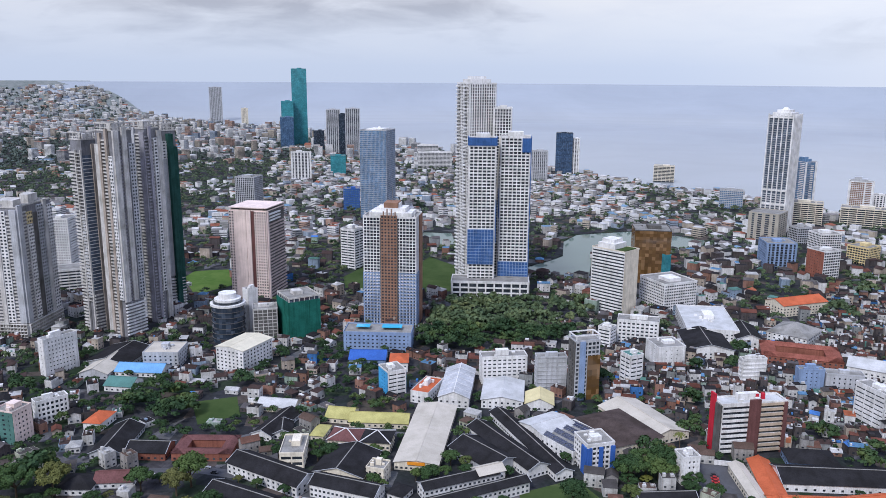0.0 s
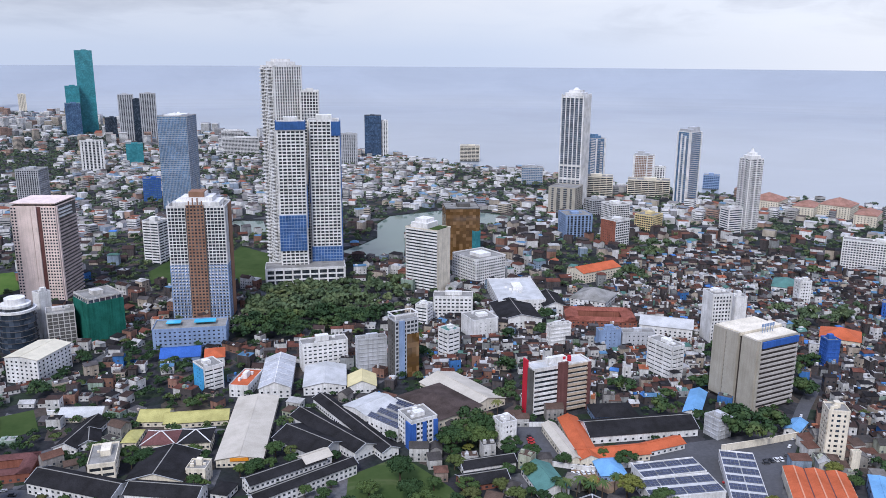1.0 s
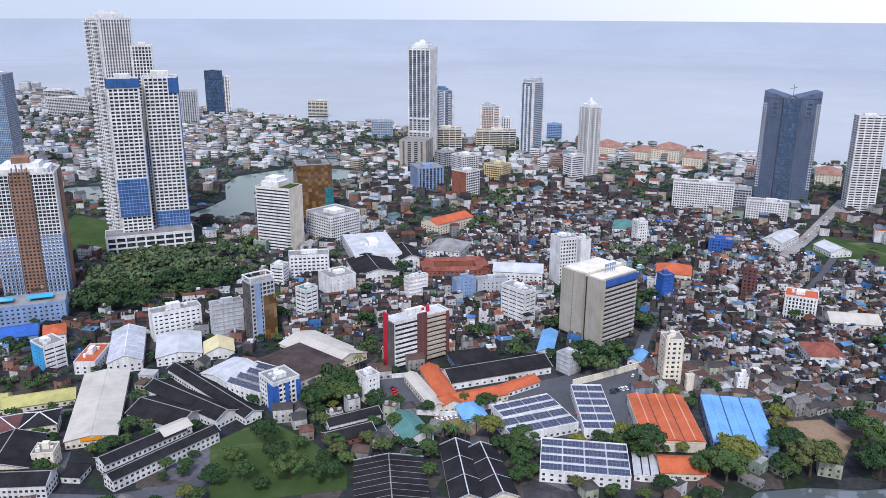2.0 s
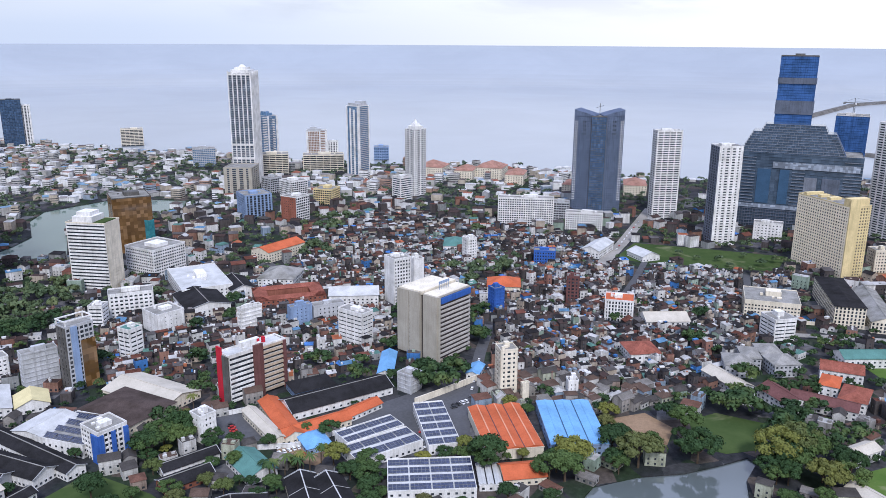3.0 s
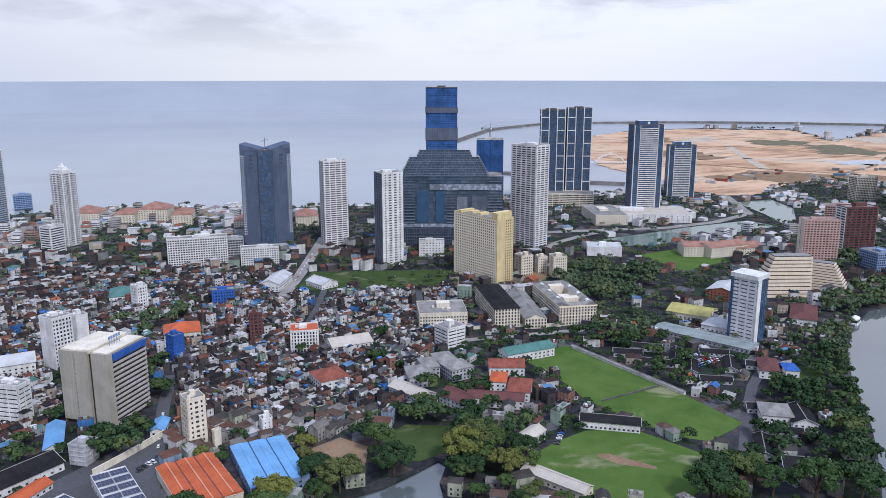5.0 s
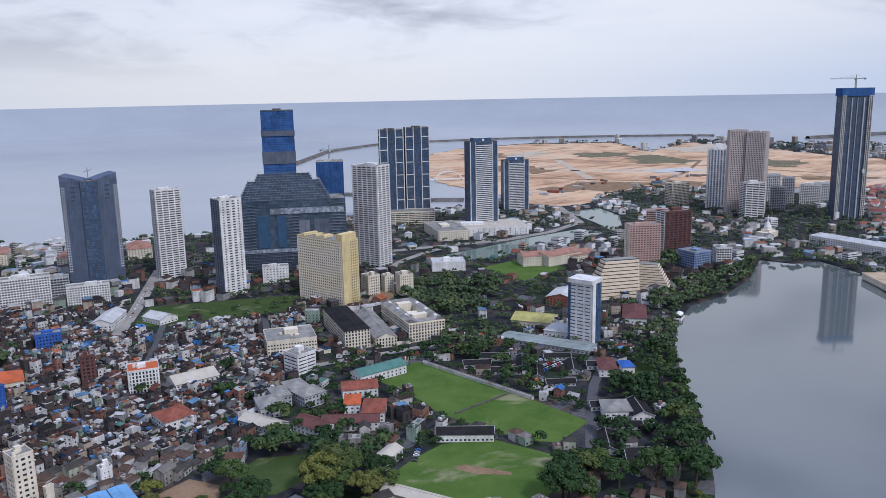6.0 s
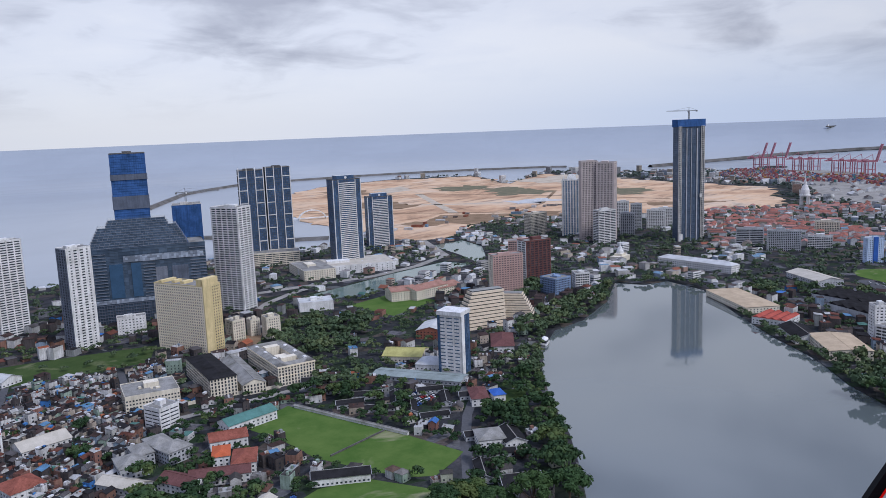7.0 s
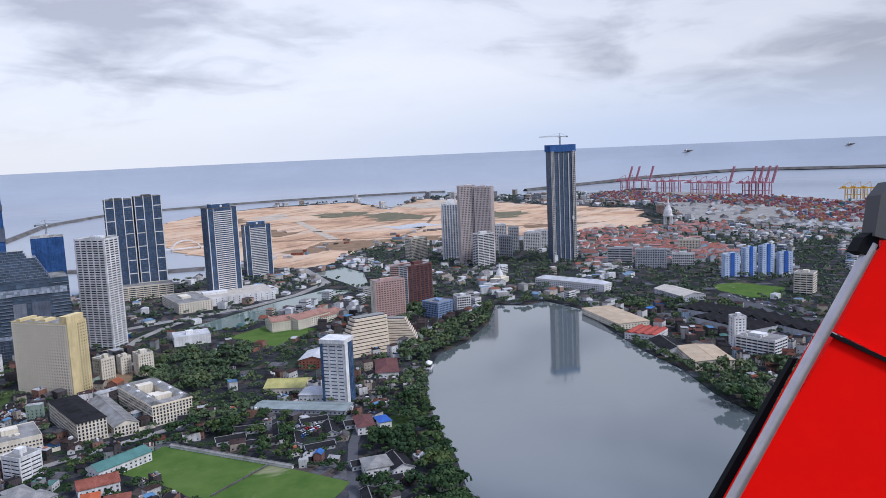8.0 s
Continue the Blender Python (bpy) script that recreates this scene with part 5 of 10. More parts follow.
t = thing("tower", "slim pale glass tower with white upright ribs", "tower", -24.7, 1425.0)
x, y, w, d, h, yaw = -24.7, 1425.0, 28.3, 28.4, 121.9, 50.1
core = wing(t, x, y, w, d, h, yaw, None, BLUEGLASS, crown=False, top=WHITE)
strips(core, w, d, "W", [(0.0, 0.1, "wall", WHITE, 0, h, 1.0), (0.1, 0.3, "rails", GREYWALL, 0, h, 0.4), (0.3, 0.42, "wall", WHITE, 0, h - 6, 1.2), (0.42, 0.62, "rails", WHITE, 0, h, 0.5), (0.62, 0.72, "wall", WHITE, 0, h - 3, 1.2), (0.9, 1.0, "wall", WHITE, 0, h, 1.0)], 3.4)
strips(core, w, d, "S", [(0.0, 0.08, "wall", WHITE, 0, h, 1.0), (0.08, 0.92, "bands", GREYWALL, 0, h, 0.5), (0.92, 1.0, "wall", WHITE, 0, h, 1.0)], 3.4)
part("crown", Geo().box(0, 0, h, w * 0.84, d * 0.84, 5).box(4, -4, h + 5, w * 0.5, d * 0.5, 3.5), GREYWALL, core)
t = thing("tower", "slim white tower with stepped top", "tower", 67.8, 1222.7)
x, y, w, d, h, yaw = 67.8, 1222.7, 22.4, 22.6, 103.0, 37.5
core = wing(t, x, y, w, d, h, yaw, None, SMOKE, crown=False, top=WHITE)
for face in "SW":
    strips(core, w, d, face, [(0.0, 0.22, "grid", WHITE, 0, h, 1.0), (0.26, 0.46, "bands", WHITE, 0, h, 1.3), (0.46, 0.56, "wall", WHITE, 0, h + 3, 1.0), (0.56, 0.76, "bands", WHITE, 0, h, 1.3), (0.8, 1.0, "grid", WHITE, 0, h, 1.0)], 3.2)
part("crown", Geo().box(0, 0, h, w * 0.74, d * 0.74, 5).box(0, 0, h + 5, w * 0.44, d * 0.44, 4).box(0, 0, h + 9, w * 0.2, d * 0.2, 6, taper=0.3), WHITE, core)
tower("white and dark glass block beside slim tower", 45.0, 1180.0, 24.0, 20.0, 36.0, 37.5, WHITE, SMOKE, band=1.6, pier=20, pierw=1.2)
tower("blue glass office by the shore", 18.7, 1597.2, 30.3, 20.0, 25.6, -0.7, SOFTBLUE, NAVYGLASS)
tower("grey-blue glass office block", -321.2, 1531.3, 42.5, 25.0, 33.7, 11.8, GREYWALL, BLUEGLASS)
tower("cream hotel block by the shore", -542.6, 1839.2, 47.6, 25.0, 36.6, 16.4, CREAM, GLASS, pier=9, pierw=0.6)
tower("cream office with window bands", -179.8, 1432.9, 56.3, 30.0, 36.2, 7.2, CREAM, GLASS, pier=12, pierw=0.6)
tower("cream office with window bands", -89.9, 1456.8, 74.2, 30.0, 31.1, 3.5, CREAM, GLASS, pier=12, pierw=0.6)
tower("white office with red side wall", -104.2, 1046.7, 26.9, 27.0, 34.6, 52.9, WHITE, GLASS, sides=(BRICKRED, 2.5, 4, 2.5))
tower("grey office with window bands", -160.7, 1254.0, 22.7, 22.9, 23.9, 44.3, GREYWALL, GLASS)
tower("office block with yellow front panels", -68.4, 1162.5, 29.7, 29.5, 22.7, 66.5, YELLOW, GLASS)
tower("white stepped office block", -122.1, 1213.2, 31.4, 31.8, 26.4, 39.6, WHITE, GLASS)
tower("white slab tower with a blank wall", 22.0, 701.7, 18.4, 18.8, 43.4, 27.1, WHITE, GLASS, band=1.5, pier=3, pierw=1.2, sides=(WHITE, 3.0, 6, 5))
tower("white slab tower with grey shaft", 40.7, 723.7, 11.2, 11.4, 35.4, 23.5, WHITE, GLASS, band=1.8, pier=5, pierw=4)

# beige government block
t = thing("office_building", "beige concrete office block with blank fins and blue sign band", "office", 42.9, 550.0)
x, y, w, d, h, yaw = 46.3, 577.8, 38.9, 39.8, 52.7, 45.5
# core colour carries the shade of the gaps between the bands
core = wing(t, x, y, w, d, h, yaw, None, SHADETAUPE, proud=0.9, crown=False, top=BEIGE)
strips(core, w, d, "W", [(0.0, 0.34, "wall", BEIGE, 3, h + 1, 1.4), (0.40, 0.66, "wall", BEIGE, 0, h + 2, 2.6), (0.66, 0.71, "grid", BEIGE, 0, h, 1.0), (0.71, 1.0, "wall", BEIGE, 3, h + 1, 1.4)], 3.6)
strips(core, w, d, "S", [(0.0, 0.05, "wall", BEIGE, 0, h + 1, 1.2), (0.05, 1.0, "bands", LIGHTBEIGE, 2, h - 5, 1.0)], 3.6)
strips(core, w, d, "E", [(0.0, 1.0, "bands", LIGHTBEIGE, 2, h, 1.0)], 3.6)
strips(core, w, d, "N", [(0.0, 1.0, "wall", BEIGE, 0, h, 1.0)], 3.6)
panel(core, "sign_band", BLUEP, w, d, h - 5, h - 0.5, "S", 0.08, 1.0, 1.3, "blue sign band without lettering")
part("roof_screed", Geo().box(0, d * 0.31, h + 0.1, w * 0.99, d * 0.34, 1.6).box(0, 0, h + 0.1, w * 1.06, d * 0.25, 2.6).box(0, -d * 0.32, h + 0.1, w * 0.99, d * 0.32, 1.2), CREAM, core, "pale flat roof slabs")
g = Geo()
for k in range(5):
    g.box((k - 2) * 2.6, -d * 0.25, h + 1.3, 0.3, 0.3, 4.5).box((k - 2) * 2.6, -d * 0.25, h + 5.8, 2.0, 0.3, 2.2, bottom=True)
part("roof_sign", g, SOFTBLUE, core, "pale blue roof sign bars")

# dark and brown office with a pink edge
t = thing("office_building", "dark brown office block with white sunshade rows and crimson end wall", "office", -81.7, 497.8)
spec = -84.4, 511.1, 45.8, 12.6, 35.2, 41.7
x, y, w, d, h, yaw = spec
core = wing(t, *spec, WHITE, GLASS, floor=3.7, band=1.6, pier=60, pierw=0.5, proud=0.8, sides=(DARKCON, 3.6, 6, 5.8), roof=WHITEROOF)
panel(core, "brown_shaft", MAROON, w, d, 0, h + 3, "S", 0.42, 0.58, 1.6, "dark brown stair shaft")
panel(core, "end_wall", REDP, w, d, 0, h + 5, "W", 0.55, 1.0, 1.2, "crimson end wall")
panel(core, "end_wall", DARKCON, w, d, 0, h, "W", 0.0, 0.5, 1.0, "black end wall")
part("sunshade", Geo().facade(w * 0.36, d + 1.0, 0, h, "S", 3.7, 1.7, 60, 0.0, 0.6, x=w * 0.27), TANBAND, core, "tan sunshade rows", kind="stuff")
panel(core, "brown_edge", MAROON, w, d, 0, h, "S", 0.94, 1.0, 1.2, "dark brown edge wall")
part("water_tank", Geo().box(w * 0.1, 0, h, 2, 2, 4).box(w * 0.2, 0, h, 2, 2, 4), REDP, core)

# blue-striped narrow tower
t = thing("office_building", "narrow grey office tower with blue striped edge", "office", -206.5, 527.7)
spec = -209.0, 534.2, 20.6, 12.5, 46.7, 48.2
x, y, w, d, h, yaw = spec
core = wing(t, *spec, GREYWALL, GLASS, floor=3.4, band=1.2, pier=3.5, pierw=0.8, sides=(DARKCON, 1.0, 6, 3.0), crown=False)
panel(core, "blue_stripe", SOFTBLUE, w, d, 0, h, "S", 0.18, 0.4, 0.9, "pale blue vertical stripe")
panel(core, "brown_panel", BRONZE, w, d, 0, h * 0.75, "S", 0.5, 1.0, 0.7, "brown glazed bays")
part("roof_frame", Geo().ring(w, d, h + 4, 0.8, 0.8).box(-w * 0.46, -d * 0.46, h, 0.8, 0.8, 4).box(w * 0.46, -d * 0.46, h, 0.8, 0.8, 4).box(w * 0.46, d * 0.46, h, 0.8, 0.8, 4).box(-w * 0.46, d * 0.46, h, 0.8, 0.8, 4), WHITE, core)

# ---- the west: dark horned tower, hotels and the blue tower ----
t = thing("tower", "dark grey unfinished tower with a V-shaped roofline", "tower", 315.5, 1063.7)
for spec, tilt in (((303.3, 1089.7, 28.9, 34.0, 135.0, -29.3), -1), ((336.5, 1086.1, 29.6, 34.0, 135.2, -3.4), 1)):
    x, y, w, d, h, yaw = spec
    core = wing(t, *spec, HORNWALL, SLATE, floor=3.4, band=1.9, pier=3.0, pierw=1.7, proud=0.35, crown=False)
    a = 0.05 if tilt < 0 else 0.83
    # white plaster blocks stand in for columns of lit windows
    strips(core, w, d, "S", [(a, a + 0.05, "bands", WHITE, 18, h - 4, 0.7), (a + 0.09, a + 0.13, "bands", WHITE, 18, h - 4, 0.7)], 3.4)
    strips(core, w, d, "S", [(0.42, 0.62, "grid", HORNWALL, h - 26, h - 4, 0.6)], 5.0)
    g = Geo()
    g.v = [(-w / 2, -d / 2, h), (w / 2, -d / 2, h), (w / 2, -d / 2, h + (10 if tilt > 0 else 2)), (-w / 2, -d / 2, h + (2 if tilt > 0 else 10)), (-w / 2, d / 2, h), (w / 2, d / 2, h), (w / 2, d / 2, h + (10 if tilt > 0 else 2)), (-w / 2, d / 2, h + (2 if tilt > 0 else 10))]
    g.f, g.m = [(0, 1, 2, 3), (5, 4, 7, 6), (1, 5, 6, 2), (4, 0, 3, 7), (3, 2, 6, 7)], [0] * 5
    part("horn_roof", g, HORNWALL, core)
core = wing(t, 318.0, 1080.8, 20.7, 34.0, 135.8, -16.4, DARKCON, NAVYGLASS, band=0.4, pier=3, pierw=0.3, proud=0.2, crown=False, name="middle_shaft")
part("mast", Geo().box(0, 0, h - 2, 0.8, 0.8, 20).beam((-5, 0, h + 12), (5, 0, h + 15), 0.3), STEEL, core)
tower("white apartment tower with balcony rows", 400.1, 1033.5, 35.6, 18.0, 120.5, -0.1, WHITE, GLASS, floor=3.1, band=1.5, pier=9, pierw=1.4, proud=0.6)
tower("white slab tower with dark side and step windows", 419.2, 892.1, 29.6, 24.1, 118.8, 0.4, WHITE, GLASS, floor=3.2, band=1.7, pier=8, pierw=3.4, sides=(NETGREY, 1.0, 6, 2.5))
tower("white apartment tower with balcony rows", 645.3, 903.5, 28.6, 47.1, 142.1, 14.3, WHITE, GLASS, floor=3.1, band=1.45, pier=9, pierw=1.6, proud=0.8)

t = thing("hotel_complex", "vast dark glass complex with stepped top under construction", "building", 550.5, 949.0)
base = 554.1, 969.6, 147.4, 60.0, 98.7, -29.8
x, y, w, d, h, yaw = base
core = wing(t, *base, SLATE, SLATE, floor=4, band=0.5, pier=12, pierw=0.6, proud=0.4, crown=False)
# proud dark panels; the depth of the recesses is only painted shade
panel(core, "dark_recess", NAVYSEAM, w, d, h * 0.35, h * 0.80, "S", 0.18, 0.29, 0.5, "dark panel painted with the shade of a recess")
panel(core, "dark_recess", NAVYSEAM, w, d, h * 0.35, h * 0.80, "S", 0.36, 0.44, 0.5, "dark panel painted with the shade of a recess")
panel(core, "bare_wall", NETGREY, w, d, h * 0.35, h * 0.72, "S", 0.56, 0.66, 0.5, "bare grey-brown wall")
panel(core, "bare_wall", SLATEPAINT, w, d, h * 0.38, h * 0.72, "S", 0.70, 0.84, 0.5, "bare grey wall")
strips(core, w, d, "S", [(0.02, 0.16, "rails", NETGREY, 30, h - 2, 0.8), (0.46, 0.56, "rails", NETGREY, 34, h - 6, 0.8), (0.86, 1.0, "rails", NETGREY, 10, h - 2, 0.8), (0.0, 1.0, "frame", SLATEPAINT, 2, 26, 0.8)], 4.2)
panel(core, "glass_band", GREYGLASS, w, d, h * 0.28, h * 0.33, "S", 0.0, 1.0, 0.8, "blue glass canopy band")
panel(core, "glass_band", GREYGLASS, w, d, h * 0.82, h * 0.90, "S", 0.3, 0.98, 0.8, "blue glass band")
for k in range(12):
    f = k / 11
    half = 0.42 - 0.12 * f - (0.06 if k > 8 else 0.0)
    mid, size, low, high = -0.06 * w, 2 * half * w, 37 * k / 12, 37 / 12
    part("stepped_storey", Geo().box(mid, -d * 0.08 + k * 0.8, h - 1 + low, size, d * 0.8 - k * 2.0, high), SLATE, core)
    if k < 12:
        part("storey_frame", Geo().facade(size, d * 0.8 - k * 2.0, h - 1 + low, h - 1 + low + high, "SEW", 4, 0.5, 6, 0.4, 0.4, x=mid, y=-d * 0.08 + k * 0.8), NETGREY, core, kind="stuff")
spec = 566.6, 1019.1, 45.7, 38.0, 219.3, -29.1
x, y, w, d, h, yaw = spec
t = tower("tall tower wrapped in blue netting with bare grey storeys", *spec, NETBLUE, NETBLUE, band=0.4, pier=20, pierw=0.4, top=DARKCON)
for a, b in ((0.50, 0.56), (0.66, 0.74), (0.84, 0.875)):
    part("bare_storey", Geo().box(0, 0, h * a, w + 1.4, d + 1.4, h * (b - a), bottom=True), SLATEPAINT, t.children[0], "uncovered grey storeys")
tower("unfinished tower head wrapped in blue netting", 671.9, 1050.7, 42.1, 34.0, 138.5, -32.6, NETBLUE, NETBLUE, band=0.4, pier=20, pierw=0.4, top=CONCRETE)

t = thing("hotel", "pale yellow hotel slab with rows of windows", "hotel", 479.3, 742.1)
spec = 487.5, 775.1, 27.1, 75.7, 76.5, 10.2
x, y, w, d, h, yaw = spec
core = wing(t, *spec, YELLOW, GLASS, floor=3.2, band=1.7, pier=3.2, pierw=1.7, proud=0.2, sides=(LIGHTCREAM, 1.6, 3.4, 1.7), crown=False)
panel(core, "yellow_shaft", YELLOW, w, d, 0, h + 8, "S", 0.0, 0.42, 1.2, "plain yellow stair shaft")
for v, wide, deep, high in ((0.4, 0.8, 5, 3), (-0.42, 0.9, 8, 8), (0.0, 0.5, 6, 3), (0.2, 0.4, 5, 3)):
    part("roof_block", Geo().box(0, v * d, h, wide * w, deep, high), YELLOW, core)
tower("small white office before a glass complex", 489.8, 908.5, 33.8, 16.0, 20.7, -28.3, WHITE, GLASS, band=2.2, pier=4, pierw=2.4, crown=True)

tower("long grey-white apartment block", 202.6, 1007.3, 73.6, 18.0, 36.2, -11.4, WHITE, GLASS, floor=3.0, band=1.3, pier=3, pierw=1.0, sides=None)
tower("white apartment block with window grid", 272.9, 972.8, 47.8, 16.0, 22.7, -15.7, WHITE, GLASS, floor=3.0, band=1.3, pier=3, pierw=1.2)
tower("grey apartment block behind white flats", 254.0, 1025.9, 24.7, 16.0, 26.1, -13.9, GREYWALL, GLASS)

# ---- north-west: navy towers by the shore ----
for spec, label in (((941.7, 1203.3, 68.0, 68.3, 176.9, 5.7), "navy glass twin apartment tower with white frame lines"),):
    x, y, w, d, h, yaw = spec
    t = thing("tower", label, "skyscraper", x, y, yaw)
x, y, w, d, h, yaw = 921.7, 1180.5, 93.8, 36.0, 174.8, -32.0
for k in (-1, 1):
    cx, cy = x + k * w * 0.26 * math.cos(radians(yaw)), y + k * w * 0.26 * math.sin(radians(yaw))
    core = wing(t, cx, cy, w * 0.47, d, h + 1.5 * k, yaw, DARKCON, NAVYGLASS, floor=3.4, band=0.4, pier=3.4, pierw=0.3, proud=0.25, crown=True)
    g = Geo()
    ww = w * 0.47
    for u in (-0.5, -0.17, 0.17, 0.5):
        g.box(u * ww, -d / 2 - 0.4, 0, 1.4, 1.2, h + 4)
    for f in range(7):
        for a in (-0.33, 0.33):
            g.box(a * ww, -d / 2 - 0.3, 18 + f * h / 7.4, ww * 0.30, 1.0, 1.4)
    for f in range(12):
        g.box(ww / 2 * k, 0, 10 + f * h / 12.5, 1.2, d, 0.9)
    part("white_frame", g, WHITE, core, "white frame lines over the glass", kind="stuff")
wing(t, 888.5, 1159.1, 136.3, 40.0, 24.0, -37.5, CREAM, GLASS, band=1.8, pier=12, pierw=1, name="podium", crown=False)
for spec, label in (((954.8, 1002.4, 52.4, 26.4, 154.9, -18.7), "navy glass hotel tower with white striped front"), ((1139.1, 1097.9, 51.2, 25.9, 105.1, -30.3), "lower navy glass tower with white striped front")):
    x, y, w, d, h, yaw = spec
    t = thing("tower", label, "tower", x, y, yaw)
    core = wing(t, *spec, DARKCON, NAVYGLASS, floor=3.4, band=0.3, pier=3.4, pierw=0.25, proud=0.2, crown=False)
    part("white_louvre", Geo().facade(w * 0.62, d + 0.6, 6, h - 5, "S", 3.4, 1.5, 60, 0.0, 0.7), WHITE, core, "white floor stripes", kind="stuff")
    part("white_post", Geo().box(-w * 0.5, -d / 2, 0, 1.2, 1.4, h).box(w * 0.5, -d / 2, 0, 1.2, 1.4, h).box(-w * 0.31, -d / 2 - 0.3, 0, 1.0, 1.4, h).box(w * 0.31, -d / 2 - 0.3, 0, 1.0, 1.4, h), WHITE, core)
    part("roof_head", Geo().box(0, 0, h, w * 0.62, d * 0.7, 7), NAVYGLASS, core)
    ring = part("sign_ring", Geo().prism([(2.2 * a, 0.15 * 0 + 2.2 * b) for a, b in ROUND], 0, 0.4), WHITE, core, "white ring sign")
    ring.matrix_basis = pose(0, -d * 0.36, h + 3.5, 90, 0, 0)
hall("long white shopping podium with pale roof", 926.5, 983.8, 165.0, 82.4, -34.0, 14.0, "flat", PALEROOF, WHITE, every=9)
hall("white shopping podium with glazed front", 867.1, 998.8, 52.6, 101.6, -26.1, 16.0, "flat", ROOFTOP, CREAM)

# lakeside white tower with navy edge
t = thing("tower", "white office slab with navy glass edge and overhanging cap", "tower", 575.9, 451.7)
spec = 582.5, 467.1, 19.5, 25.4, 59.0, 11.5
x, y, w, d, h, yaw = spec
core = wing(t, *spec, NAVYGLASS, NAVYGLASS, floor=3.5, band=0.3, pier=3, pierw=0.2, sides=(WHITE, 2.35, 8.4, 2.0), crown=False)
part("roof_cap", Geo().box(0, 0, h, w * 1.12, d * 1.04, 4.0), WHITE, core)
panel(core, "navy_edge", NAVYGLASS, w, d, 0, h, "W", 0.9, 1.0, 0.9)
panel(core, "corner_wall", WHITE, w, d, 0, h, "S", 0.0, 0.3, 0.9)

TERRACE = paint("tan_terrace_plaster", (0.76, 0.64, 0.49), grime=0.15)
# stepped terrace hotel in two wings
t = thing("hotel", "cream terraced hotel with stepped zigzag floors", "hotel", 772.4, 552.8)
for spec, side in (((733.6, 550.1, 63.1, 24.0, 45.5, -27.4), -1), ((794.5, 536.5, 51.9, 24.0, 32.7, -63.9), 1)):
    x, y, w, d, h, yaw = spec
    TAKEN.append((x, y, w, d, yaw))
    n = 11
    for k in range(n):
        cut = w * 0.36 * k / n
        low, one = h * k / n, h / n
        ob = part("terrace_floor", Geo().box(-side * cut / 2, 0, low, w - cut, d - k * 0.9, one * 0.70).box(-side * cut / 2, 0.5, low + one * 0.70, w - cut - 2.0, d - k * 0.9 - 2.4, one * 0.30, m=1), [TERRACE, GLASS], t)
        ob.matrix_basis = t.matrix_world.inverted() @ pose(x, y, 0, 0, 0, yaw)
tower("red brick-clad hotel tower", 907.5, 629.1, 45.9, 18.7, 57.0, -33.8, PINKBRICK, GLASS, floor=3.2, band=1.6, pier=4.0, pierw=1.4, proud=0.5, sides=(CREAM, 1.6, 6, 3))
tower("maroon office tower with white window bands", 992.8, 635.3, 46.3, 23.4, 65.7, -21.6, MAROON, GLASS, floor=3.4, band=1.4, pier=8, pierw=2.0, proud=0.5, sides=(WHITE, 1.3, 9, 1.5))
tower("pale blue and white office block by the lake", 946.1, 570.7, 30.8, 31.4, 22.5, -13.9, SOFTBLUE, GLASS, band=1.2, pier=3, pierw=0.8)
tower("white apartment block by the lake", 984.6, 551.6, 21.0, 21.5, 24.3, -45.4, WHITE, GLASS)
tower("red-brown block behind hotel tower", 1114.3, 735.6, 50.5, 24.0, 42.0, -56.6, PINKBRICK, GLASS)

# ---- north: business towers and the unfinished tower ----
TANGREY = paint("rose_grey_stone", (0.56, 0.48, 0.45), grime=0.2)
t = thing("tower", "paired rose-grey office towers with ribbed fronts", "skyscraper", 1402.3, 750.9)
wing(t, 1413.9, 772.2, 34.4, 36.0, 159.0, -53.4, TANGREY, GLASS, floor=3.6, band=1.3, pier=3.0, pierw=1.6, proud=0.5)
wing(t, 1426.0, 738.0, 35.5, 36.0, 155.9, -72.5, TANGREY, GLASS, floor=3.6, band=1.3, pier=3.0, pierw=1.6, proud=0.5)
t = thing("tower", "white ribbed bank tower with a crown of points", "skyscraper", 1443.3, 831.1)
x, y, w, d, h, yaw = 1460.4, 837.3, 41.9, 36.0, 117.3, -60.2
core = wing(t, x, y, w, d, h, yaw, WHITE, BLUEGLASS, floor=3.6, band=0.5, pier=6.0, pierw=2.6, proud=0.9, crown=False)
g = Geo()
for k in range(5):
    g.box((k - 2) * w / 5, -d * 0.3, h, 3, 3, 8, taper=0.2).box((k - 2) * w / 5, d * 0.3, h, 3, 3, 8, taper=0.2)
part("crown_point", g.box(0, 0, h, w * 0.5, d * 0.5, 12, taper=0.6), WHITE, core)
tower("white office tower with dark bands", 1387.4, 722.7, 40.4, 20.2, 65.3, -28.4, WHITE, GLASS, band=1.3, pier=12, pierw=0.8)
tower("cream office block with window rows", 1420.7, 904.1, 45.2, 22.5, 48.7, -16.6, CREAM, GLASS)
for k, spec in enumerate(((1563.1, 772.3, 30.7, 22.0, 62.7, -63.7), (1588.3, 750.8, 24.6, 22.0, 55.4, -64.7), (1617.0, 717.9, 39.4, 22.0, 40.5, -66.1), (1502.9, 729.8, 29.4, 20.0, 45.7, -64.1), (1647.8, 708.8, 31.1, 20.0, 42.2, -66.7))):
    tower("grey office tower in a business quarter", *spec, GREYWALL if k % 2 else WHITE, GLASS, band=1.3, pier=4, pierw=1.5, group="business quarter offices")

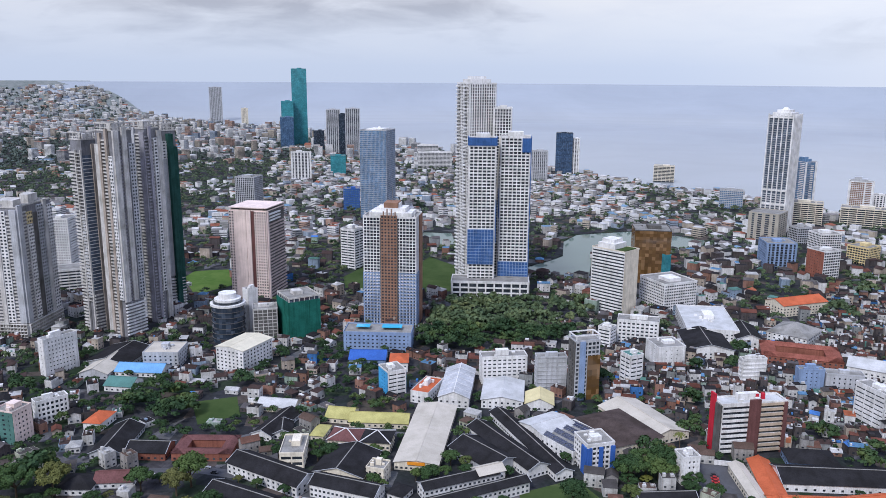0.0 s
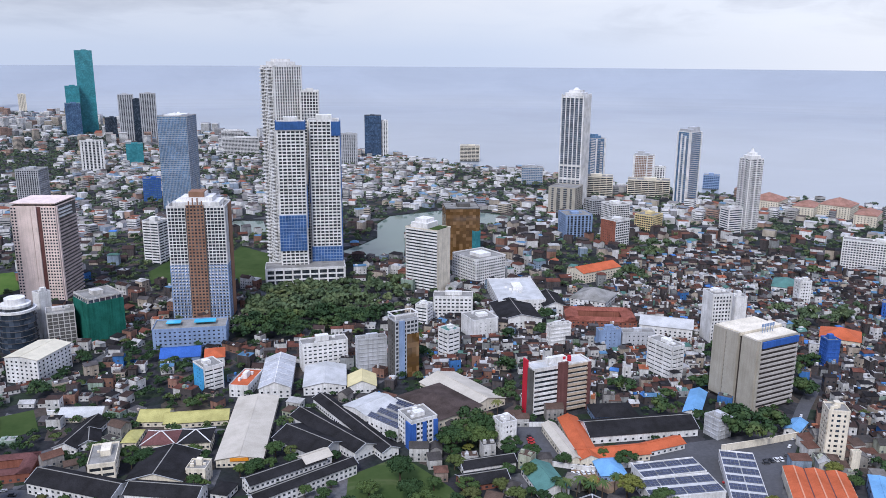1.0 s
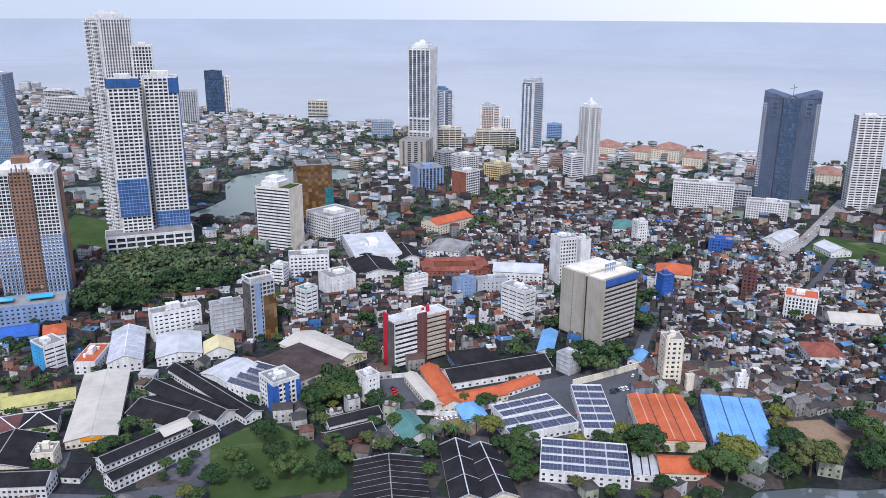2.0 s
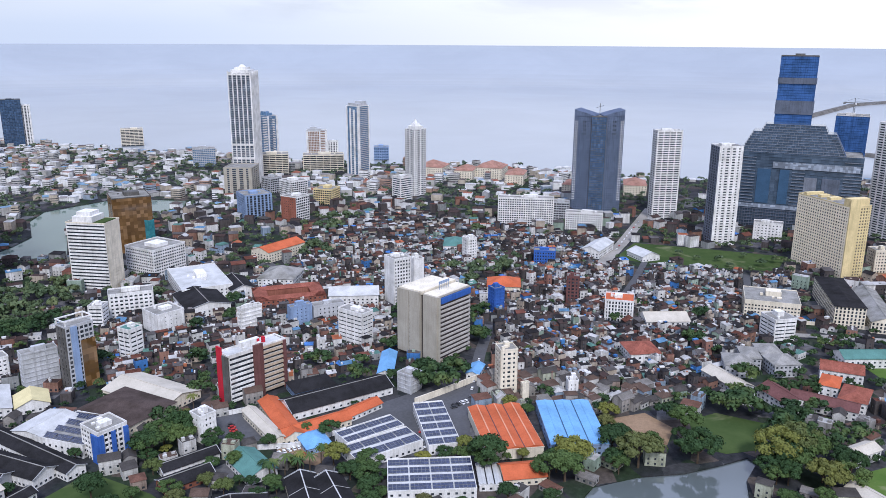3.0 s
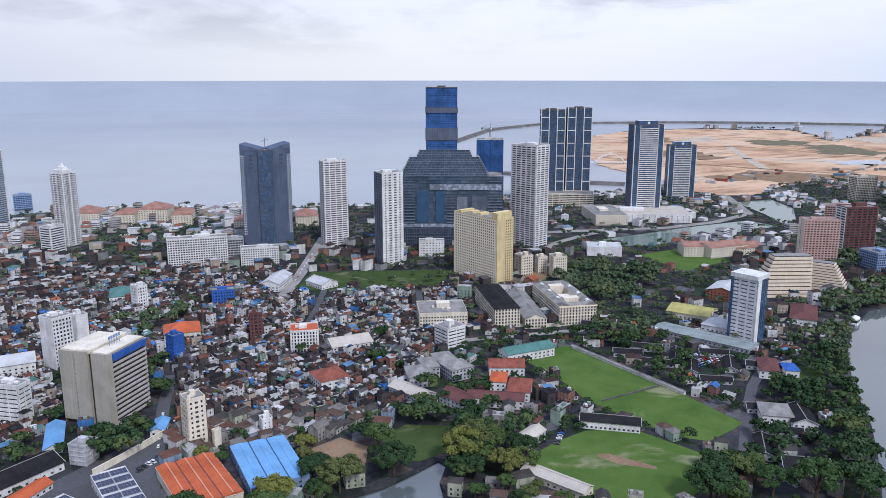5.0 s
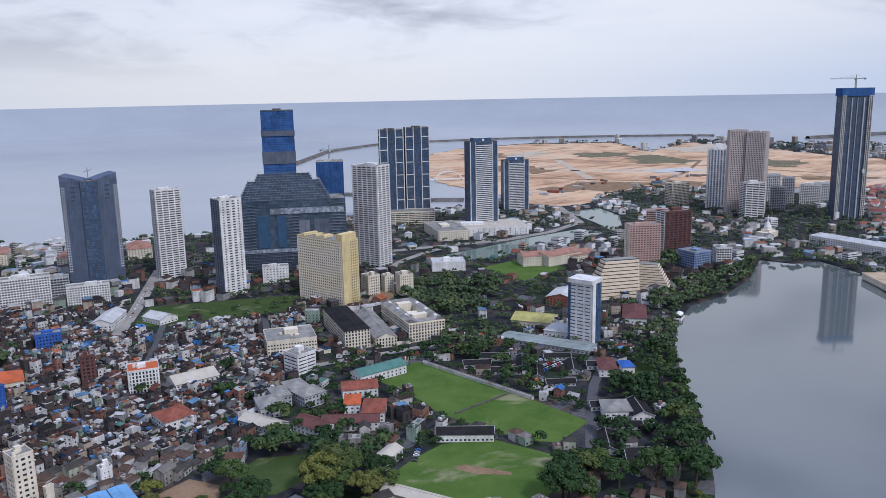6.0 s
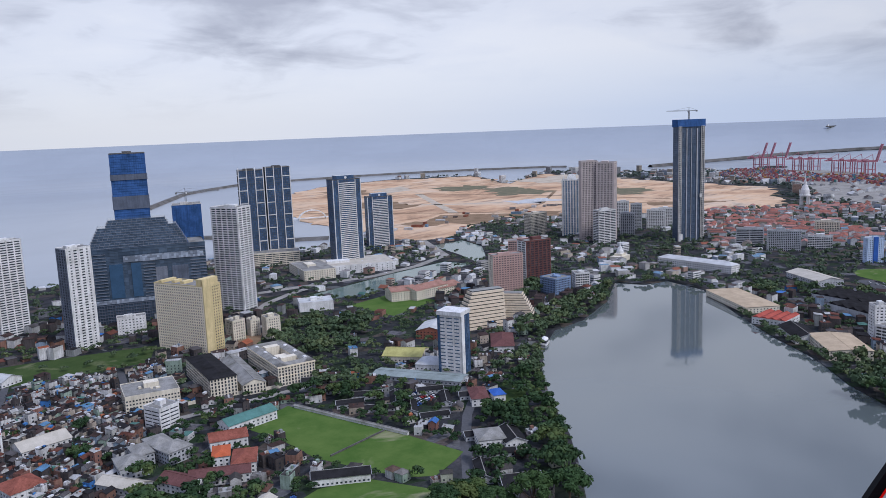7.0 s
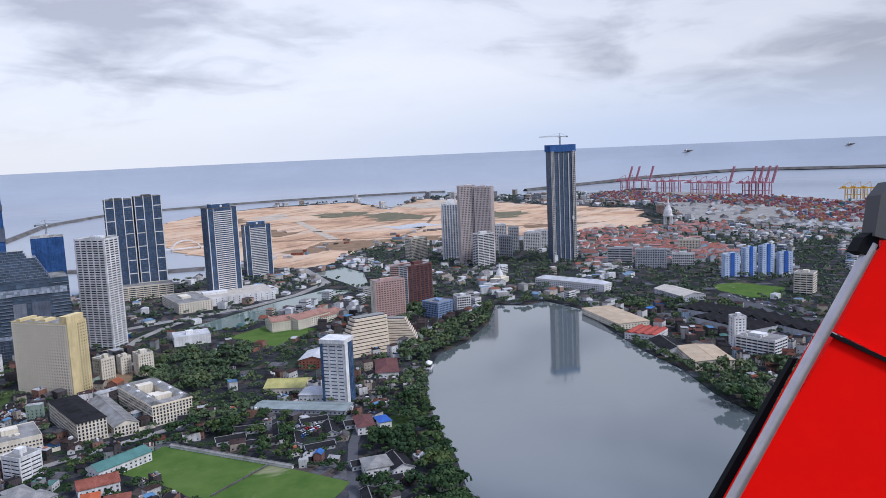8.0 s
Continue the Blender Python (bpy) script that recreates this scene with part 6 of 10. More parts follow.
t = thing("tower", "unfinished dark glass skyscraper with bare floors and blue netted top", "skyscraper", 1478.3, 591.5)
spec = 1487.1, 593.8, 55.8, 19.5, 222.0, -37.2
x, y, w, d, h, yaw = spec
core = wing(t, *spec, HORNWALL, SLATE, floor=4.0, band=0.5, pier=4.0, pierw=0.5, proud=0.3, crown=False)
for u0, u1, q in ((0.0, 0.12, 3.2), (0.86, 1.0, 3.2)):
    mid, size = ((u0 + u1) / 2 - 0.5) * w, (u1 - u0) * w
    part("open_edge", Geo().facade(size, d + 1.5, 0, h, "S", 4.0, 1.0, 4, 0.9, 1.6, x=mid), CONCRETE, core, "open concrete floors", kind="stuff")
part("pale_fin", Geo().box(-w * 0.18, -d / 2 - 0.6, 0, 1.6, 1.6, h * 0.98).box(w * 0.22, -d / 2 - 0.6, 0, 2.2, 1.6, h * 0.98).box(0, -d / 2 - 0.6, 0, 0.9, 1.4, h * 0.98), GREYWALL, core)
part("net_collar", Geo().box(0, 0, h - 1, w + 3, d + 3, 14), NETBLUE, core, "blue safety net collar")
part("hoist_shaft", Geo().box(-w * 0.4, -d / 2 - 2, 0, 7, 3, 14).box(w * 0.36, -d / 2 - 2, h * 0.38, 4, 2, 7), WHITE, core)


def tower_crane(x, y, z, jib, back, yaw, label):
    t = thing("tower_crane", label, "crane", x, y, yaw, z=z)
    g = Geo()
    for a, b in ((-1, -1), (1, -1), (1, 1), (-1, 1)):
        g.beam((a, b, 0), (a, b, 16), 0.25)
    for k in range(5):
        g.beam((-1, -1, k * 3.2), (1, -1, k * 3.2 + 3), 0.15).beam((1, 1, k * 3.2), (-1, 1, k * 3.2 + 3), 0.15)
    part("mast", g, STEEL, t)
    g = Geo()
    g.beam((0, -0.8, 16), (jib, -0.8, 16), 0.22).beam((0, 0.8, 16), (jib, 0.8, 16), 0.22).beam((0, 0, 17.8), (jib, 0, 17.2), 0.22)
    for k in range(int(jib / 4)):
        g.beam((k * 4, -0.8, 16), (k * 4 + 2, 0, 17.7), 0.12).beam((k * 4 + 2, 0, 17.7), (k * 4 + 4, 0.8, 16), 0.12)
    part("jib", g, STEEL, t)
    part("counter_jib", Geo().beam((0, 0, 16.3), (-back, 0, 16.3), 0.6).box(-back + 1, 0, 14.2, 3, 2, 3), STEEL, t)
    part("peak", Geo().beam((0, 0, 16), (0, 0, 23), 0.4).beam((0, 0, 23), (jib * 0.7, 0, 17.5), 0.12).beam((0, 0, 23), (-back, 0, 16.5), 0.12), STEEL, t)
    part("cab", Geo().box(1.5, -1.6, 14, 2, 1.6, 2.2), WHITE, t)
    return t


tower_crane(x, y, h + 13, 44, 16, yaw + 170, "grey tower crane on top of an unfinished skyscraper")
x, y, w, d, h, yaw = 671.9, 1050.7, 42.1, 34.0, 138.5, -32.6
tower_crane(x, y, h + 1, 50, 14, yaw + 4, "tower crane standing on a blue netted tower")

# old port quarter
FLATBLUE = paint("washed_blue_plaster", (0.50, 0.60, 0.76), grime=0.2)
hall("long white colonial building beside the lake", 1211.4, 467.5, 134.7, 22.4, -102.4, 12.0, "hip", WHITEROOF, WHITE)
for spec in ((1379.3, 247.2, 28.3, 11.3, 38.7, -45.5), (1398.4, 220.8, 25.4, 10.1, 48.3, -35.8), (1417.1, 195.7, 26.5, 10.6, 50.4, -39.6), (1433.9, 169.1, 25.0, 10.1, 37.0, -51.0)):
    core = tower("blue and white apartment slab", *spec, FLATBLUE, GLASS, band=1.8, pier=3, pierw=1.6, group="blue apartment slabs")
    x, y, w, d, h, yaw = spec
    panel(core.children[0], "blue_shaft", BLUEP, w, d, 0, h + 3, "S", 0.36, 0.62, 1.2, "bright blue stair shaft")
tower("white long office block with red roof", 1460.6, 465.7, 47.6, 18.0, 32.9, -72.3, GREYWALL, GLASS, band=1.4, pier=20, pierw=1)
tower("grey office slab with white ends", 1442.2, 400.5, 55.8, 18.0, 35.0, -74.5, GREYWALL, GLASS, band=1.2, pier=3, pierw=1.2)
tower("cream stepped office block", 1268.9, 120.3, 27.4, 27.2, 31.3, -6.4, CREAM, GLASS, band=1.8, pier=9, pierw=0.7)
tower("white round-roofed office block", 1489.1, 352.0, 40.6, 18.0, 21.5, -76.7, WHITE, GLASS)
tower("cream office block with columns", 1677.7, 384.7, 45.4, 18.0, 24.0, -77.1, CREAM, GLASS, pier=3, pierw=1.2)
t = thing("stupa", "tall white bell-shaped stupa on arched legs", "stupa", 2118.5, 540.8)
for a in (-1, 1):
    for b in (-1, 1):
        part("arch_leg", Geo().box(a * 8, b * 8, 0, 4, 4, 30, taper=0.9), WHITE, t)
part("bell", Geo().prism([(13 * a, 13 * b) for a, b in ROUND], 30, 34).prism([(11 * a, 11 * b) for a, b in ROUND], 34, 46, scale=0.92).prism([(10 * a, 10 * b) for a, b in ROUND], 46, 58, scale=0.5), WHITE, t)
part("spire", Geo().prism([(3.5 * a, 3.5 * b) for a, b in ROUND], 58, 64).prism([(2.6 * a, 2.6 * b) for a, b in ROUND], 64, 88, scale=0.1), WHITE, t)
t = thing("stupa", "small white temple stupa beside the lake", "stupa", 1219.0, 605.7)
part("terrace", Geo().box(0, 0, 0, 34, 20, 9).box(0, 0, 9, 16, 14, 4), CREAM, t)
part("bell", Geo().prism([(6 * a, 6 * b) for a, b in ROUND], 13, 17).prism([(5.4 * a, 5.4 * b) for a, b in ROUND], 17, 24, scale=0.5), WHITE, t)
part("spire", Geo().prism([(1.5 * a, 1.5 * b) for a, b in ROUND], 24, 36, scale=0.1), WHITE, t)
tower("white office block on the far bank", 904.7, 154.4, 14.2, 14.5, 38.6, -55.7, WHITE, GLASS, band=1.8, pier=4, pierw=2.0)
tower("white long office on the far bank", 893.6, 127.7, 27.9, 45.5, 20.3, -20.5, WHITE, GLASS, band=1.5, pier=6, pierw=0.6)
# ---- low buildings near the eye: yards, warehouses, schools ----
SKYBLUE = paint("sky_blue_paint", (0.08, 0.36, 0.66), rough=0.6, grime=0.2)
PINKTILE = paint("faded_pink_tile_roof", (0.40, 0.22, 0.17), grime=0.4)
tower("white slab office with rows of small windows", -591.8, 348.0, 29.3, 8.5, 30.3, 88.7, WHITE, GLASS, band=2.2, pier=3, pierw=1.8)
hall("grey shed with a flat beige roof", -532.7, 406.5, 29.3, 26.8, 33.4, 14.0, "flat", PALEROOF, GREYWALL)
hall("white office with slanted yellow roof", -475.2, 441.4, 28.0, 38.4, 7.4, 20.0, "gable", paint("cream_sheet_roof", (0.62, 0.57, 0.44), grime=0.2, streak=False), WHITE, rise=2.0)
hall("pale blue metal shed", -531.2, 382.2, 38.8, 19.0, 27.8, 4.1, "gable", BLUEROOF, WHITE)
hall("low building with weathered teal roof", -517.1, 353.9, 22.3, 18.8, 24.5, 4.8, "gable", TEALROOF, WHITE)
hall("grey metal workshop with pale roof", -561.6, 369.1, 23.7, 40.3, 27.3, 4.8, "gable", PALEROOF, GREYWALL)
hall("long grey warehouse with dark roof", -573.3, 391.3, 38.2, 44.0, 23.4, 4.8, "gable", DARKROOF, GREYWALL)
tower("pink and green painted apartment block", -500.5, 258.3, 16.3, 15.9, 22.7, 106.1, PINK, GLASS, band=1.8, pier=3, pierw=1.8, sides=(TEALROOF, 1.8, 5, 3))
tower("worn white apartment block with balconies", -507.3, 288.4, 21.8, 8.6, 17.3, 75.4, WHITE, GLASS, band=1.5, pier=3, pierw=1.2)
hall("white house with bright orange roof", -472.3, 302.1, 12.4, 20.3, 24.8, 6.1, "hip", ORANGE, WHITE)
hall("long shed with black sheet roof", -436.4, 290.8, 20.4, 41.3, 33.0, 4.1, "gable", DARKROOF, GREYWALL)
hall("red brick warehouse with dark roof", -406.7, 293.6, 25.5, 17.2, 29.6, 5.4, "gable", DARKROOF, BRICKRED)
hall("red brick hall with brown roof round a yard", -379.0, 315.6, 37.7, 26.2, 31.9, 5.4, "court", MAROON, BRICKRED)
hall("low white bungalow with dark roof", -406.4, 243.5, 20.2, 18.5, 33.0, 4.1, "hip", DARKROOF, WHITE)
hall("low white bungalow with red-brown roof", -393.7, 259.4, 22.6, 15.4, 38.0, 4.1, "gable", MAROON, WHITE)
hall("long white school wing with black roof", -318.6, 312.9, 56.2, 18.7, 1.0, 7.3, "gable", DARKROOF, WHITE)
tower("cream three-storey school block", -322.4, 337.1, 26.1, 15.2, 11.5, 124.8, CREAM, GLASS, band=1.8, pier=8, pierw=0.8)
hall("white pillared hall with black roof", -266.8, 321.3, 41.3, 15.0, 11.7, 8.2, "gable", DARKROOF, WHITE, every=2.6)
hall("long blue-walled shed with black roof", -313.0, 284.9, 45.7, 17.6, 4.8, 4.1, "gable", DARKROOF, SOFTBLUE)
hall("black-roofed barn with white gable", -366.3, 366.6, 15.2, 41.1, 13.5, 4.1, "gable", DARKROOF, WHITE)
hall("small black-roofed barn with white gable", -357.1, 362.8, 13.1, 18.7, 40.6, 4.0, "gable", DARKROOF, WHITE)
hall("long low store with white roof", -388.4, 391.8, 28.0, 15.9, 22.9, 4.0, "gable", WHITEROOF, CREAM)
w = hall("large warehouse with plain buff roof", -268.6, 409.2, 27.7, 89.7, 24.0, 5.4, "gable", PALEROOF, CREAM, rise=2.0, every=3.0)
board = part("sign_board", Geo().box(0, 0, 4.2, 11, 0.5, 2.0), paint("orange_sign", (0.75, 0.28, 0.03), grime=0.1), w, "plain orange sign board")
board.matrix_basis = pose(0, -89.7 / 2 - 0.5, 0)
hall("mossy yellow-green roofed shed", -338.4, 403.8, 19.1, 19.1, 21.9, 4.0, "gable", YELROOF, CREAM)
hall("long mossy yellow-green roofed shed", -310.7, 411.8, 41.3, 16.9, 28.1, 4.1, "gable", YELROOF, CREAM)
hall("small hut with yellow-green roof", -332.4, 373.7, 8.7, 17.0, 21.9, 4.0, "hip", YELROOF, CREAM)
hall("school block with maroon hip roof and white ridges", -308.6, 371.8, 20.1, 19.0, 23.8, 8.0, "hip", MAROON, CREAM, every=2.6, trim=WHITE)
hall("school block with black hip roof and white ridges", -289.5, 380.9, 19.3, 18.9, 25.9, 8.0, "hip", DARKROOF, CREAM, every=2.6, trim=WHITE)
hall("black-roofed school wing with gables", -285.6, 344.4, 32.3, 34.8, 18.4, 7.3, "gable", DARKROOF, CREAM)
tower("cream corner house of the school", -263.6, 347.1, 11.8, 11.6, 10.0, 106.2, CREAM, GLASS, band=1.8, pier=4, pierw=1.6)
hall("small white house with black hip roof", -241.5, 338.6, 10.3, 12.5, 4.1, 4.0, "hip", DARKROOF, WHITE)
hall("industrial hall with grey skylit roof", -293.5, 488.9, 22.7, 59.5, 25.3, 8.2, "gable", GREYWALL, WHITE, ribs=9, trim=WHITE)
tower("white four-storey office with flat roofs", -275.6, 529.9, 37.1, 13.2, 21.9, 39.1, WHITE, GLASS, band=1.9, pier=4, pierw=1.6)
hall("white hall with pale sheet roof", -258.3, 497.9, 30.7, 40.7, 25.5, 6.8, "gable", WHITEROOF, WHITE, rise=3)
tower("blank grey concrete hall", -236.5, 535.4, 24.0, 9.7, 27.0, 35.4, GREYWALL, GREYWALL, band=0.5, pier=8, pierw=0.5)
hall("hall with pale yellow curved roof", -229.6, 501.7, 20.6, 22.5, 24.7, 5.4, "gable", paint("pale_yellow_roof", (0.62, 0.54, 0.30), grime=0.2, streak=False), WHITE)
tower("white apartment block with blue side wall", -337.7, 464.0, 15.9, 18.2, 18.9, 59.4, WHITE, GLASS, band=2.0, pier=8, pierw=0.8, sides=(SKYBLUE, 2.2, 4, 2.4))
hall("white block with orange roof terrace", -309.4, 470.1, 14.2, 31.0, 11.1, 8.8, "flat", ORANGE, WHITE)
hall("white house with orange-red roof", -362.0, 507.3, 14.9, 21.6, 33.3, 8.2, "hip", ORANGE, WHITE)
hall("hall with bright blue roof", -393.1, 505.8, 30.7, 23.7, 30.8, 5.4, "gable", BLUEP, SOFTBLUE)
hall("long black-roofed row house", -214.5, 419.9, 70.3, 15.7, -27.6, 6.5, "gable", DARKROOF, WHITE, every=3)
hall("black-roofed shed behind row house", -222.1, 404.2, 40.2, 25.2, -18.1, 5.5, "gable", DARKROOF, GREYWALL)
hall("long black-roofed row house", -207.0, 436.9, 95.9, 11.8, -36.5, 5.5, "gable", DARKROOF, WHITE, every=3)
hall("long curved row house with black roof", -217.0, 364.6, 49.0, 10.6, 56.6, 7.3, "gable", DARKROOF, WHITE, every=3)
hall("long row house with black roof", -200.9, 358.1, 65.3, 9.2, 58.2, 7.3, "gable", DARKROOF, WHITE, every=3)
hall("grey-roofed pavilion of the row house", -206.8, 382.0, 17.2, 11.1, 56.4, 8.2, "gable", PALEROOF, WHITE)
spec = -160.2, 434.1, 18.6, 19.1, 19.5, 48.2
b = tower("white office with bright blue corner panels", *spec, WHITE, GLASS, band=1.4, pier=3, pierw=0.9)
for u0, u1 in ((0.0, 0.16), (0.42, 0.56), (0.84, 1.0)):
    panel(b.children[0], "blue_panel", BLUEP, spec[2], spec[3], 0, spec[4] * 0.92, "S", u0, u1, 0.9, "bright blue panel")
panel(b.children[0], "blue_panel", BLUEP, spec[2], spec[3], 0, spec[4] * 0.92, "W", 0.0, 0.35, 0.9, "bright blue panel")
hall("white workshop with solar roof", -180.9, 451.7, 34.8, 35.1, -22.9, 8.2, "solar", ROOFTOP, WHITE)
hall("white three-storey workshop wing", -203.7, 460.4, 24.8, 29.9, -24.0, 8.2, "gable", WHITEROOF, WHITE, rise=2)
hall("factory with weathered brown roof", -161.5, 480.2, 48.2, 38.7, -33.1, 8.2, "hip", paint("weathered_brown_roof", (0.085, 0.064, 0.058), grime=0.5, streak=False), CREAM, rise=4)
hall("factory wing with pale sheet roof", -153.8, 509.8, 59.0, 33.0, -34.6, 5.4, "gable", PALEROOF, CREAM)
tower("white tower house with teal roof", -187.4, 582.7, 13.0, 13.2, 24.5, 57.5, WHITE, GLASS, band=2.2, pier=8, pierw=0.8, roof=TEALROOF)

# yards round the dark office
hall("long shed with grey roof", -70.8, 455.2, 49.0, 8.8, -59.6, 5.4, "gable", PALEROOF, CREAM)
hall("long shed with bright orange roof", -61.1, 463.5, 56.9, 12.6, -66.1, 5.4, "gable", ORANGE, CREAM)
hall("low wing with bright orange roof", -38.9, 452.9, 45.1, 13.4, 29.0, 4.8, "gable", ORANGE, CREAM)
hall("canopy with faded orange roof", -9.8, 475.5, 27.0, 11.0, 41.7, 4.1, "gable", ORANGE, WHITE)
hall("long depot with black roof and loading doors", -26.8, 494.9, 74.3, 23.9, 28.2, 5.4, "gable", DARKROOF, WHITE, every=5)
hall("yard building with black roof", -45.4, 511.8, 29.6, 20.1, 24.5, 5.4, "hip", DARKROOF, SOFTBLUE)
hall("sagging blue canopy roof", 8.9, 548.5, 11.1, 40.9, -6.1, 4.0, "gable", BLUEROOF, WHITE, windows=False)
hall("white workshop with solar panels", -4.3, 440.5, 39.8, 16.8, 30.7, 6.1, "solar", WHITEROOF, WHITE)
hall("white workshop with solar panels", 3.3, 421.9, 44.2, 20.6, 28.4, 6.1, "solar", WHITEROOF, WHITE)
hall("large white workshop with solar panels", 29.3, 384.7, 47.7, 33.3, -0.9, 6.8, "solar", WHITEROOF, WHITE)
hall("white workshop with strips of solar panels", 37.1, 445.8, 19.8, 57.0, 6.6, 6.1, "solar", WHITEROOF, WHITE)
hall("triple-bay warehouse with orange sheet roof", 79.1, 437.0, 34.6, 56.8, 4.3, 6.8, "multi", ORANGE, CREAM, bays=3, pitch=0.11, trim=PALESEAM, valley=MAROON, windows=False)
hall("warehouse with light blue sheet roof", 121.7, 438.2, 34.7, 58.4, -2.7, 7.5, "multi", BLUEROOF, SOFTBLUE, bays=3, pitch=0.05, valley=NAVYSEAM, every=9)
hall("low hall with orange sheet roof", 81.3, 388.5, 24.1, 17.3, 4.2, 4.8, "gable", ORANGE, CREAM)
hall("white lean-to beside solar workshop", 62.3, 387.0, 12.7, 22.4, -2.2, 4.1, "multi", WHITEROOF, WHITE, bays=3)
hall("vast black corrugated roof hall", -71.7, 348.2, 37.0, 43.7, 13.7, 6.1, "gable", DARKROOF, CREAM, rise=3, ribs=5, trim=ROOFTOP, windows=False)
hall("black roof hall with white seams", -36.1, 363.6, 16.8, 53.9, 13.7, 6.1, "gable", DARKROOF, CREAM, ribs=14, trim=WHITEROOF, windows=False)
hall("black roof hall with white seams", -20.6, 365.0, 16.5, 48.2, 18.5, 6.1, "gable", DARKROOF, CREAM, ribs=14, trim=WHITEROOF, windows=False)
hall("hall with weathered sea-green roof", -71.9, 408.2, 17.8, 29.1, 34.2, 4.8, "gable", TEALROOF, WHITE)
hall("small hall with bright blue roof", -38.3, 434.7, 15.2, 20.4, 24.0, 4.1, "hip", BLUEROOF, SOFTBLUE)
tower("narrow beige and white apartment house", 90.5, 499.1, 12.6, 13.0, 33.5, 8.6, CREAM, GLASS, band=1.7, pier=4, pierw=1.8)
tower("small white cube house", 135.5, 489.5, 7.4, 7.5, 12.1, -0.6, WHITE, GLASS, band=2.0, pier=3, pierw=1.8)
hall("long house with black roof", -108.6, 415.9, 33.3, 10.6, 35.6, 4.8, "gable", DARKROOF, WHITE)
hall("house with black roof and red verandah", -106.4, 398.0, 28.0, 13.6, 35.0, 4.1, "gable", DARKROOF, BRICKRED)
tower("white gabled three-storey house", -106.2, 448.6, 11.4, 11.5, 17.5, 44.2, WHITE, GLASS, band=2.0, pier=3, pierw=1.6)
hall("low white office with broad flat roofs", -171.7, 754.4, 46.9, 78.8, 23.3, 12.0, "flat", WHITEROOF, WHITE)
hall("brick courtyard building with red tile roof", -80.1, 707.3, 63.3, 41.5, 14.1, 10.0, "court", TILE, BRICKRED)
hall("school with bright orange tile roof", -107.3, 869.1, 57.6, 26.7, 51.7, 12.0, "gable", ORANGE, CREAM)
tower("white block with angled roof", -15.7, 603.4, 13.1, 26.8, 27.0, 48.7, WHITE, GLASS, band=2.4, pier=8, pierw=0.8)
tower("blank white cube building", -105.5, 636.8, 20.7, 6.2, 20.2, 38.5, WHITE, WHITE, band=1.0, pier=9, pierw=0.6)
tower("grey-blue block of flats", -64.0, 642.0, 19.8, 8.0, 18.5, 27.9, SOFTBLUE, GLASS, band=2.2, pier=4, pierw=2.8)
tower("grey-blue block of flats", -41.6, 657.0, 27.8, 11.3, 14.6, 19.9, GREYWALL, GLASS, band=2.2, pier=4, pierw=2.8)
b = tower("white block with a blue painted mural", -178.6, 644.8, 24.9, 25.3, 16.9, 42.5, WHITE, GLASS, band=2.6, pier=5, pierw=3.8)
hall("market hall with dark roof", -157.7, 695.0, 38.8, 52.3, 26.3, 9.0, "gable", DARKROOF, WHITE)
hall("market hall with dark roof", -132.1, 739.2, 22.6, 43.7, 23.4, 9.0, "gable", DARKROOF, WHITE)
tower("white block under the tall tree line", -235.3, 655.6, 12.7, 12.6, 18.6, 85.0, WHITE, GLASS, band=1.8, pier=8, pierw=0.8)
tower("white row of offices", -216.8, 686.3, 37.5, 18.0, 20.9, 17.5, WHITE, GLASS, band=1.9, pier=4, pierw=1.6)
hall("white curved terrace building", -19.0, 698.5, 45.2, 28.2, -0.1, 12.0, "gable", WHITEROOF, WHITE)
hall("white apartment row with dark windows", -93.2, 767.0, 35.8, 39.3, -11.3, 10.0, "hip", ROOFTOP, WHITE)

# school and colonial offices
hall("colonial office block with grey hip roof", 421.7, 643.1, 24.8, 91.0, -19.3, 19.0, "hip", DARKROOF, CREAM, every=3, rise=3, pane=(1.5, 2.1))
hall("long colonial wing with grey roof", 446.9, 628.6, 21.4, 95.7, -22.1, 10.0, "gable", ROOFTOP, CREAM, every=3, pane=(1.5, 2.1))
court = hall("cream colonial courtyard office", 485.7, 616.5, 37.4, 90.1, -18.6, 20.0, "court", ROOFTOP, CREAM, every=3, pane=(1.5, 2.1))
part("inner_range", Geo().box(0, 0, 0, 20, 12, 17).box(0, -22, 0, 16, 8, 22).box(0, 24, 0, 15, 9, 22), CREAM, court, "cream blocks within the court")
part("cornice", Geo().ring(38.6, 91.3, 18.2, 1.6, 1.2).ring(38.2, 90.9, 9.6, 0.7, 0.8), LIGHTCREAM, court, "pale cornice band")
for k in range(6):
    part("skylight", Geo().box(-13 if k % 2 else 13, -34 + k * 13, 20.4, 4, 6, 2.2, taper=0.6), WHITE, court)
hall("unfinished white five-storey block", 355.3, 639.3, 45.8, 41.5, -23.3, 18.0, "flat", ROOFTOP, CREAM, every=2.6)
tower("white flats with dark roof", 333.7, 584.5, 20.2, 20.2, 18.8, 7.3, WHITE, GLASS, band=2.0, pier=8, pierw=0.8)
for spec in ((283.8, 531.8, 12.9, 23.5, -14.4, 10.0), (301.4, 537.3, 15.9, 22.0, -7.7, 10.0), (301.3, 516.8, 20.1, 20.1, 0.7, 10.0), (269.9, 521.2, 20.4, 24.7, -16.8, 9.0)):
    hall("grey-white school block with pale hipped roof", *spec, "hip", ROOFTOP, GREYWALL, every=3, group="school blocks")
hall("long pavilion with green roof", 376.4, 525.8, 46.7, 17.4, -3.6, 8.0, "gable", TEALROOF, WHITE)
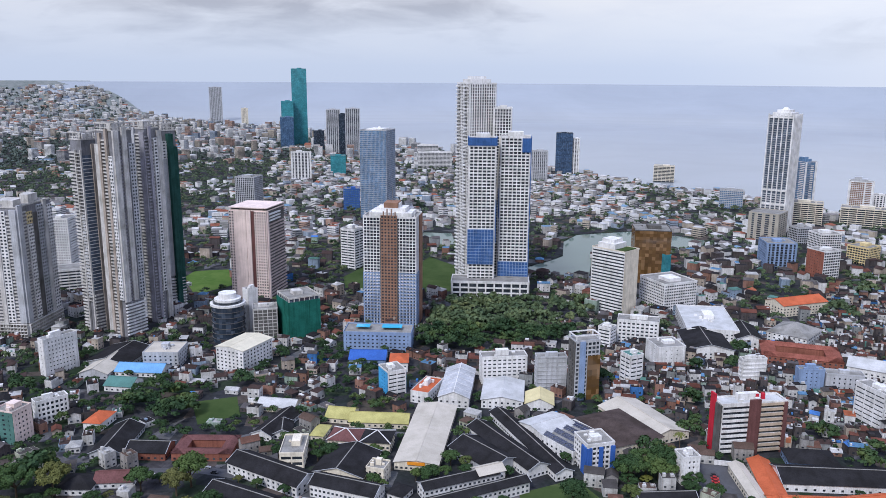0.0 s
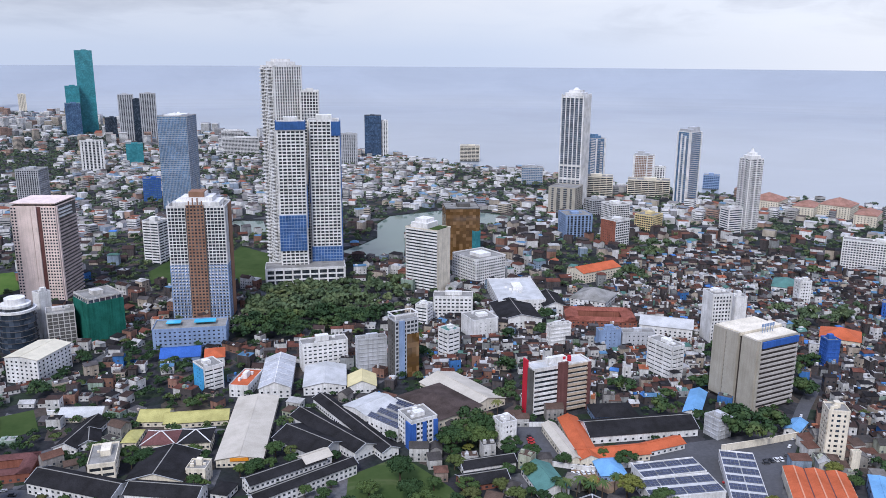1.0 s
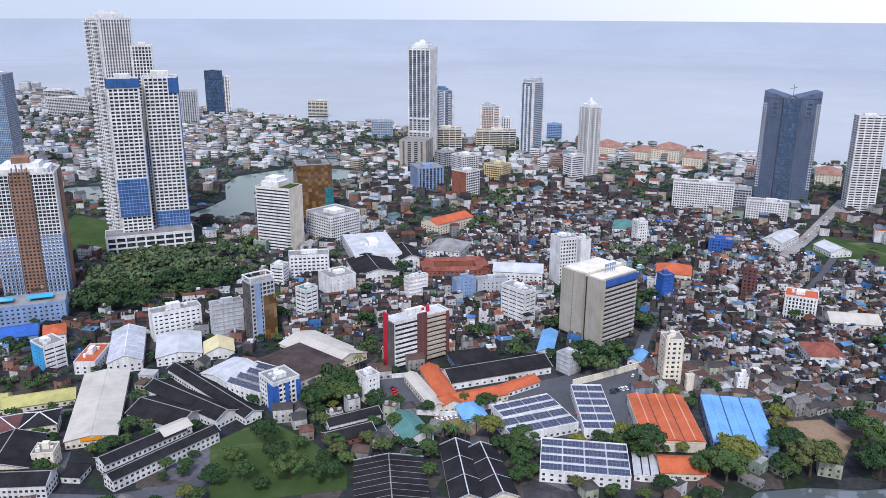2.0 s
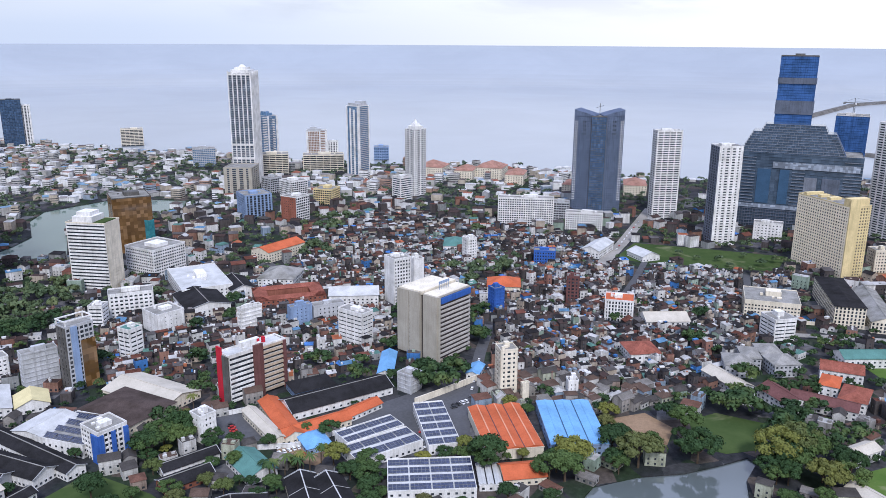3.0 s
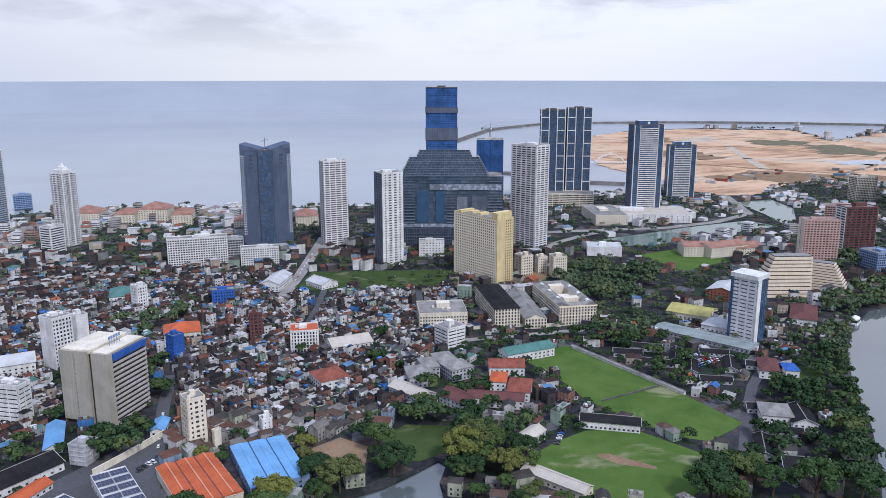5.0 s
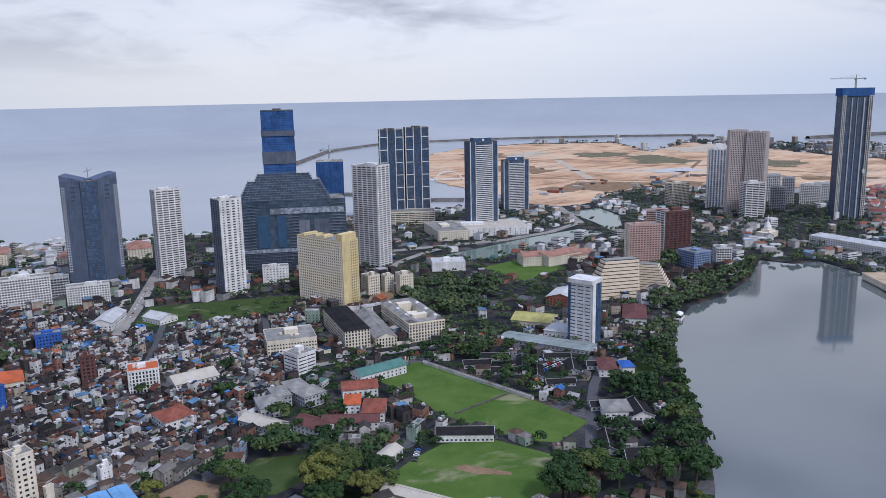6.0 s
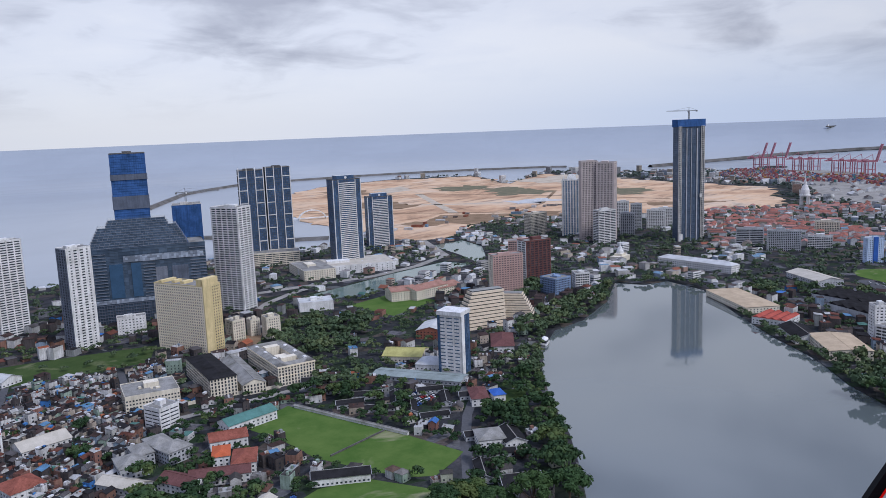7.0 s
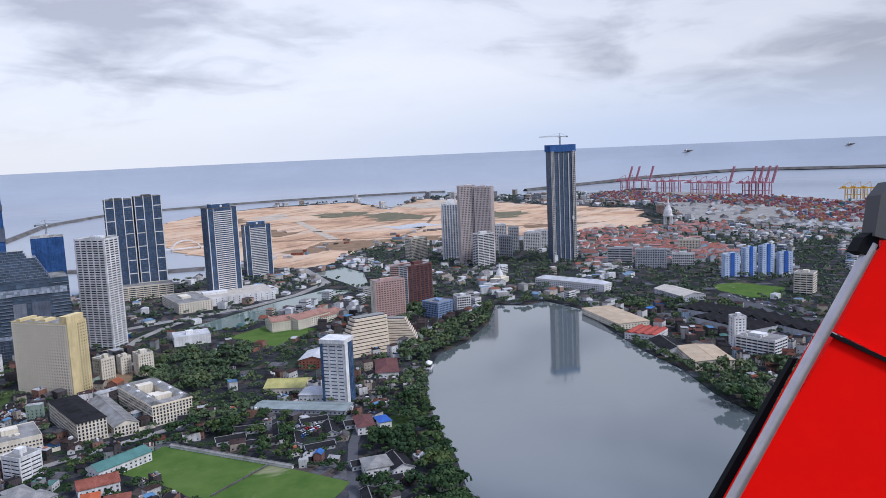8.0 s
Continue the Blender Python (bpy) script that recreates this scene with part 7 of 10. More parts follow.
hall("school wing with red roof", 340.8, 503.7, 28.5, 18.2, -28.9, 8.0, "gable", TILE, WHITE)
hall("school wing with maroon roof", 299.2, 454.5, 41.6, 14.5, -39.2, 7.0, "gable", MAROON, WHITE)
hall("school house with maroon roof", 275.7, 465.8, 30.3, 16.7, -78.0, 7.0, "gable", MAROON, WHITE)
hall("school house with red roof", 324.6, 460.6, 17.0, 26.9, -40.0, 8.0, "hip", TILE, WHITE)
hall("school hall with red roof", 319.5, 482.1, 12.2, 21.1, -36.4, 8.0, "hip", ORANGE, WHITE)
hall("small pale-roofed cricket pavilion", 284.8, 391.2, 21.6, 10.9, 22.0, 7.0, "gable", PALEROOF, WHITE)
hall("long low players' stand", 347.5, 383.6, 40.3, 13.1, -41.6, 6.0, "gable", DARKROOF, WHITE, every=3)
hall("low curved stand with pale roof", 266.8, 338.4, 43.5, 10.9, -69.7, 5.0, "gable", PALEROOF, CREAM)
hall("long grey boundary wall shelter", 430.1, 461.2, 125.5, 2.4, -85.9, 2.6, "gable", ROOFTOP, WHITE, windows=False)
hall("station hall with long grey-green roof", 546.0, 482.4, 91.3, 22.8, -71.0, 4.2, "gable", paint("grey_green_sheet_roof", (0.27, 0.31, 0.30), rough=0.6, grime=0.3, streak=False), GREYWALL, rise=1.6)
hall("open hall with yellow-green roof", 592.3, 541.4, 41.8, 34.2, -63.3, 6.0, "gable", YELROOF, CREAM)
hall("brick hall with white roof", 678.9, 573.6, 33.0, 42.8, -64.4, 10.0, "gable", WHITEROOF, BRICKRED)
hall("white lakeside tent hall", 581.6, 496.9, 26.2, 25.6, -67.0, 6.0, "hip", WHITEROOF, WHITE)
hall("white billboard-like long hall by the canal", 698.8, 802.1, 45.7, 32.6, -36.3, 12.0, "flat", WHITEROOF, WHITE, windows=False)
hall("lakeside house with maroon roof", 684.2, 481.3, 24.1, 52.8, -53.7, 6.0, "hip", MAROON, WHITE)
for spec in ((803.7, 738.9, 37.0, 32.1, -30.6, 14.0), (835.7, 722.3, 63.7, 32.8, -4.1, 14.0), (869.9, 716.5, 45.4, 34.5, -7.9, 10.0)):
    hall("cream club building with red-brown roofs", *spec, "gable", PINKTILE, CREAM, group="club buildings")
for spec in ((540.4, 765.0, 16.8, 17.1, 23.9, -4.1), (564.3, 762.1, 12.3, 12.5, 19.5, -14.5), (570.3, 735.9, 17.3, 17.8, 25.2, -19.0)):
    tower("old cream colonial mansion", *spec, CREAM, GLASS, band=1.6, pier=3, pierw=1.5, group="colonial mansions")

# landmarks among the shanties
b = tower("white ribbed hall with an orange roof", 216.7, 642.3, 24.9, 22.0, 18.6, -18.6, WHITE, GLASS, band=0.8, pier=2.6, pierw=1.3, roof=ORANGE)
tower("house front wrapped in bright blue scaffolding net", 108.5, 658.2, 10.9, 11.0, 25.4, 24.5, BLUEP, BLUEP, band=0.4, pier=3, pierw=0.4)
hall("building with a bright red roof", 205.6, 552.4, 23.8, 25.5, 1.6, 8.0, "hip", TILE, WHITE)
hall("long hall with a pale roof", 250.6, 622.3, 37.4, 24.8, -2.7, 7.0, "gable", PALEROOF, WHITE)
hall("long curved shed with a pale roof", 252.0, 499.2, 36.3, 15.2, -72.7, 5.0, "gable", PALEROOF, GREYWALL)
tower("bright blue painted flats", 186.5, 813.4, 23.5, 14.0, 16.7, -12.9, BLUEP, GLASS, band=1.6, pier=3, pierw=1.4)
hall("house with an orange hipped roof", 126.5, 724.4, 31.6, 29.6, -9.2, 9.0, "hip", ORANGE, CREAM)
tower("brown and white apartment house", 186.1, 688.1, 12.2, 12.0, 25.7, -15.1, MAROON, GLASS, band=1.3, pier=4, pierw=1.6)
hall("white-roofed store on the vacant plot", 304.4, 832.0, 22.9, 30.2, 16.4, 6.0, "gable", WHITEROOF, WHITE)
hall("white-roofed warehouse among shanties", 258.2, 856.8, 22.0, 50.2, -36.0, 9.0, "gable", WHITEROOF, WHITE)
tower("white flats with balconies", 106.2, 836.8, 12.4, 12.4, 25.8, 23.4, WHITE, GLASS, band=1.6, pier=3, pierw=1.4)
hall("green roofed round hall", 95.2, 887.1, 24.7, 36.9, -8.8, 8.0, "hip", TEALROOF, WHITE)
for spec in ((109.3, 1399.0, 48.1, 49.3, -22.7, 18.0), (163.8, 1357.7, 31.9, 48.4, -18.5, 18.0), (212.4, 1372.9, 47.1, 49.8, -22.9, 20.0), (245.4, 1313.5, 30.9, 52.7, -18.4, 18.0), (317.4, 1224.5, 16.6, 46.5, -25.7, 16.0), (421.3, 1214.4, 35.2, 53.7, -16.3, 16.0)):
    hall("seaside hotel wing with faded red roofs", *spec, "hip", PINKTILE, CREAM, group="seaside hotel wings")
hall("white hall with dark solar roof", 466.7, 322.2, 16.2, 29.0, -39.2, 7.0, "gable", DARKROOF, WHITE)
hall("white two-storey house by the lake lane", 457.0, 335.3, 20.8, 22.8, -41.6, 8.0, "hip", ROOFTOP, WHITE)
hall("long dark-roofed shed under trees", 410.7, 277.1, 27.0, 20.7, -41.2, 5.0, "gable", DARKROOF, GREYWALL)
hall("white house with red roof by the lawn", 528.4, 399.0, 15.0, 30.5, -45.6, 7.0, "hip", MAROON, WHITE)
hall("small house with bright blue roof", 541.7, 388.4, 10.8, 17.1, -35.6, 6.0, "hip", BLUEP, WHITE)

for k, (px, py) in enumerate([(476, 521), (479, 488), (488, 461), (455, 485), (462, 456), (477, 433), (475, 405), (532, 406), (512, 423), (462, 349), (443, 319), (411, 308), (522, 450), (481, 558)]):
    hall("low shed with a soot-black roof and pale gables", px, py, 24.0 + 3 * (k % 3), 9.0 + k % 2, (-38.0, -46.0, 44.0)[k % 3], 3.4 + 0.8 * (k % 2), "gable", DARKROOF, GREYWALL, group="lakeside sheds")

# far bank of the lake
hall("hall with broad beige roof on the bank", 1003.5, 329.0, 108.9, 43.4, -134.4, 8.0, "hip", TANROOF, CREAM, rise=2)
hall("club house with red roof ridges", 927.5, 263.9, 38.4, 41.4, -96.2, 8.0, "multi", paint("faded_red_roof", (0.42, 0.10, 0.075), grime=0.3, streak=False), WHITE, bays=4)
hall("boat house with dark roof", 878.1, 224.5, 57.3, 28.0, -146.0, 6.0, "gable", DARKROOF, WHITE)
hall("hall with beige sheet roof", 842.2, 177.0, 64.9, 40.7, -149.3, 10.0, "gable", TANROOF, CREAM, rise=1.5)
hall("long shed with rusted pale roof", 1187.5, 287.1, 78.5, 38.2, -132.8, 8.0, "gable", PALEROOF, GREYWALL)
for spec in ((1012.3, 177.8, 97.2, 44.7, -123.5, 8.0), (1030.0, 122.2, 127.7, 37.7, -127.8, 8.0), (1075.6, 211.8, 84.0, 50.3, -110.4, 8.0)):
    hall("vast railway shed with black roof", *spec, "multi", DARKROOF, GREYWALL, bays=6, windows=False, group="railway sheds")
boat = thing("pleasure_boat", "white round-topped pavilion boat moored at the bank", "boat", 713.1, 445.1, 20, z=-0.8)
part("hull", Geo().box(0, 0, 0, 16, 8, 2.2), WHITE, boat)
part("deckhouse", Geo().box(0, 0, 2.2, 12, 7, 3.0), GLASS, boat)
part("roof", Geo().prism([(7.5 * a, 4.2 * b) for a, b in ROUND], 5.2, 6.4).prism([(6.5 * a, 3.6 * b) for a, b in ROUND], 6.4, 8.2, scale=0.4), WHITE, boat)

# roads, yards and pitch
for name, pts, width, material, label in (
        ("road_lane", [(59.7, 471.7), (70.8, 519.2), (82.4, 570.6), (99.3, 631.8)], 9, ASPHALT, "narrow grey lane beside beige office"),
        ("road_west", [(250.1, 810.0), (302.3, 899.8), (365.7, 1018.9), (403.9, 1090.7)], 14, PAVING, "pale road between shanties and towers"),
        ("road_shore", [(716.2, 959.8), (795.9, 933.1), (906.1, 895.2), (1014.2, 891.3), (1126.3, 918.0), (1252.4, 1080.5), (1277.5, 1184.1)], 16, PAVING, "pale curved road along the canal"),
        ("road_bend", [(637.4, 857.8), (685.8, 889.5), (742.6, 909.3), (781.3, 916.4)], 12, PAVING, "pale bend of a flyover road"),
        ("road_school", [(339.9, 591.5), (387.7, 579.4), (431.6, 567.3), (472.9, 557.9)], 9, PAVING, "pale school road with boundary wall"),
        ("road_front", [(-396.7, 222.2), (-392.4, 275.1), (-362.0, 297.4), (-289.6, 319.9)], 9, ASPHALT, "grey street along the school"),
        ("road_row", [(-340.0, 307.0), (-294.0, 312.0), (-255.0, 316.0), (-214.0, 320.0), (-177.0, 338.0), (-164.0, 378.0)], 11, ASPHALT, "grey street before the row houses"),
        ("road_gap", [(346.8, 576.9), (358.6, 685.4), (392.2, 760.3)], 7, ASPHALT, "alley between shanty blocks"),
        ("road_slum", [(228.2, 680.2), (271.9, 758.0), (303.6, 820.6)], 7, ASPHALT, "alley between shanty blocks"),
        ("road_lake", [(393.3, 307.4), (446.6, 350.8), (494.4, 385.6), (530.9, 406.1)], 8, ASPHALT, "grey lane between field and lake"),
        ("road_port", [(1225.2, 230.5), (1091.5, 134.0), (1080.0, 66.6)], 22, ASPHALT, "wide grey road with traffic"),
        ("road_port_loop", [(2157.2, 449.9), (2389.5, 418.5), (2665.4, 432.2), (3149.7, 593.5)], 16, PAVING, "pale port approach road")):
    structure(name, strip(pts, width, 0.08), material, label, "road")
structure("lawn_g", sheet([[(511.5, 381.3), (554.5, 400.5), (578.3, 383.2), (536.3, 350.9)]], 0.12), ROUGHGRASS, "small lawn by the lake", "ground")
OPEN += [[(511.5, 381.3), (554.5, 400.5), (578.3, 383.2), (536.3, 350.9)]]
GARDEN = [(-184.0, 380.0), (-163.0, 413.0), (-123.0, 388.0), (-99.0, 364.0), (-95.0, 347.0), (-161.0, 324.0)]
RAILLAWN = [(1296.0, 262.0), (1329.0, 226.0), (1304.0, 152.0), (1221.0, 147.0), (1209.0, 187.0), (1253.0, 243.0)]
for name, edge, label in (("lawn_garden", GARDEN, "grassy walled garden with trees"), ("lawn_rail", RAILLAWN, "green lawn beside the railway sheds")):
    structure(name, sheet([edge], 0.11), ROUGHGRASS if edge is GARDEN else LAWN, label, "ground")
OPEN += [GARDEN, RAILLAWN]
structure("ground_yard", sheet([[(-59.5, 420.4), (-60.8, 439.4), (-38.6, 447.1), (-25.0, 432.3), (-34.6, 409.8)]], 0.1), EARTH, "brown earth parking yard", "ground")
structure("ground_yard_grey", sheet([[(-13.9, 476.8), (60.9, 525.6), (65.5, 492.2), (57.1, 432.2), (31.0, 413.2), (-25.0, 432.3)]], 0.09), ASPHALT, "grey asphalt yard between workshops", "ground")
structure("ground_court", sheet([[(-104.5, 475.8), (-86.5, 480.2), (-68.6, 443.5), (-93.9, 433.5)]], 0.1), ASPHALT, "dark walled car yard", "ground")
structure("ground_pitch", sheet([[(313.3, 356.9), (320.3, 353.7), (334.8, 325.8), (332.7, 322.7), (316.8, 339.0), (311.7, 352.3)]], 0.16), EARTH, "bare orange cricket pitch strip", "ground")
structure("ground_bank", sheet([[(533.7, 784.4), (573.8, 758.9), (536.3, 715.7), (506.0, 720.6)]], 0.1), EARTH, "bare red earth lot", "ground")
structure("ground_site", sheet([[(151.6, 453.4), (177.5, 459.8), (188.8, 437.3), (176.8, 416.7), (148.8, 432.6)]], 0.1), EARTH, "bare cleared building plot", "ground")
OPEN += [[(-59.5, 420.4), (-60.8, 439.4), (-38.6, 447.1), (-25.0, 432.3), (-34.6, 409.8)], [(-17.6, 475.9), (60.9, 525.6), (66.2, 492.4), (58.2, 426.1), (31.0, 413.2), (-25.0, 432.3)], [(-104.5, 475.8), (-86.5, 480.2), (-68.6, 443.5), (-93.9, 433.5)], [(533.7, 784.4), (573.8, 758.9), (536.3, 715.7), (506.0, 720.6)], [(151.6, 453.4), (177.5, 459.8), (188.8, 437.3), (176.8, 416.7), (148.8, 432.6)]]

hall("small shed with bright blue roof", 73.4, 531.2, 9.2, 19.6, -21.3, 4.0, "gable", BLUEROOF, WHITE)
tower("narrow beige house with sea-green roof", 101.3, 484.3, 5.5, 2.8, 13.1, 16.5, CREAM, GLASS, band=1.8, pier=3, pierw=1.6, roof=TEALROOF, crown=False)
tower("roofless grey concrete yard block", 23.6, 507.9, 12.6, 12.7, 13.2, 47.0, GREYWALL, GREYWALL, band=0.6, pier=5, pierw=0.6)


def boundary(label, pts, high, material):
    """A free-standing wall along a line."""
    x, y = pts[0]
    t = thing("boundary_wall", label, "wall", x, y)
    for a, b in zip(pts, pts[1:]):
        g = Geo()
        dx, dy = b[0] - a[0], b[1] - a[1]
        part("wall_length", g.box((a[0] + b[0]) / 2 - x, (a[1] + b[1]) / 2 - y, 0, math.hypot(dx, dy), 0.5, high, math.atan2(dy, dx)).box((a[0] + b[0]) / 2 - x, (a[1] + b[1]) / 2 - y, high, math.hypot(dx, dy), 0.8, 0.25, math.atan2(dy, dx)), material, t)


boundary("pale yellow boundary wall of a workshop yard", [(25.9, 484.1), (44.3, 496.9), (59.6, 508.4), (74.1, 519.8)], 4.5, CREAM)
boundary("long white boundary wall of a warehouse", [(-73.6, 431.1), (-49.1, 432.1), (-19.4, 449.6)], 3.0, WHITE)
boundary("weathered white boundary wall of a school yard", [(-414.7, 386.4), (-375.9, 399.6), (-365.4, 391.1)], 3.0, WHITE)
boundary("white boundary wall of a car yard", [(-104.5, 475.8), (-86.8, 481.9), (-68.4, 442.1)], 3.0, WHITE)
boundary("pale boundary wall along the school road", [(370.9, 612.4), (409.0, 601.1), (453.0, 577.1)], 3.0, CREAM)

boundary("low dark fence across the playing field", [(370.8, 419.4), (430.3, 420.2)], 1.2, DARKCON)

# trees that stand by themselves in yards and streets
YARD_TREES = []
for spots, sizes in (
        ([(-120.4, 440.1), (-82.1, 411.4), (-69.1, 389.9), (-82.8, 381.7), (-28.4, 444.4), (-43.7, 448.1), (-25.2, 408.2), (-4.4, 403.3), (-5.0, 388.9), (-4.3, 374.6), (-11.6, 544.7), (-47.2, 555.0), (-115.2, 508.9), (-106.9, 374.6), (-104.7, 353.4)], (1.3, 0.8, 0.6, 0.8, 0.9, 0.6, 1.1, 1.1, 0.9, 1.0, 1.3, 1.0, 0.9, 0.8, 0.9)),
        ([(32.9, 516.8), (45.2, 514.5), (56.5, 522.7), (83.6, 587.5), (115.3, 487.2), (52.3, 418.4), (62.6, 398.6), (111.0, 394.3), (140.8, 412.2), (153.2, 476.0), (38.0, 523.6), (63.1, 529.8), (102.0, 392.1)], (1.7, 1.8, 1.6, 1.3, 1.1, 0.8, 1.6, 1.7, 1.4, 0.9, 1.5, 1.2, 1.2)),
        ([(-443.1, 407.2), (-428.7, 419.4), (-431.9, 336.4), (-390.8, 338.7), (-364.2, 388.5), (-344.5, 387.9), (-367.9, 424.6), (-348.2, 430.0), (-323.7, 424.2), (-372.2, 456.5), (-458.5, 469.9), (-304.3, 349.7), (-351.8, 279.5), (-350.8, 268.0), (-317.3, 298.8), (-239.0, 368.9), (-371.1, 480.2), (-446.3, 334.9)], (1.5, 0.8, 1.8, 0.7, 0.9, 0.7, 0.8, 0.7, 0.9, 0.8, 1.2, 1.0, 1.5, 1.2, 0.5, 0.6, 0.9, 1.3)),
        ([(-429.2, 229.3), (-438.8, 218.5), (-575.8, 306.7), (-544.6, 327.1), (-497.6, 352.6), (-372.4, 260.0), (-564.3, 438.6), (-414.2, 231.4), (-427.2, 216.9)], (2.0, 1.5, 1.5, 0.8, 0.8, 1.2, 1.0, 1.3, 1.4)),
        ([(104.5, 382.4), (150.5, 393.1), (186.9, 395.2), (61.9, 397.7), (191.8, 453.1), (240.6, 446.1), (253.5, 419.5), (231.3, 384.2), (254.3, 388.6), (309.5, 508.4), (268.3, 552.2)], (1.6, 1.6, 1.5, 1.0, 1.1, 1.9, 1.5, 1.7, 1.4, 0.9, 0.8)),
        ([(384.2, 807.9), (419.0, 822.4), (422.7, 787.4), (360.2, 816.6), (348.3, 838.5), (443.8, 798.5), (385.6, 788.6)], (0.9, 0.8, 1.0, 0.7, 0.8, 0.9, 0.7)),
        ([(333.6, 276.9), (489.3, 299.3), (450.9, 263.9), (419.9, 258.0), (495.7, 327.3), (446.0, 288.1)], (1.7, 1.8, 1.6, 1.5, 1.2, 1.4)),
        ([(483.0, 297.0), (462.0, 279.0), (440.0, 264.0), (424.0, 246.0), (405.0, 236.0), (384.0, 250.0), (368.0, 266.0), (332.0, 280.0), (592.0, 396.0), (603.0, 427.0), (560.0, 372.0), (536.0, 346.0), (512.0, 322.0), (390.0, 300.0), (626.0, 434.0), (640.0, 424.0)], (2.0, 1.5, 1.8, 1.6, 1.9, 2.0, 1.5, 1.9, 1.6, 1.4, 1.5, 1.7, 1.5, 1.3, 1.4, 1.5)),
        ([(-151.9, 382.4), (-138.2, 363.9), (-151.2, 346.2), (-163.5, 363.8), (-127.5, 352.0), (-111.1, 350.5), (-111.7, 385.8), (-112.9, 367.1), (-166.0, 342.6), (-139.4, 340.9), (-130.7, 381.2)], (1.2, 1.1, 0.9, 0.8, 1.1, 0.9, 0.8, 0.7, 0.9, 0.6, 0.7)),
        ([(717.0, 134.0), (705.0, 118.0), (728.0, 128.0), (742.0, 120.0)], (2.0, 2.1, 1.8, 1.7)),
        ([(240.0, 452.0), (248.0, 413.0), (232.0, 387.0), (188.0, 448.0)], (2.0, 1.9, 1.7, 1.4)),
        ([(31.0, 503.0), (48.0, 503.0), (22.0, 520.0), (-13.0, 525.0), (152.0, 816.0), (107.0, 764.0), (121.0, 771.0)], (1.6, 1.7, 1.3, 1.5, 1.4, 1.5, 1.3))):
    for (px, py), size in zip(spots, sizes):
        YARD_TREES.append((px, py, size))
        TAKEN.append((px, py, 7 * size, 7 * size, 0))
PALMS = [(-63.1, 398.9), (-57.3, 397.8), (-52.3, 401.6), (-45.0, 400.8), (-38.3, 402.5), (-32.6, 412.8), (-121.1, 488.1), (-60.0, 395.9), (-42.1, 404.1)]
TAKEN.extend((p[0], p[1], 5, 5, 0) for p in PALMS)
# ---- the town between: shanties, houses and far blocks ----
RND = random.Random(11)
REDTILE = palette("red_tile_roofs", [(3, (0.32, 0.13, 0.10)), (2, (0.36, 0.19, 0.16)), (2, (0.24, 0.11, 0.09)), (1, (0.20, 0.17, 0.16))], grime=0.3, streak=False)
SLUM = [(-108.8, 652.6), (-106.0, 743.2), (-77.9, 857.3), (-87.8, 989.0), (28.2, 1098.7), (159.8, 1008.0), (298.8, 900.3), (256.7, 799.7), (436.2, 748.9), (353.7, 619.2), (306.9, 570.2), (236.2, 491.1), (173.7, 460.5), (68.3, 478.5), (88.2, 569.7), (86.6, 678.7), (17.2, 759.2), (-24.9, 652.4), (-49.6, 592.8)]
SLUM_NEAR = [(-241.9, 656.6), (-121.9, 765.1), (10.1, 764.0), (16.3, 582.3), (-58.1, 510.4), (-119.4, 569.3), (-180.2, 513.4)]
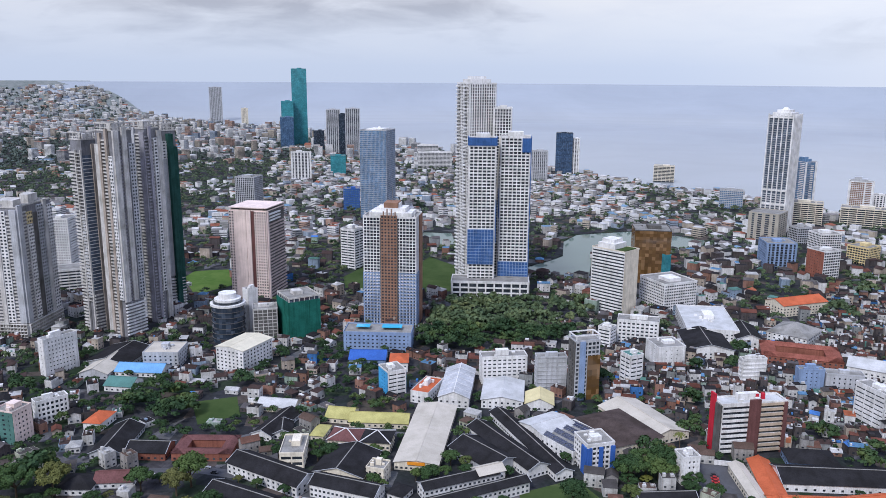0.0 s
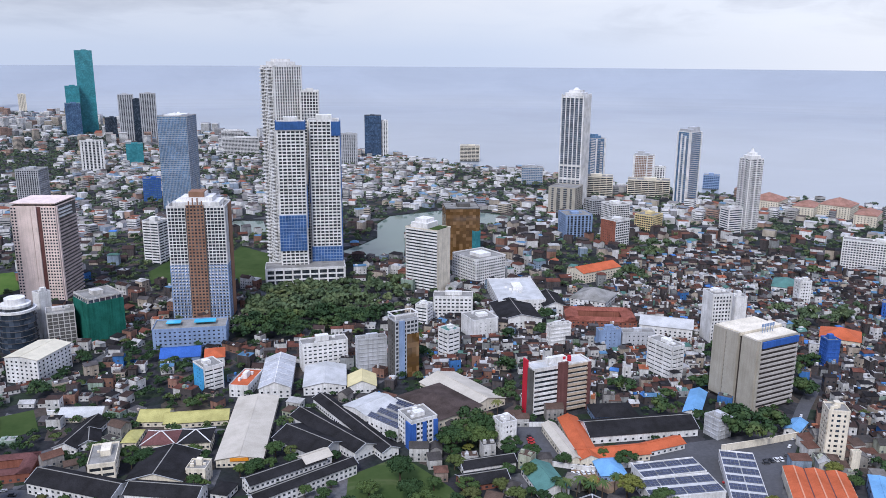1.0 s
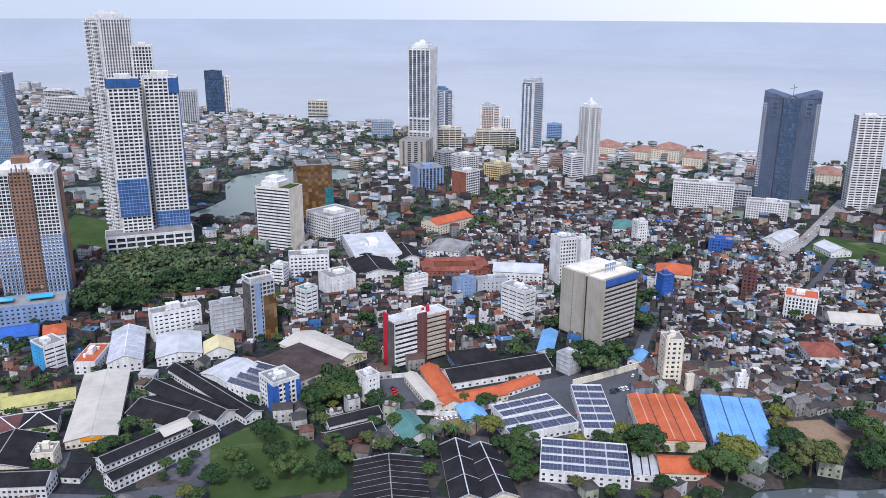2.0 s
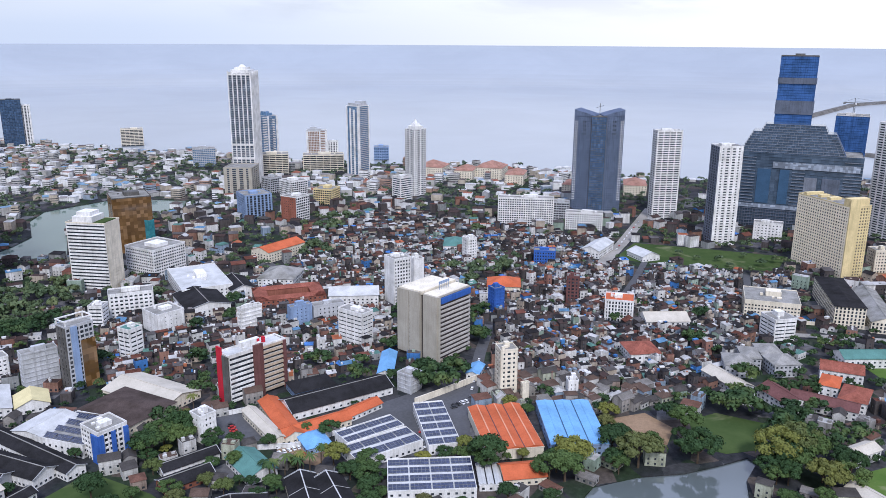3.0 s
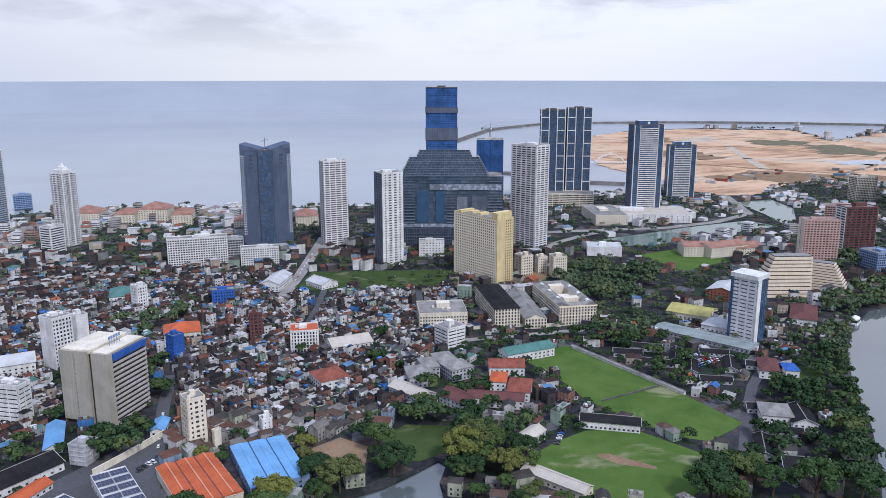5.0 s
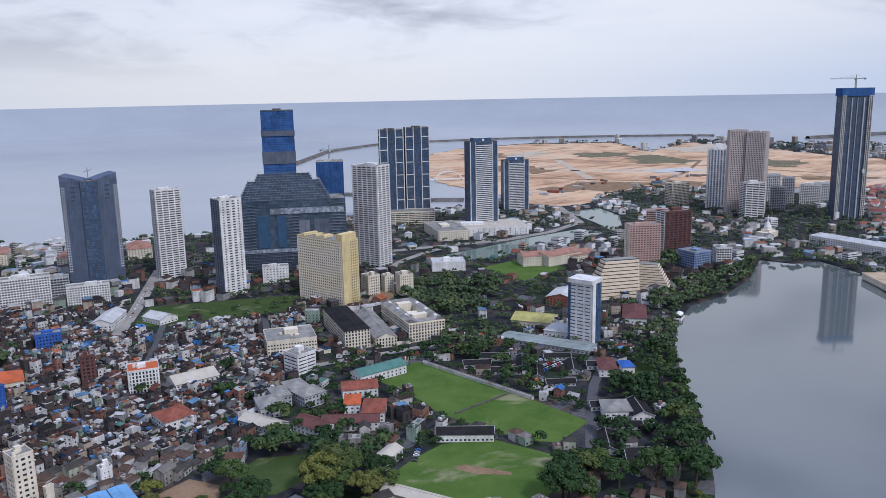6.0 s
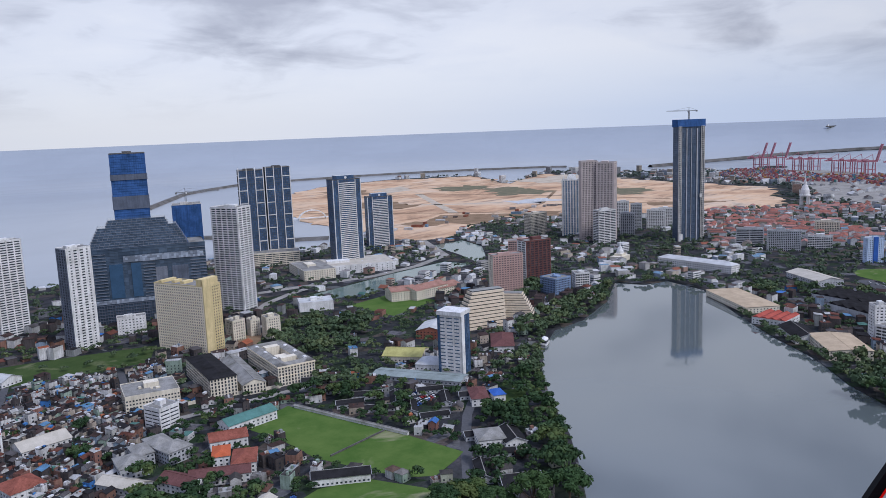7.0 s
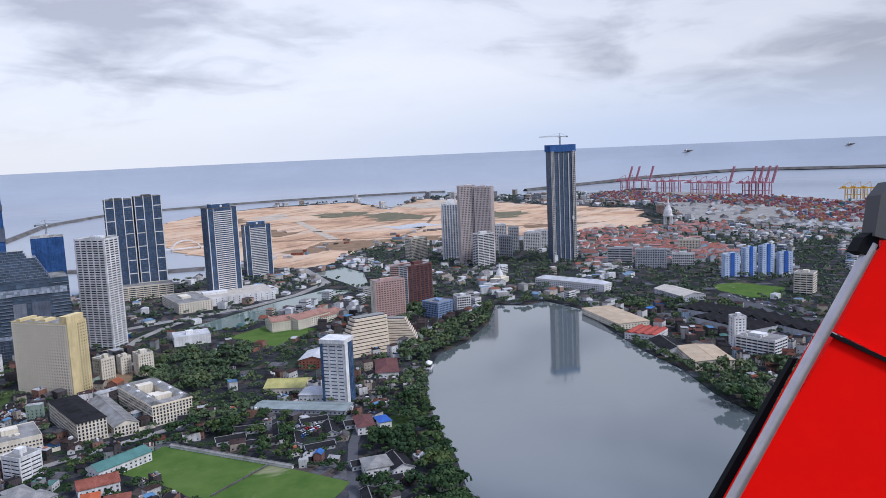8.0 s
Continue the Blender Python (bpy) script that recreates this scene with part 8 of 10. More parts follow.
WOODS = [[(74.9, 396.7), (125.3, 398.9), (170.5, 401.6), (120.7, 382.3), (78.7, 365.5), (63.6, 366.7)], [(371.6, 322.1), (423.2, 326.8), (423.5, 294.2), (360.1, 251.4), (320.5, 280.3)], [(1524.7, 762.2), (1589.5, 629.6), (1390.8, 484.4), (1271.4, 463.4), (1183.3, 572.3)], [(1281.8, 426.7), (1334.5, 242.2), (1073.2, 187.4), (1056.9, 235.2), (1117.6, 355.2)], [(1487.1, 1101.7), (1593.0, 977.7), (1370.4, 788.8), (1253.1, 849.3)], [(1071.9, 728.7), (1192.1, 699.3), (1162.7, 604.8), (1019.5, 589.9), (834.4, 570.5)], [(1122.9, 940.3), (1261.6, 923.3), (1162.7, 801.5), (1001.1, 793.0)], [(1842.8, 205.2), (1907.4, 121.1), (1548.0, 79.4), (1464.6, 153.4)], [(2344.7, 364.9), (2349.4, 306.1), (2150.1, 277.2), (2143.4, 333.5)], [(249.6, 509.9), (277.7, 502.8), (300.7, 465.8), (293.5, 422.1), (238.4, 364.5), (216.9, 362.2), (238.9, 419.4), (220.0, 443.5)], [(472.2, 592.4), (509.3, 601.2), (516.9, 525.1), (493.4, 444.7), (443.6, 401.6), (447.3, 453.2), (436.6, 539.2)], [(82.7, 668.1), (103.1, 699.7), (98.7, 641.8), (82.7, 577.1), (71.2, 574.2)], [(72.6, 834.4), (103.0, 877.5), (123.4, 840.9), (105.7, 732.0), (80.5, 723.0)], [(115.2, 802.7), (138.5, 836.7), (152.7, 807.6), (137.8, 745.4), (114.5, 762.7)], [(558.2, 719.9), (655.0, 751.7), (686.9, 683.9), (611.6, 611.4), (554.2, 631.2), (494.1, 623.3)], [(44.7, 545.4), (70.6, 551.8), (68.5, 518.4), (37.6, 510.8)], [(-327.6, 750.3), (-297.1, 770.6), (-273.3, 704.0), (-296.8, 688.5)], [(-384.3, 570.2), (-423.4, 674.1), (-401.9, 740.6), (-345.4, 738.5), (-272.5, 653.5), (-284.4, 623.1), (-324.4, 578.7), (-368.6, 549.6)], [(202.1, 455.6), (260.7, 486.9), (305.0, 455.6), (302.2, 417.8), (255.4, 356.7), (199.4, 349.1), (220.8, 398.4), (188.0, 407.6), (188.8, 437.3)], [(479.2, 370.8), (556.6, 396.4), (693.2, 445.8), (604.9, 371.6), (508.3, 293.2), (422.4, 234.6), (394.0, 284.2), (431.2, 324.8)], [(702.1, 504.5), (798.3, 511.8), (974.3, 517.6), (1054.3, 535.4), (931.0, 482.0), (789.4, 466.3), (737.5, 458.4)], [(1292.6, 450.5), (1296.9, 334.5), (1098.6, 283.6), (1050.3, 310.0), (1165.3, 425.2)], [(964.6, 299.7), (753.3, 136.4), (687.7, 92.4), (776.0, 37.4), (869.8, 106.3), (809.2, 146.6)], [(-509.1, 353.1), (-468.9, 379.4), (-417.2, 340.5), (-457.6, 319.7)]]
HALFGREEN = [[(302.3, 586.3), (383.9, 602.8), (382.3, 527.0), (351.8, 455.1), (290.3, 473.4), (269.8, 515.6)], [(-238.3, 387.1), (-191.7, 391.4), (-114.3, 371.6), (-94.6, 347.3), (-158.1, 331.8), (-189.8, 371.7)], [(703.4, 932.2), (858.0, 879.3), (838.1, 706.8), (694.7, 555.9), (599.3, 511.1), (528.9, 682.4)], [(1012.0, 1326.0), (1175.6, 983.5), (1322.2, 981.5), (1048.3, 805.4), (892.4, 841.3), (776.7, 936.6)], [(443.6, 562.7), (497.8, 501.7), (539.7, 428.6), (489.1, 378.1), (443.4, 411.9), (434.2, 479.5), (429.1, 530.3)], [(-792.4, 618.9), (-738.7, 908.9), (-659.2, 1074.0), (-536.3, 1158.0), (-411.6, 910.5), (-444.8, 726.0), (-571.7, 641.4), (-679.2, 542.6)], [(-3115.5, 1685.0), (-1552.0, 1572.1), (-1065.8, 1075.4), (-1106.6, 896.2), (-1707.7, 911.1)], [(618.9, 828.2), (756.0, 750.5), (634.7, 564.6), (478.0, 482.6), (438.6, 556.7)], [(103.0, 1222.5), (377.2, 1342.9), (536.0, 1209.9), (463.8, 1041.8), (311.5, 1104.2), (100.0, 1095.7)], [(824.7, 1092.8), (1050.8, 949.8), (893.4, 810.4), (784.9, 908.0)], [(1506.8, 548.3), (1500.0, 19.0), (1118.1, 56.0), (1170.5, 408.4)]]
OLDTOWN = [(2089.4, 783.4), (2191.2, 398.1), (1502.1, 262.7), (1414.0, 395.4), (1401.7, 521.7)]
PORT = [(3900.5, 1411.2), (3784.7, 814.9), (3355.1, 295.1), (3058.6, 45.1), (2060.7, 28.4), (2135.3, 186.5), (2220.9, 388.9), (2329.9, 550.1), (2749.1, 707.1), (3129.1, 1133.2)]


def grown(poly, k):
    cx, cy = sum(p[0] for p in poly) / len(poly), sum(p[1] for p in poly) / len(poly)
    return [(cx + (p[0] - cx) * k, cy + (p[1] - cy) * k) for p in poly]


TIDY = [grown(p, 1.22 if p in (POND, LAWN_E) else 1.04) for p in OPEN]


def sector(r0, r1, step, jitter=0.35, turn=17.0):
    """Jittered points on a turned square grid, within the bearings that the eye sweeps."""
    n = int(r1 / step) + 1
    i, j = np.meshgrid(np.arange(-n, n + 1), np.arange(-n, n + 1))
    rng = np.random.RandomState(int(r0 + step * 10))
    px = (i + rng.uniform(-jitter, jitter, i.shape)).ravel() * step
    py = (j + rng.uniform(-jitter, jitter, j.shape)).ravel() * step
    c, s = math.cos(radians(turn)), math.sin(radians(turn))
    x, y = px * c - py * s, px * s + py * c
    r, a = np.hypot(x, y), np.degrees(np.arctan2(x, y))
    keep = (r > r0) & (r < r1) & (a > -68) & (a < 95)
    x, y = x[keep], y[keep]
    ok = inside(LAND, x, y)
    far = np.hypot(x, y) >= 3950
    ok[far] = [math.degrees(math.atan2(a, b)) < far_bearings(math.hypot(a, b))[0] - 0.3 for a, b in zip(x[far], y[far])]
    for poly in TIDY:
        ok &= ~inside(poly, x, y)
    x, y = x[ok], y[ok]
    return x, y


# shade trees in yards and along lanes: x, y, spread, number, size
YARD_GROVES = [(-152, 636, 4, 2, 1.2), (-135, 565, 5, 2, 1.3), (-118, 507, 5, 3, 1.3), (-124, 446, 7, 3, 1.6), (-136, 467, 4, 2, 1.3), (-152, 470, 3, 1, 1.2), (-136, 427, 5, 2, 1.3), (-84, 408, 3, 2, 1.2), (-207, 565, 6, 2, 1.2), (-125, 660, 5, 2, 1.2), (-47, 558, 5, 3, 1.3), (-11, 546, 5, 3, 1.5), (13, 582, 4, 2, 1.3), (36, 529, 6, 3, 1.5), (-71, 600, 2, 1, 1.0), (-24, 438, 6, 2, 1.2), (-128, 700, 6, 3, 1.3)]
LANE_GROVES = [(-66, 876, 14, 6, 1.5), (-60, 980, 14, 6, 1.4), (-45, 1040, 12, 4, 1.4), (85, 795, 6, 3, 1.3), (108, 785, 6, 3, 1.3), (138, 790, 9, 5, 1.4), (94, 742, 5, 3, 1.3), (101, 657, 4, 2, 1.3), (86, 598, 7, 3, 1.2), (290, 633, 4, 2, 1.2), (208, 626, 3, 1, 1.0), (262, 575, 9, 4, 1.2), (134, 970, 7, 3, 1.3), (240, 663, 3, 1, 1.0)]
GROVE_TREES = []
GROVE_RND = random.Random(77)
for gx, gy, spread, number, size in YARD_GROVES + LANE_GROVES:
    for k in range(number):
        GROVE_TREES.append((gx + GROVE_RND.uniform(-spread, spread), gy + GROVE_RND.uniform(-spread, spread), size * GROVE_RND.uniform(0.8, 1.1)))


def clear_of_buildings(px, py, margin):
    for bx, by, bw, bd, byaw in BUILT:
        c, s = math.cos(radians(byaw)), math.sin(radians(byaw))
        u, v = (px - bx) * c + (py - by) * s, (py - by) * c - (px - bx) * s
        if abs(u) < bw / 2 + margin and abs(v) < bd / 2 + margin:
            return False
    return True


BUILT = list(TAKEN)
# a line of trees round the lake
for (ax, ay), (bx, by) in zip(LAKE_EDGE[:19], LAKE_EDGE[1:20]):
    length = math.hypot(bx - ax, by - ay)
    for k in range(int(length / 8.5)):
        f, off = (k + GROVE_RND.random()) / (length / 8.5), GROVE_RND.uniform(3.5, 9.0)
        GROVE_TREES.append((ax + (bx - ax) * f - (by - ay) / length * off, ay + (by - ay) * f + (bx - ax) / length * off, GROVE_RND.uniform(0.65, 1.15)))
GROVE_TREES = [g for g in GROVE_TREES if clear_of_buildings(g[0], g[1], 1.5)]
TAKEN += [(gx, gy, size * 5.0, size * 5.0, 0.0) for gx, gy, size in GROVE_TREES]
TAKEN_XY = np.array(TAKEN)
TAKEN_COS, TAKEN_SIN = np.cos(np.radians(TAKEN_XY[:, 4])), np.sin(np.radians(TAKEN_XY[:, 4]))


def free(x, y, margin):
    """Whether a place keeps clear of all footprints."""
    dx, dy = x - TAKEN_XY[:, 0], y - TAKEN_XY[:, 1]
    u, v = dx * TAKEN_COS + dy * TAKEN_SIN, dy * TAKEN_COS - dx * TAKEN_SIN
    return not np.any((np.abs(u) < TAKEN_XY[:, 2] / 2 + margin) & (np.abs(v) < TAKEN_XY[:, 3] / 2 + margin))


ROAD_LINES = []
for o in [o for o in scene.objects if o.name.startswith("road_")]:
    pts = [v.co.copy() for v in o.data.vertices]
    for k in range(0, len(pts) - 3, 4):
        ROAD_LINES.append(((pts[k] + pts[k + 1]) / 2, (pts[k + 2] + pts[k + 3]) / 2, (pts[k] - pts[k + 1]).length / 2))


def off_road(x, y, margin):
    p = Vector((x, y, 0))
    for a, b, half in ROAD_LINES:
        ab = b.xy - a.xy
        t = max(0, min(1, (p.xy - a.xy).dot(ab) / max(ab.length_squared, 1e-6)))
        if (a.xy + ab * t - p.xy).length < half + margin:
            return False
    return True


def house_into(walls, roofs, panes, x, y, w, d, h, yaw, rnd, detail, style=None):
    """Walls, roof and windows of one plain house."""
    k = style or rnd.choice(("gable", "lean", "lean", "flat", "flat", "flat", "gable", "hip"))
    z = ground_z(x, y)
    if k == "gable":
        rise = min(w, d) * rnd.uniform(0.16, 0.3)
        turn = yaw if w >= d else yaw + math.pi / 2
        a, b = max(w, d), min(w, d)
        walls.gable_wall(x, y, z, a, b, h, rise, turn)
        roofs.gable(x, y, z + h, a, b, rise, turn, over=0.4, thick=0.15)
    elif k == "hip":
        walls.box(x, y, z, w, d, h, yaw)
        roofs.hip(x, y, z + h, w, d, min(w, d) * 0.25, yaw)
    elif k == "lean":
        walls.box(x, y, z, w, d, h, yaw)
        c, s = math.cos(yaw), math.sin(yaw)
        up = rnd.uniform(0.5, 1.3)
        pts = []
        for p, q, zz in ((-1, -1, 0.1), (1, -1, 0.1), (1, 1, up), (-1, 1, up)):
            a, b = p * (w / 2 + 0.3), q * (d / 2 + 0.3)
            pts.append((x + a * c - b * s, y + a * s + b * c, z + h + zz))
        n = len(roofs.v)
        roofs.v += pts + [(p[0], p[1], p[2] - 0.15) for p in pts]
        roofs.f += [(n, n + 1, n + 2, n + 3), (n, n + 4, n + 5, n + 1), (n + 1, n + 5, n + 6, n + 2), (n + 2, n + 6, n + 7, n + 3), (n + 3, n + 7, n + 4, n)]
        roofs.m += [0] * 5
    else:
        walls.box(x, y, z, w, d, h + 0.8, yaw)
        roofs.box(x, y, z + h + 0.75, w - 0.5, d - 0.5, 0.12, yaw)
        if detail:
            c, s = math.cos(yaw), math.sin(yaw)
            for _ in range(rnd.randint(1, 3)):
                a, b = rnd.uniform(-0.35, 0.35) * w, rnd.uniform(-0.35, 0.35) * d
                walls.box(x + a * c - b * s, y + a * s + b * c, z + h + 0.8, rnd.uniform(1.0, 2.8), rnd.uniform(1.0, 2.6), rnd.uniform(0.8, 2.4), yaw)
    if detail:
        window_boxes(panes, w, d, 0 + z, z + h, x, y, yaw, every=rnd.uniform(2.8, 4.5), faces="SW" if x > 0 else "SE", size=(rnd.uniform(0.9, 1.6), rnd.uniform(1.0, 1.4)))


TREE_SPOTS, FAR_SPOTS, MID_SPOTS = list(YARD_TREES) + GROVE_TREES, [], []
walls, roofs, panes = Geo(), Geo(), Geo()
near_spots = []
# dense shanty quarters
x, y = sector(440, 1300, 7.6, 0.32, 24.0)
dense = inside(SLUM, x, y) | inside(SLUM_NEAR, x, y)
for px, py in zip(x[dense], y[dense]):
    if not free(px, py, 3.5) or not off_road(px, py, 4):
        continue
    block = noise.noise((px * 0.018, py * 0.018, 3.0))
    yaw = radians(24 + 35 * math.floor(block * 3) / 3 + RND.gauss(0, 5))
    roll = RND.random()
    if roll < 0.10:
        TREE_SPOTS.append((px, py, RND.uniform(0.35, 0.6)))
        continue
    w, d = RND.uniform(4.6, 9.4), RND.uniform(4.2, 7.6)
    h = RND.choice((2.6, 2.8, 3, 3.2, 4, 5.6, 5.8, 6.2, 6.2, 8.6)) if roll < 0.96 else RND.uniform(8, 12)
    near_spots.append((px, py, w, d, h, yaw))
# mixed town in the near and middle ground
def mixed(r0, r1, step, wide, deep, heights, share):
    x, y = sector(r0, r1, step, 0.34, 20.0)
    rest = ~(inside(SLUM, x, y) | inside(SLUM_NEAR, x, y))
    wood = np.zeros(len(x), bool)
    for poly in WOODS:
        wood |= inside(poly, x, y)
    green = np.zeros(len(x), bool)
    for poly in HALFGREEN:
        green |= inside(poly, x, y)
    for px, py, a, b, c in zip(x, y, rest, wood, green):
        if not a:
            continue
        if b:
            roll = RND.random() if px > 0 else 0.0
            if roll > 0.80 and free(px, py, 4) and off_road(px, py, 5):
                near_spots.append((px, py, RND.uniform(7, 15), RND.uniform(6, 9), RND.choice((3.2, 3.4, 4.0, 6.2)), radians(-42 + RND.gauss(0, 5))))
            elif roll < 0.62 and free(px, py, 1) and off_road(px, py, 3):
                for _ in range(2 if step > 12 else 1):
                    TREE_SPOTS.append((px + RND.uniform(-5, 5), py + RND.uniform(-5, 5), RND.uniform(0.8, 1.7)))
            continue
        if not free(px, py, max(wide) * 0.45) or not off_road(px, py, 5):
            if free(px, py, 2.2) and off_road(px, py, 3) and RND.random() < 0.75:
                TREE_SPOTS.append((px, py, RND.uniform(0.35, 0.75)))
            continue
        roll = RND.random()
        lush = noise.noise((px * 0.011, py * 0.011, 9.0)) + (0.6 if c else 0.0)
        if roll < share + lush * 0.6:
            TREE_SPOTS.append((px, py, RND.uniform(0.4, 0.95)))
        elif roll < 0.96:
            yaw = radians(24 + 30 * math.floor(noise.noise((px * 0.008, py * 0.008, 1.0)) * 3) + RND.gauss(0, 4))
            near_spots.append((px, py, RND.uniform(*wide), RND.uniform(*deep), RND.choice(heights), yaw))


mixed(360, 800, 11.0, (6, 11.5), (5.5, 9), (3, 3.2, 3.4, 4, 6.2, 6.4, 9.0), 0.46)
mixed(800, 1150, 14.5, (8, 15), (7, 12), (3.2, 4, 6.2, 6.4, 9.2, 9.5, 12.5), 0.46)
near_spots.sort(key=lambda s: math.hypot(s[0], s[1]))
SINGLE, JOINED = near_spots[:300], near_spots[300:]
for s in JOINED:
    r = math.hypot(s[0], s[1])
    house_into(walls, roofs, panes, *s, RND, r < 950)
for nm, geo, mat, label in (("house_walls", walls, HOUSEWALL, "crowded plastered house walls in mixed colours"), ("house_roofs", roofs, HOUSEROOF, "crowded rusty, grey and red sheet roofs"), ("house_windows", panes, GLASS, "small dark house windows")):
    structure(nm, geo, mat, label, "houses", "stuff")

# tanks, tarpaulins and stair heads on the crowded roofs
CLUTTER = palette("roof_clutter_paint", [(22, (0.66, 0.65, 0.64)), (24, (0.045, 0.042, 0.044)), (5, (0.08, 0.22, 0.48)), (16, (0.22, 0.20, 0.19)), (4, (0.40, 0.15, 0.08)), (20, (0.13, 0.065, 0.052)), (2, (0.10, 0.22, 0.18))], grime=0.3, streak=False)
clutter = Geo()
for px, py, w, d, h, yaw in JOINED:
    if math.hypot(px, py) > 900:
        continue
    for _ in range(RND.choice((0, 0, 1, 1, 2))):
        a, b = RND.uniform(-0.42, 0.42) * w, RND.uniform(-0.42, 0.42) * d
        c, e = math.cos(yaw), math.sin(yaw)
        if RND.random() < 0.3:
            clutter.box(px + a * c - b * e, py + a * e + b * c, h * 0.8, RND.uniform(2, 4.5), RND.uniform(1.6, 3.4), h * 0.2 + RND.uniform(0.9, 2.4), yaw)
        else:
            clutter.box(px + a * c - b * e, py + a * e + b * c, h * 0.7, RND.uniform(0.8, 1.8), RND.uniform(0.8, 1.7), h * 0.3 + RND.uniform(1.0, 2.2), yaw)
structure("roof_clutter", clutter, CLUTTER, "water tanks, tarpaulins and stair heads on crowded roofs", "roof clutter", "stuff")

# nearest houses one by one
KINDS = []
for k in range(16):
    rnd = random.Random(100 + k)
    w, d = rnd.uniform(7, 12), rnd.uniform(6, 9)
    h = (3.2, 4.0, 6.2, 6.4, 9.2)[k % 5]
    style = ("gable", "flat", "hip", "lean")[k % 4]
    gw, gr, gp = Geo(), Geo(), Geo()
    house_into(gw, gr, gp, 0.0, 0.0, w, d, h, 0.0, rnd, True, style)
    KINDS.append((gw, gr, gp, w, d, style))
SINGLEWALL = palette("single_house_walls", [(22, (0.60, 0.59, 0.57)), (20, (0.34, 0.32, 0.30)), (14, (0.44, 0.46, 0.36)), (10, (0.30, 0.29, 0.28)), (6, (0.38, 0.30, 0.26)), (3, (0.30, 0.38, 0.48)), (4, (0.33, 0.42, 0.35))], grime=0.45, per_object=True)
SINGLEROOF = palette("single_house_roofs", [(26, (0.115, 0.078, 0.062)), (24, (0.075, 0.068, 0.064)), (18, (0.20, 0.185, 0.17)), (10, (0.15, 0.08, 0.06)), (7, (0.42, 0.41, 0.39)), (1, (0.36, 0.13, 0.07))], grime=0.5, streak=False, per_object=True)
ROOFWORD = {"gable": "pitched sheet roof", "flat": "flat concrete roof", "hip": "hipped roof", "lean": "slanting sheet roof"}
FIRST = {}
for n, (px, py, w, d, h, yaw) in enumerate(SINGLE):
    k = n % 16
    m = pose(px, py, 0, 0, 0, math.degrees(yaw))
    if k not in FIRST:
        gw, gr, gp, ww, dd, style = KINDS[k]
        t = thing("house", f"small weathered plaster house with {ROOFWORD[style]}", "house", px, py, math.degrees(yaw), "town houses")
        part("shell", gw, SINGLEWALL, t)
        part("roof", gr, SINGLEROOF, t)
        part("glazing", gp, GLASS, t, kind="stuff")
        FIRST[k] = t
    else:
        copy_thing(FIRST[k], m)

# middle and far town, joined
for r0, r1, step, size, tall in ((1150, 2300, 19.0, (9, 18), (3.2, 4, 6.2, 6.4, 6.4, 9.5, 9.5, 14)), (2300, 4000, 32.0, (12, 30), (4, 6, 6, 9, 9, 12, 16, 22, 34)), (4000, 4800, 30.0, (14, 34), (6, 9, 12, 16, 20))):
    walls, roofs, panes, tiles = Geo(), Geo(), Geo(), Geo()
    x, y = sector(r0, r1, step, 0.34, 12.0)
    old = inside(OLDTOWN, x, y)
    green = np.zeros(len(x), bool)
    for poly in HALFGREEN:
        green |= inside(poly, x, y)
    wood = np.zeros(len(x), bool)
    for poly in WOODS:
        wood |= inside(poly, x, y)
    port = inside(PORT, x, y)
    for px, py, c, b, q, red in zip(x, y, green, wood, port, old):
        if q:
            if RND.random() < 0.22:
                house_into(walls, roofs, panes, px, py, RND.uniform(18, 46), RND.uniform(10, 20), RND.uniform(4, 7), radians(25), RND, False, "gable")
            continue
        if not free(px, py, 7) or not off_road(px, py, 6):
            continue
        lush = noise.noise((px * 0.005, py * 0.005, 5.0)) + (0.45 if c else 0.0) + (1.0 if b else 0.0) - (0.25 if r0 >= 3900 else 0.0)
        roll = RND.random()
        if roll < 0.46 + lush * 0.75:
            n = 1 if r0 < 2000 else 3
            for _ in range(n):
                (MID_SPOTS if r0 < 2000 else FAR_SPOTS).append((px + RND.uniform(-0.4, 0.4) * step, py + RND.uniform(-0.4, 0.4) * step, RND.uniform(0.6, 1.15)))
        elif red and roll < 0.84:
            yaw = radians(12 + RND.choice((0, 0, 90)))
            house_into(walls, tiles, panes, px, py, RND.uniform(16, 34), RND.uniform(10, 15), RND.uniform(7, 12), yaw, RND, False, RND.choice(("hip", "gable")))
        elif roll < 0.97:
            w, d = RND.uniform(*size), RND.uniform(size[0], size[1] * 0.8)
            h = RND.choice(tall) * RND.uniform(0.85, 1.1)
            yaw = radians(12 + 30 * math.floor(noise.noise((px * 0.004, py * 0.004, 1.0)) * 3))
            if h > 11:
                house_into(walls, roofs, panes, px, py, w, d, h, yaw, RND, False, "flat")
                z = ground_z(px, py)
                for f in range(int(h / 3.2)):
                    panes.box(px, py, z + 1.2 + f * 3.2, w + 0.12, d + 0.12, 1.2, yaw)
            else:
                house_into(walls, roofs, panes, px, py, w, d, h, yaw, RND, False)
    tag = "middle" if r0 < 2000 else "far"
    if tiles.v:
        structure(f"{tag}_tile_roofs", tiles, REDTILE, "faded red tile roofs of the old quarter", "houses", "stuff")
    for nm, geo, mat, label in ((f"{tag}_town_walls", walls, HAZEDWALL, "town walls in the distance, paled by haze in their colour"), (f"{tag}_town_roofs", roofs, HAZEDROOF, "mixed grey, white and red town roofs in the distance"), (f"{tag}_town_windows", panes, GLASS, "dark window bands of distant blocks")):
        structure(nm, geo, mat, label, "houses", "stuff")

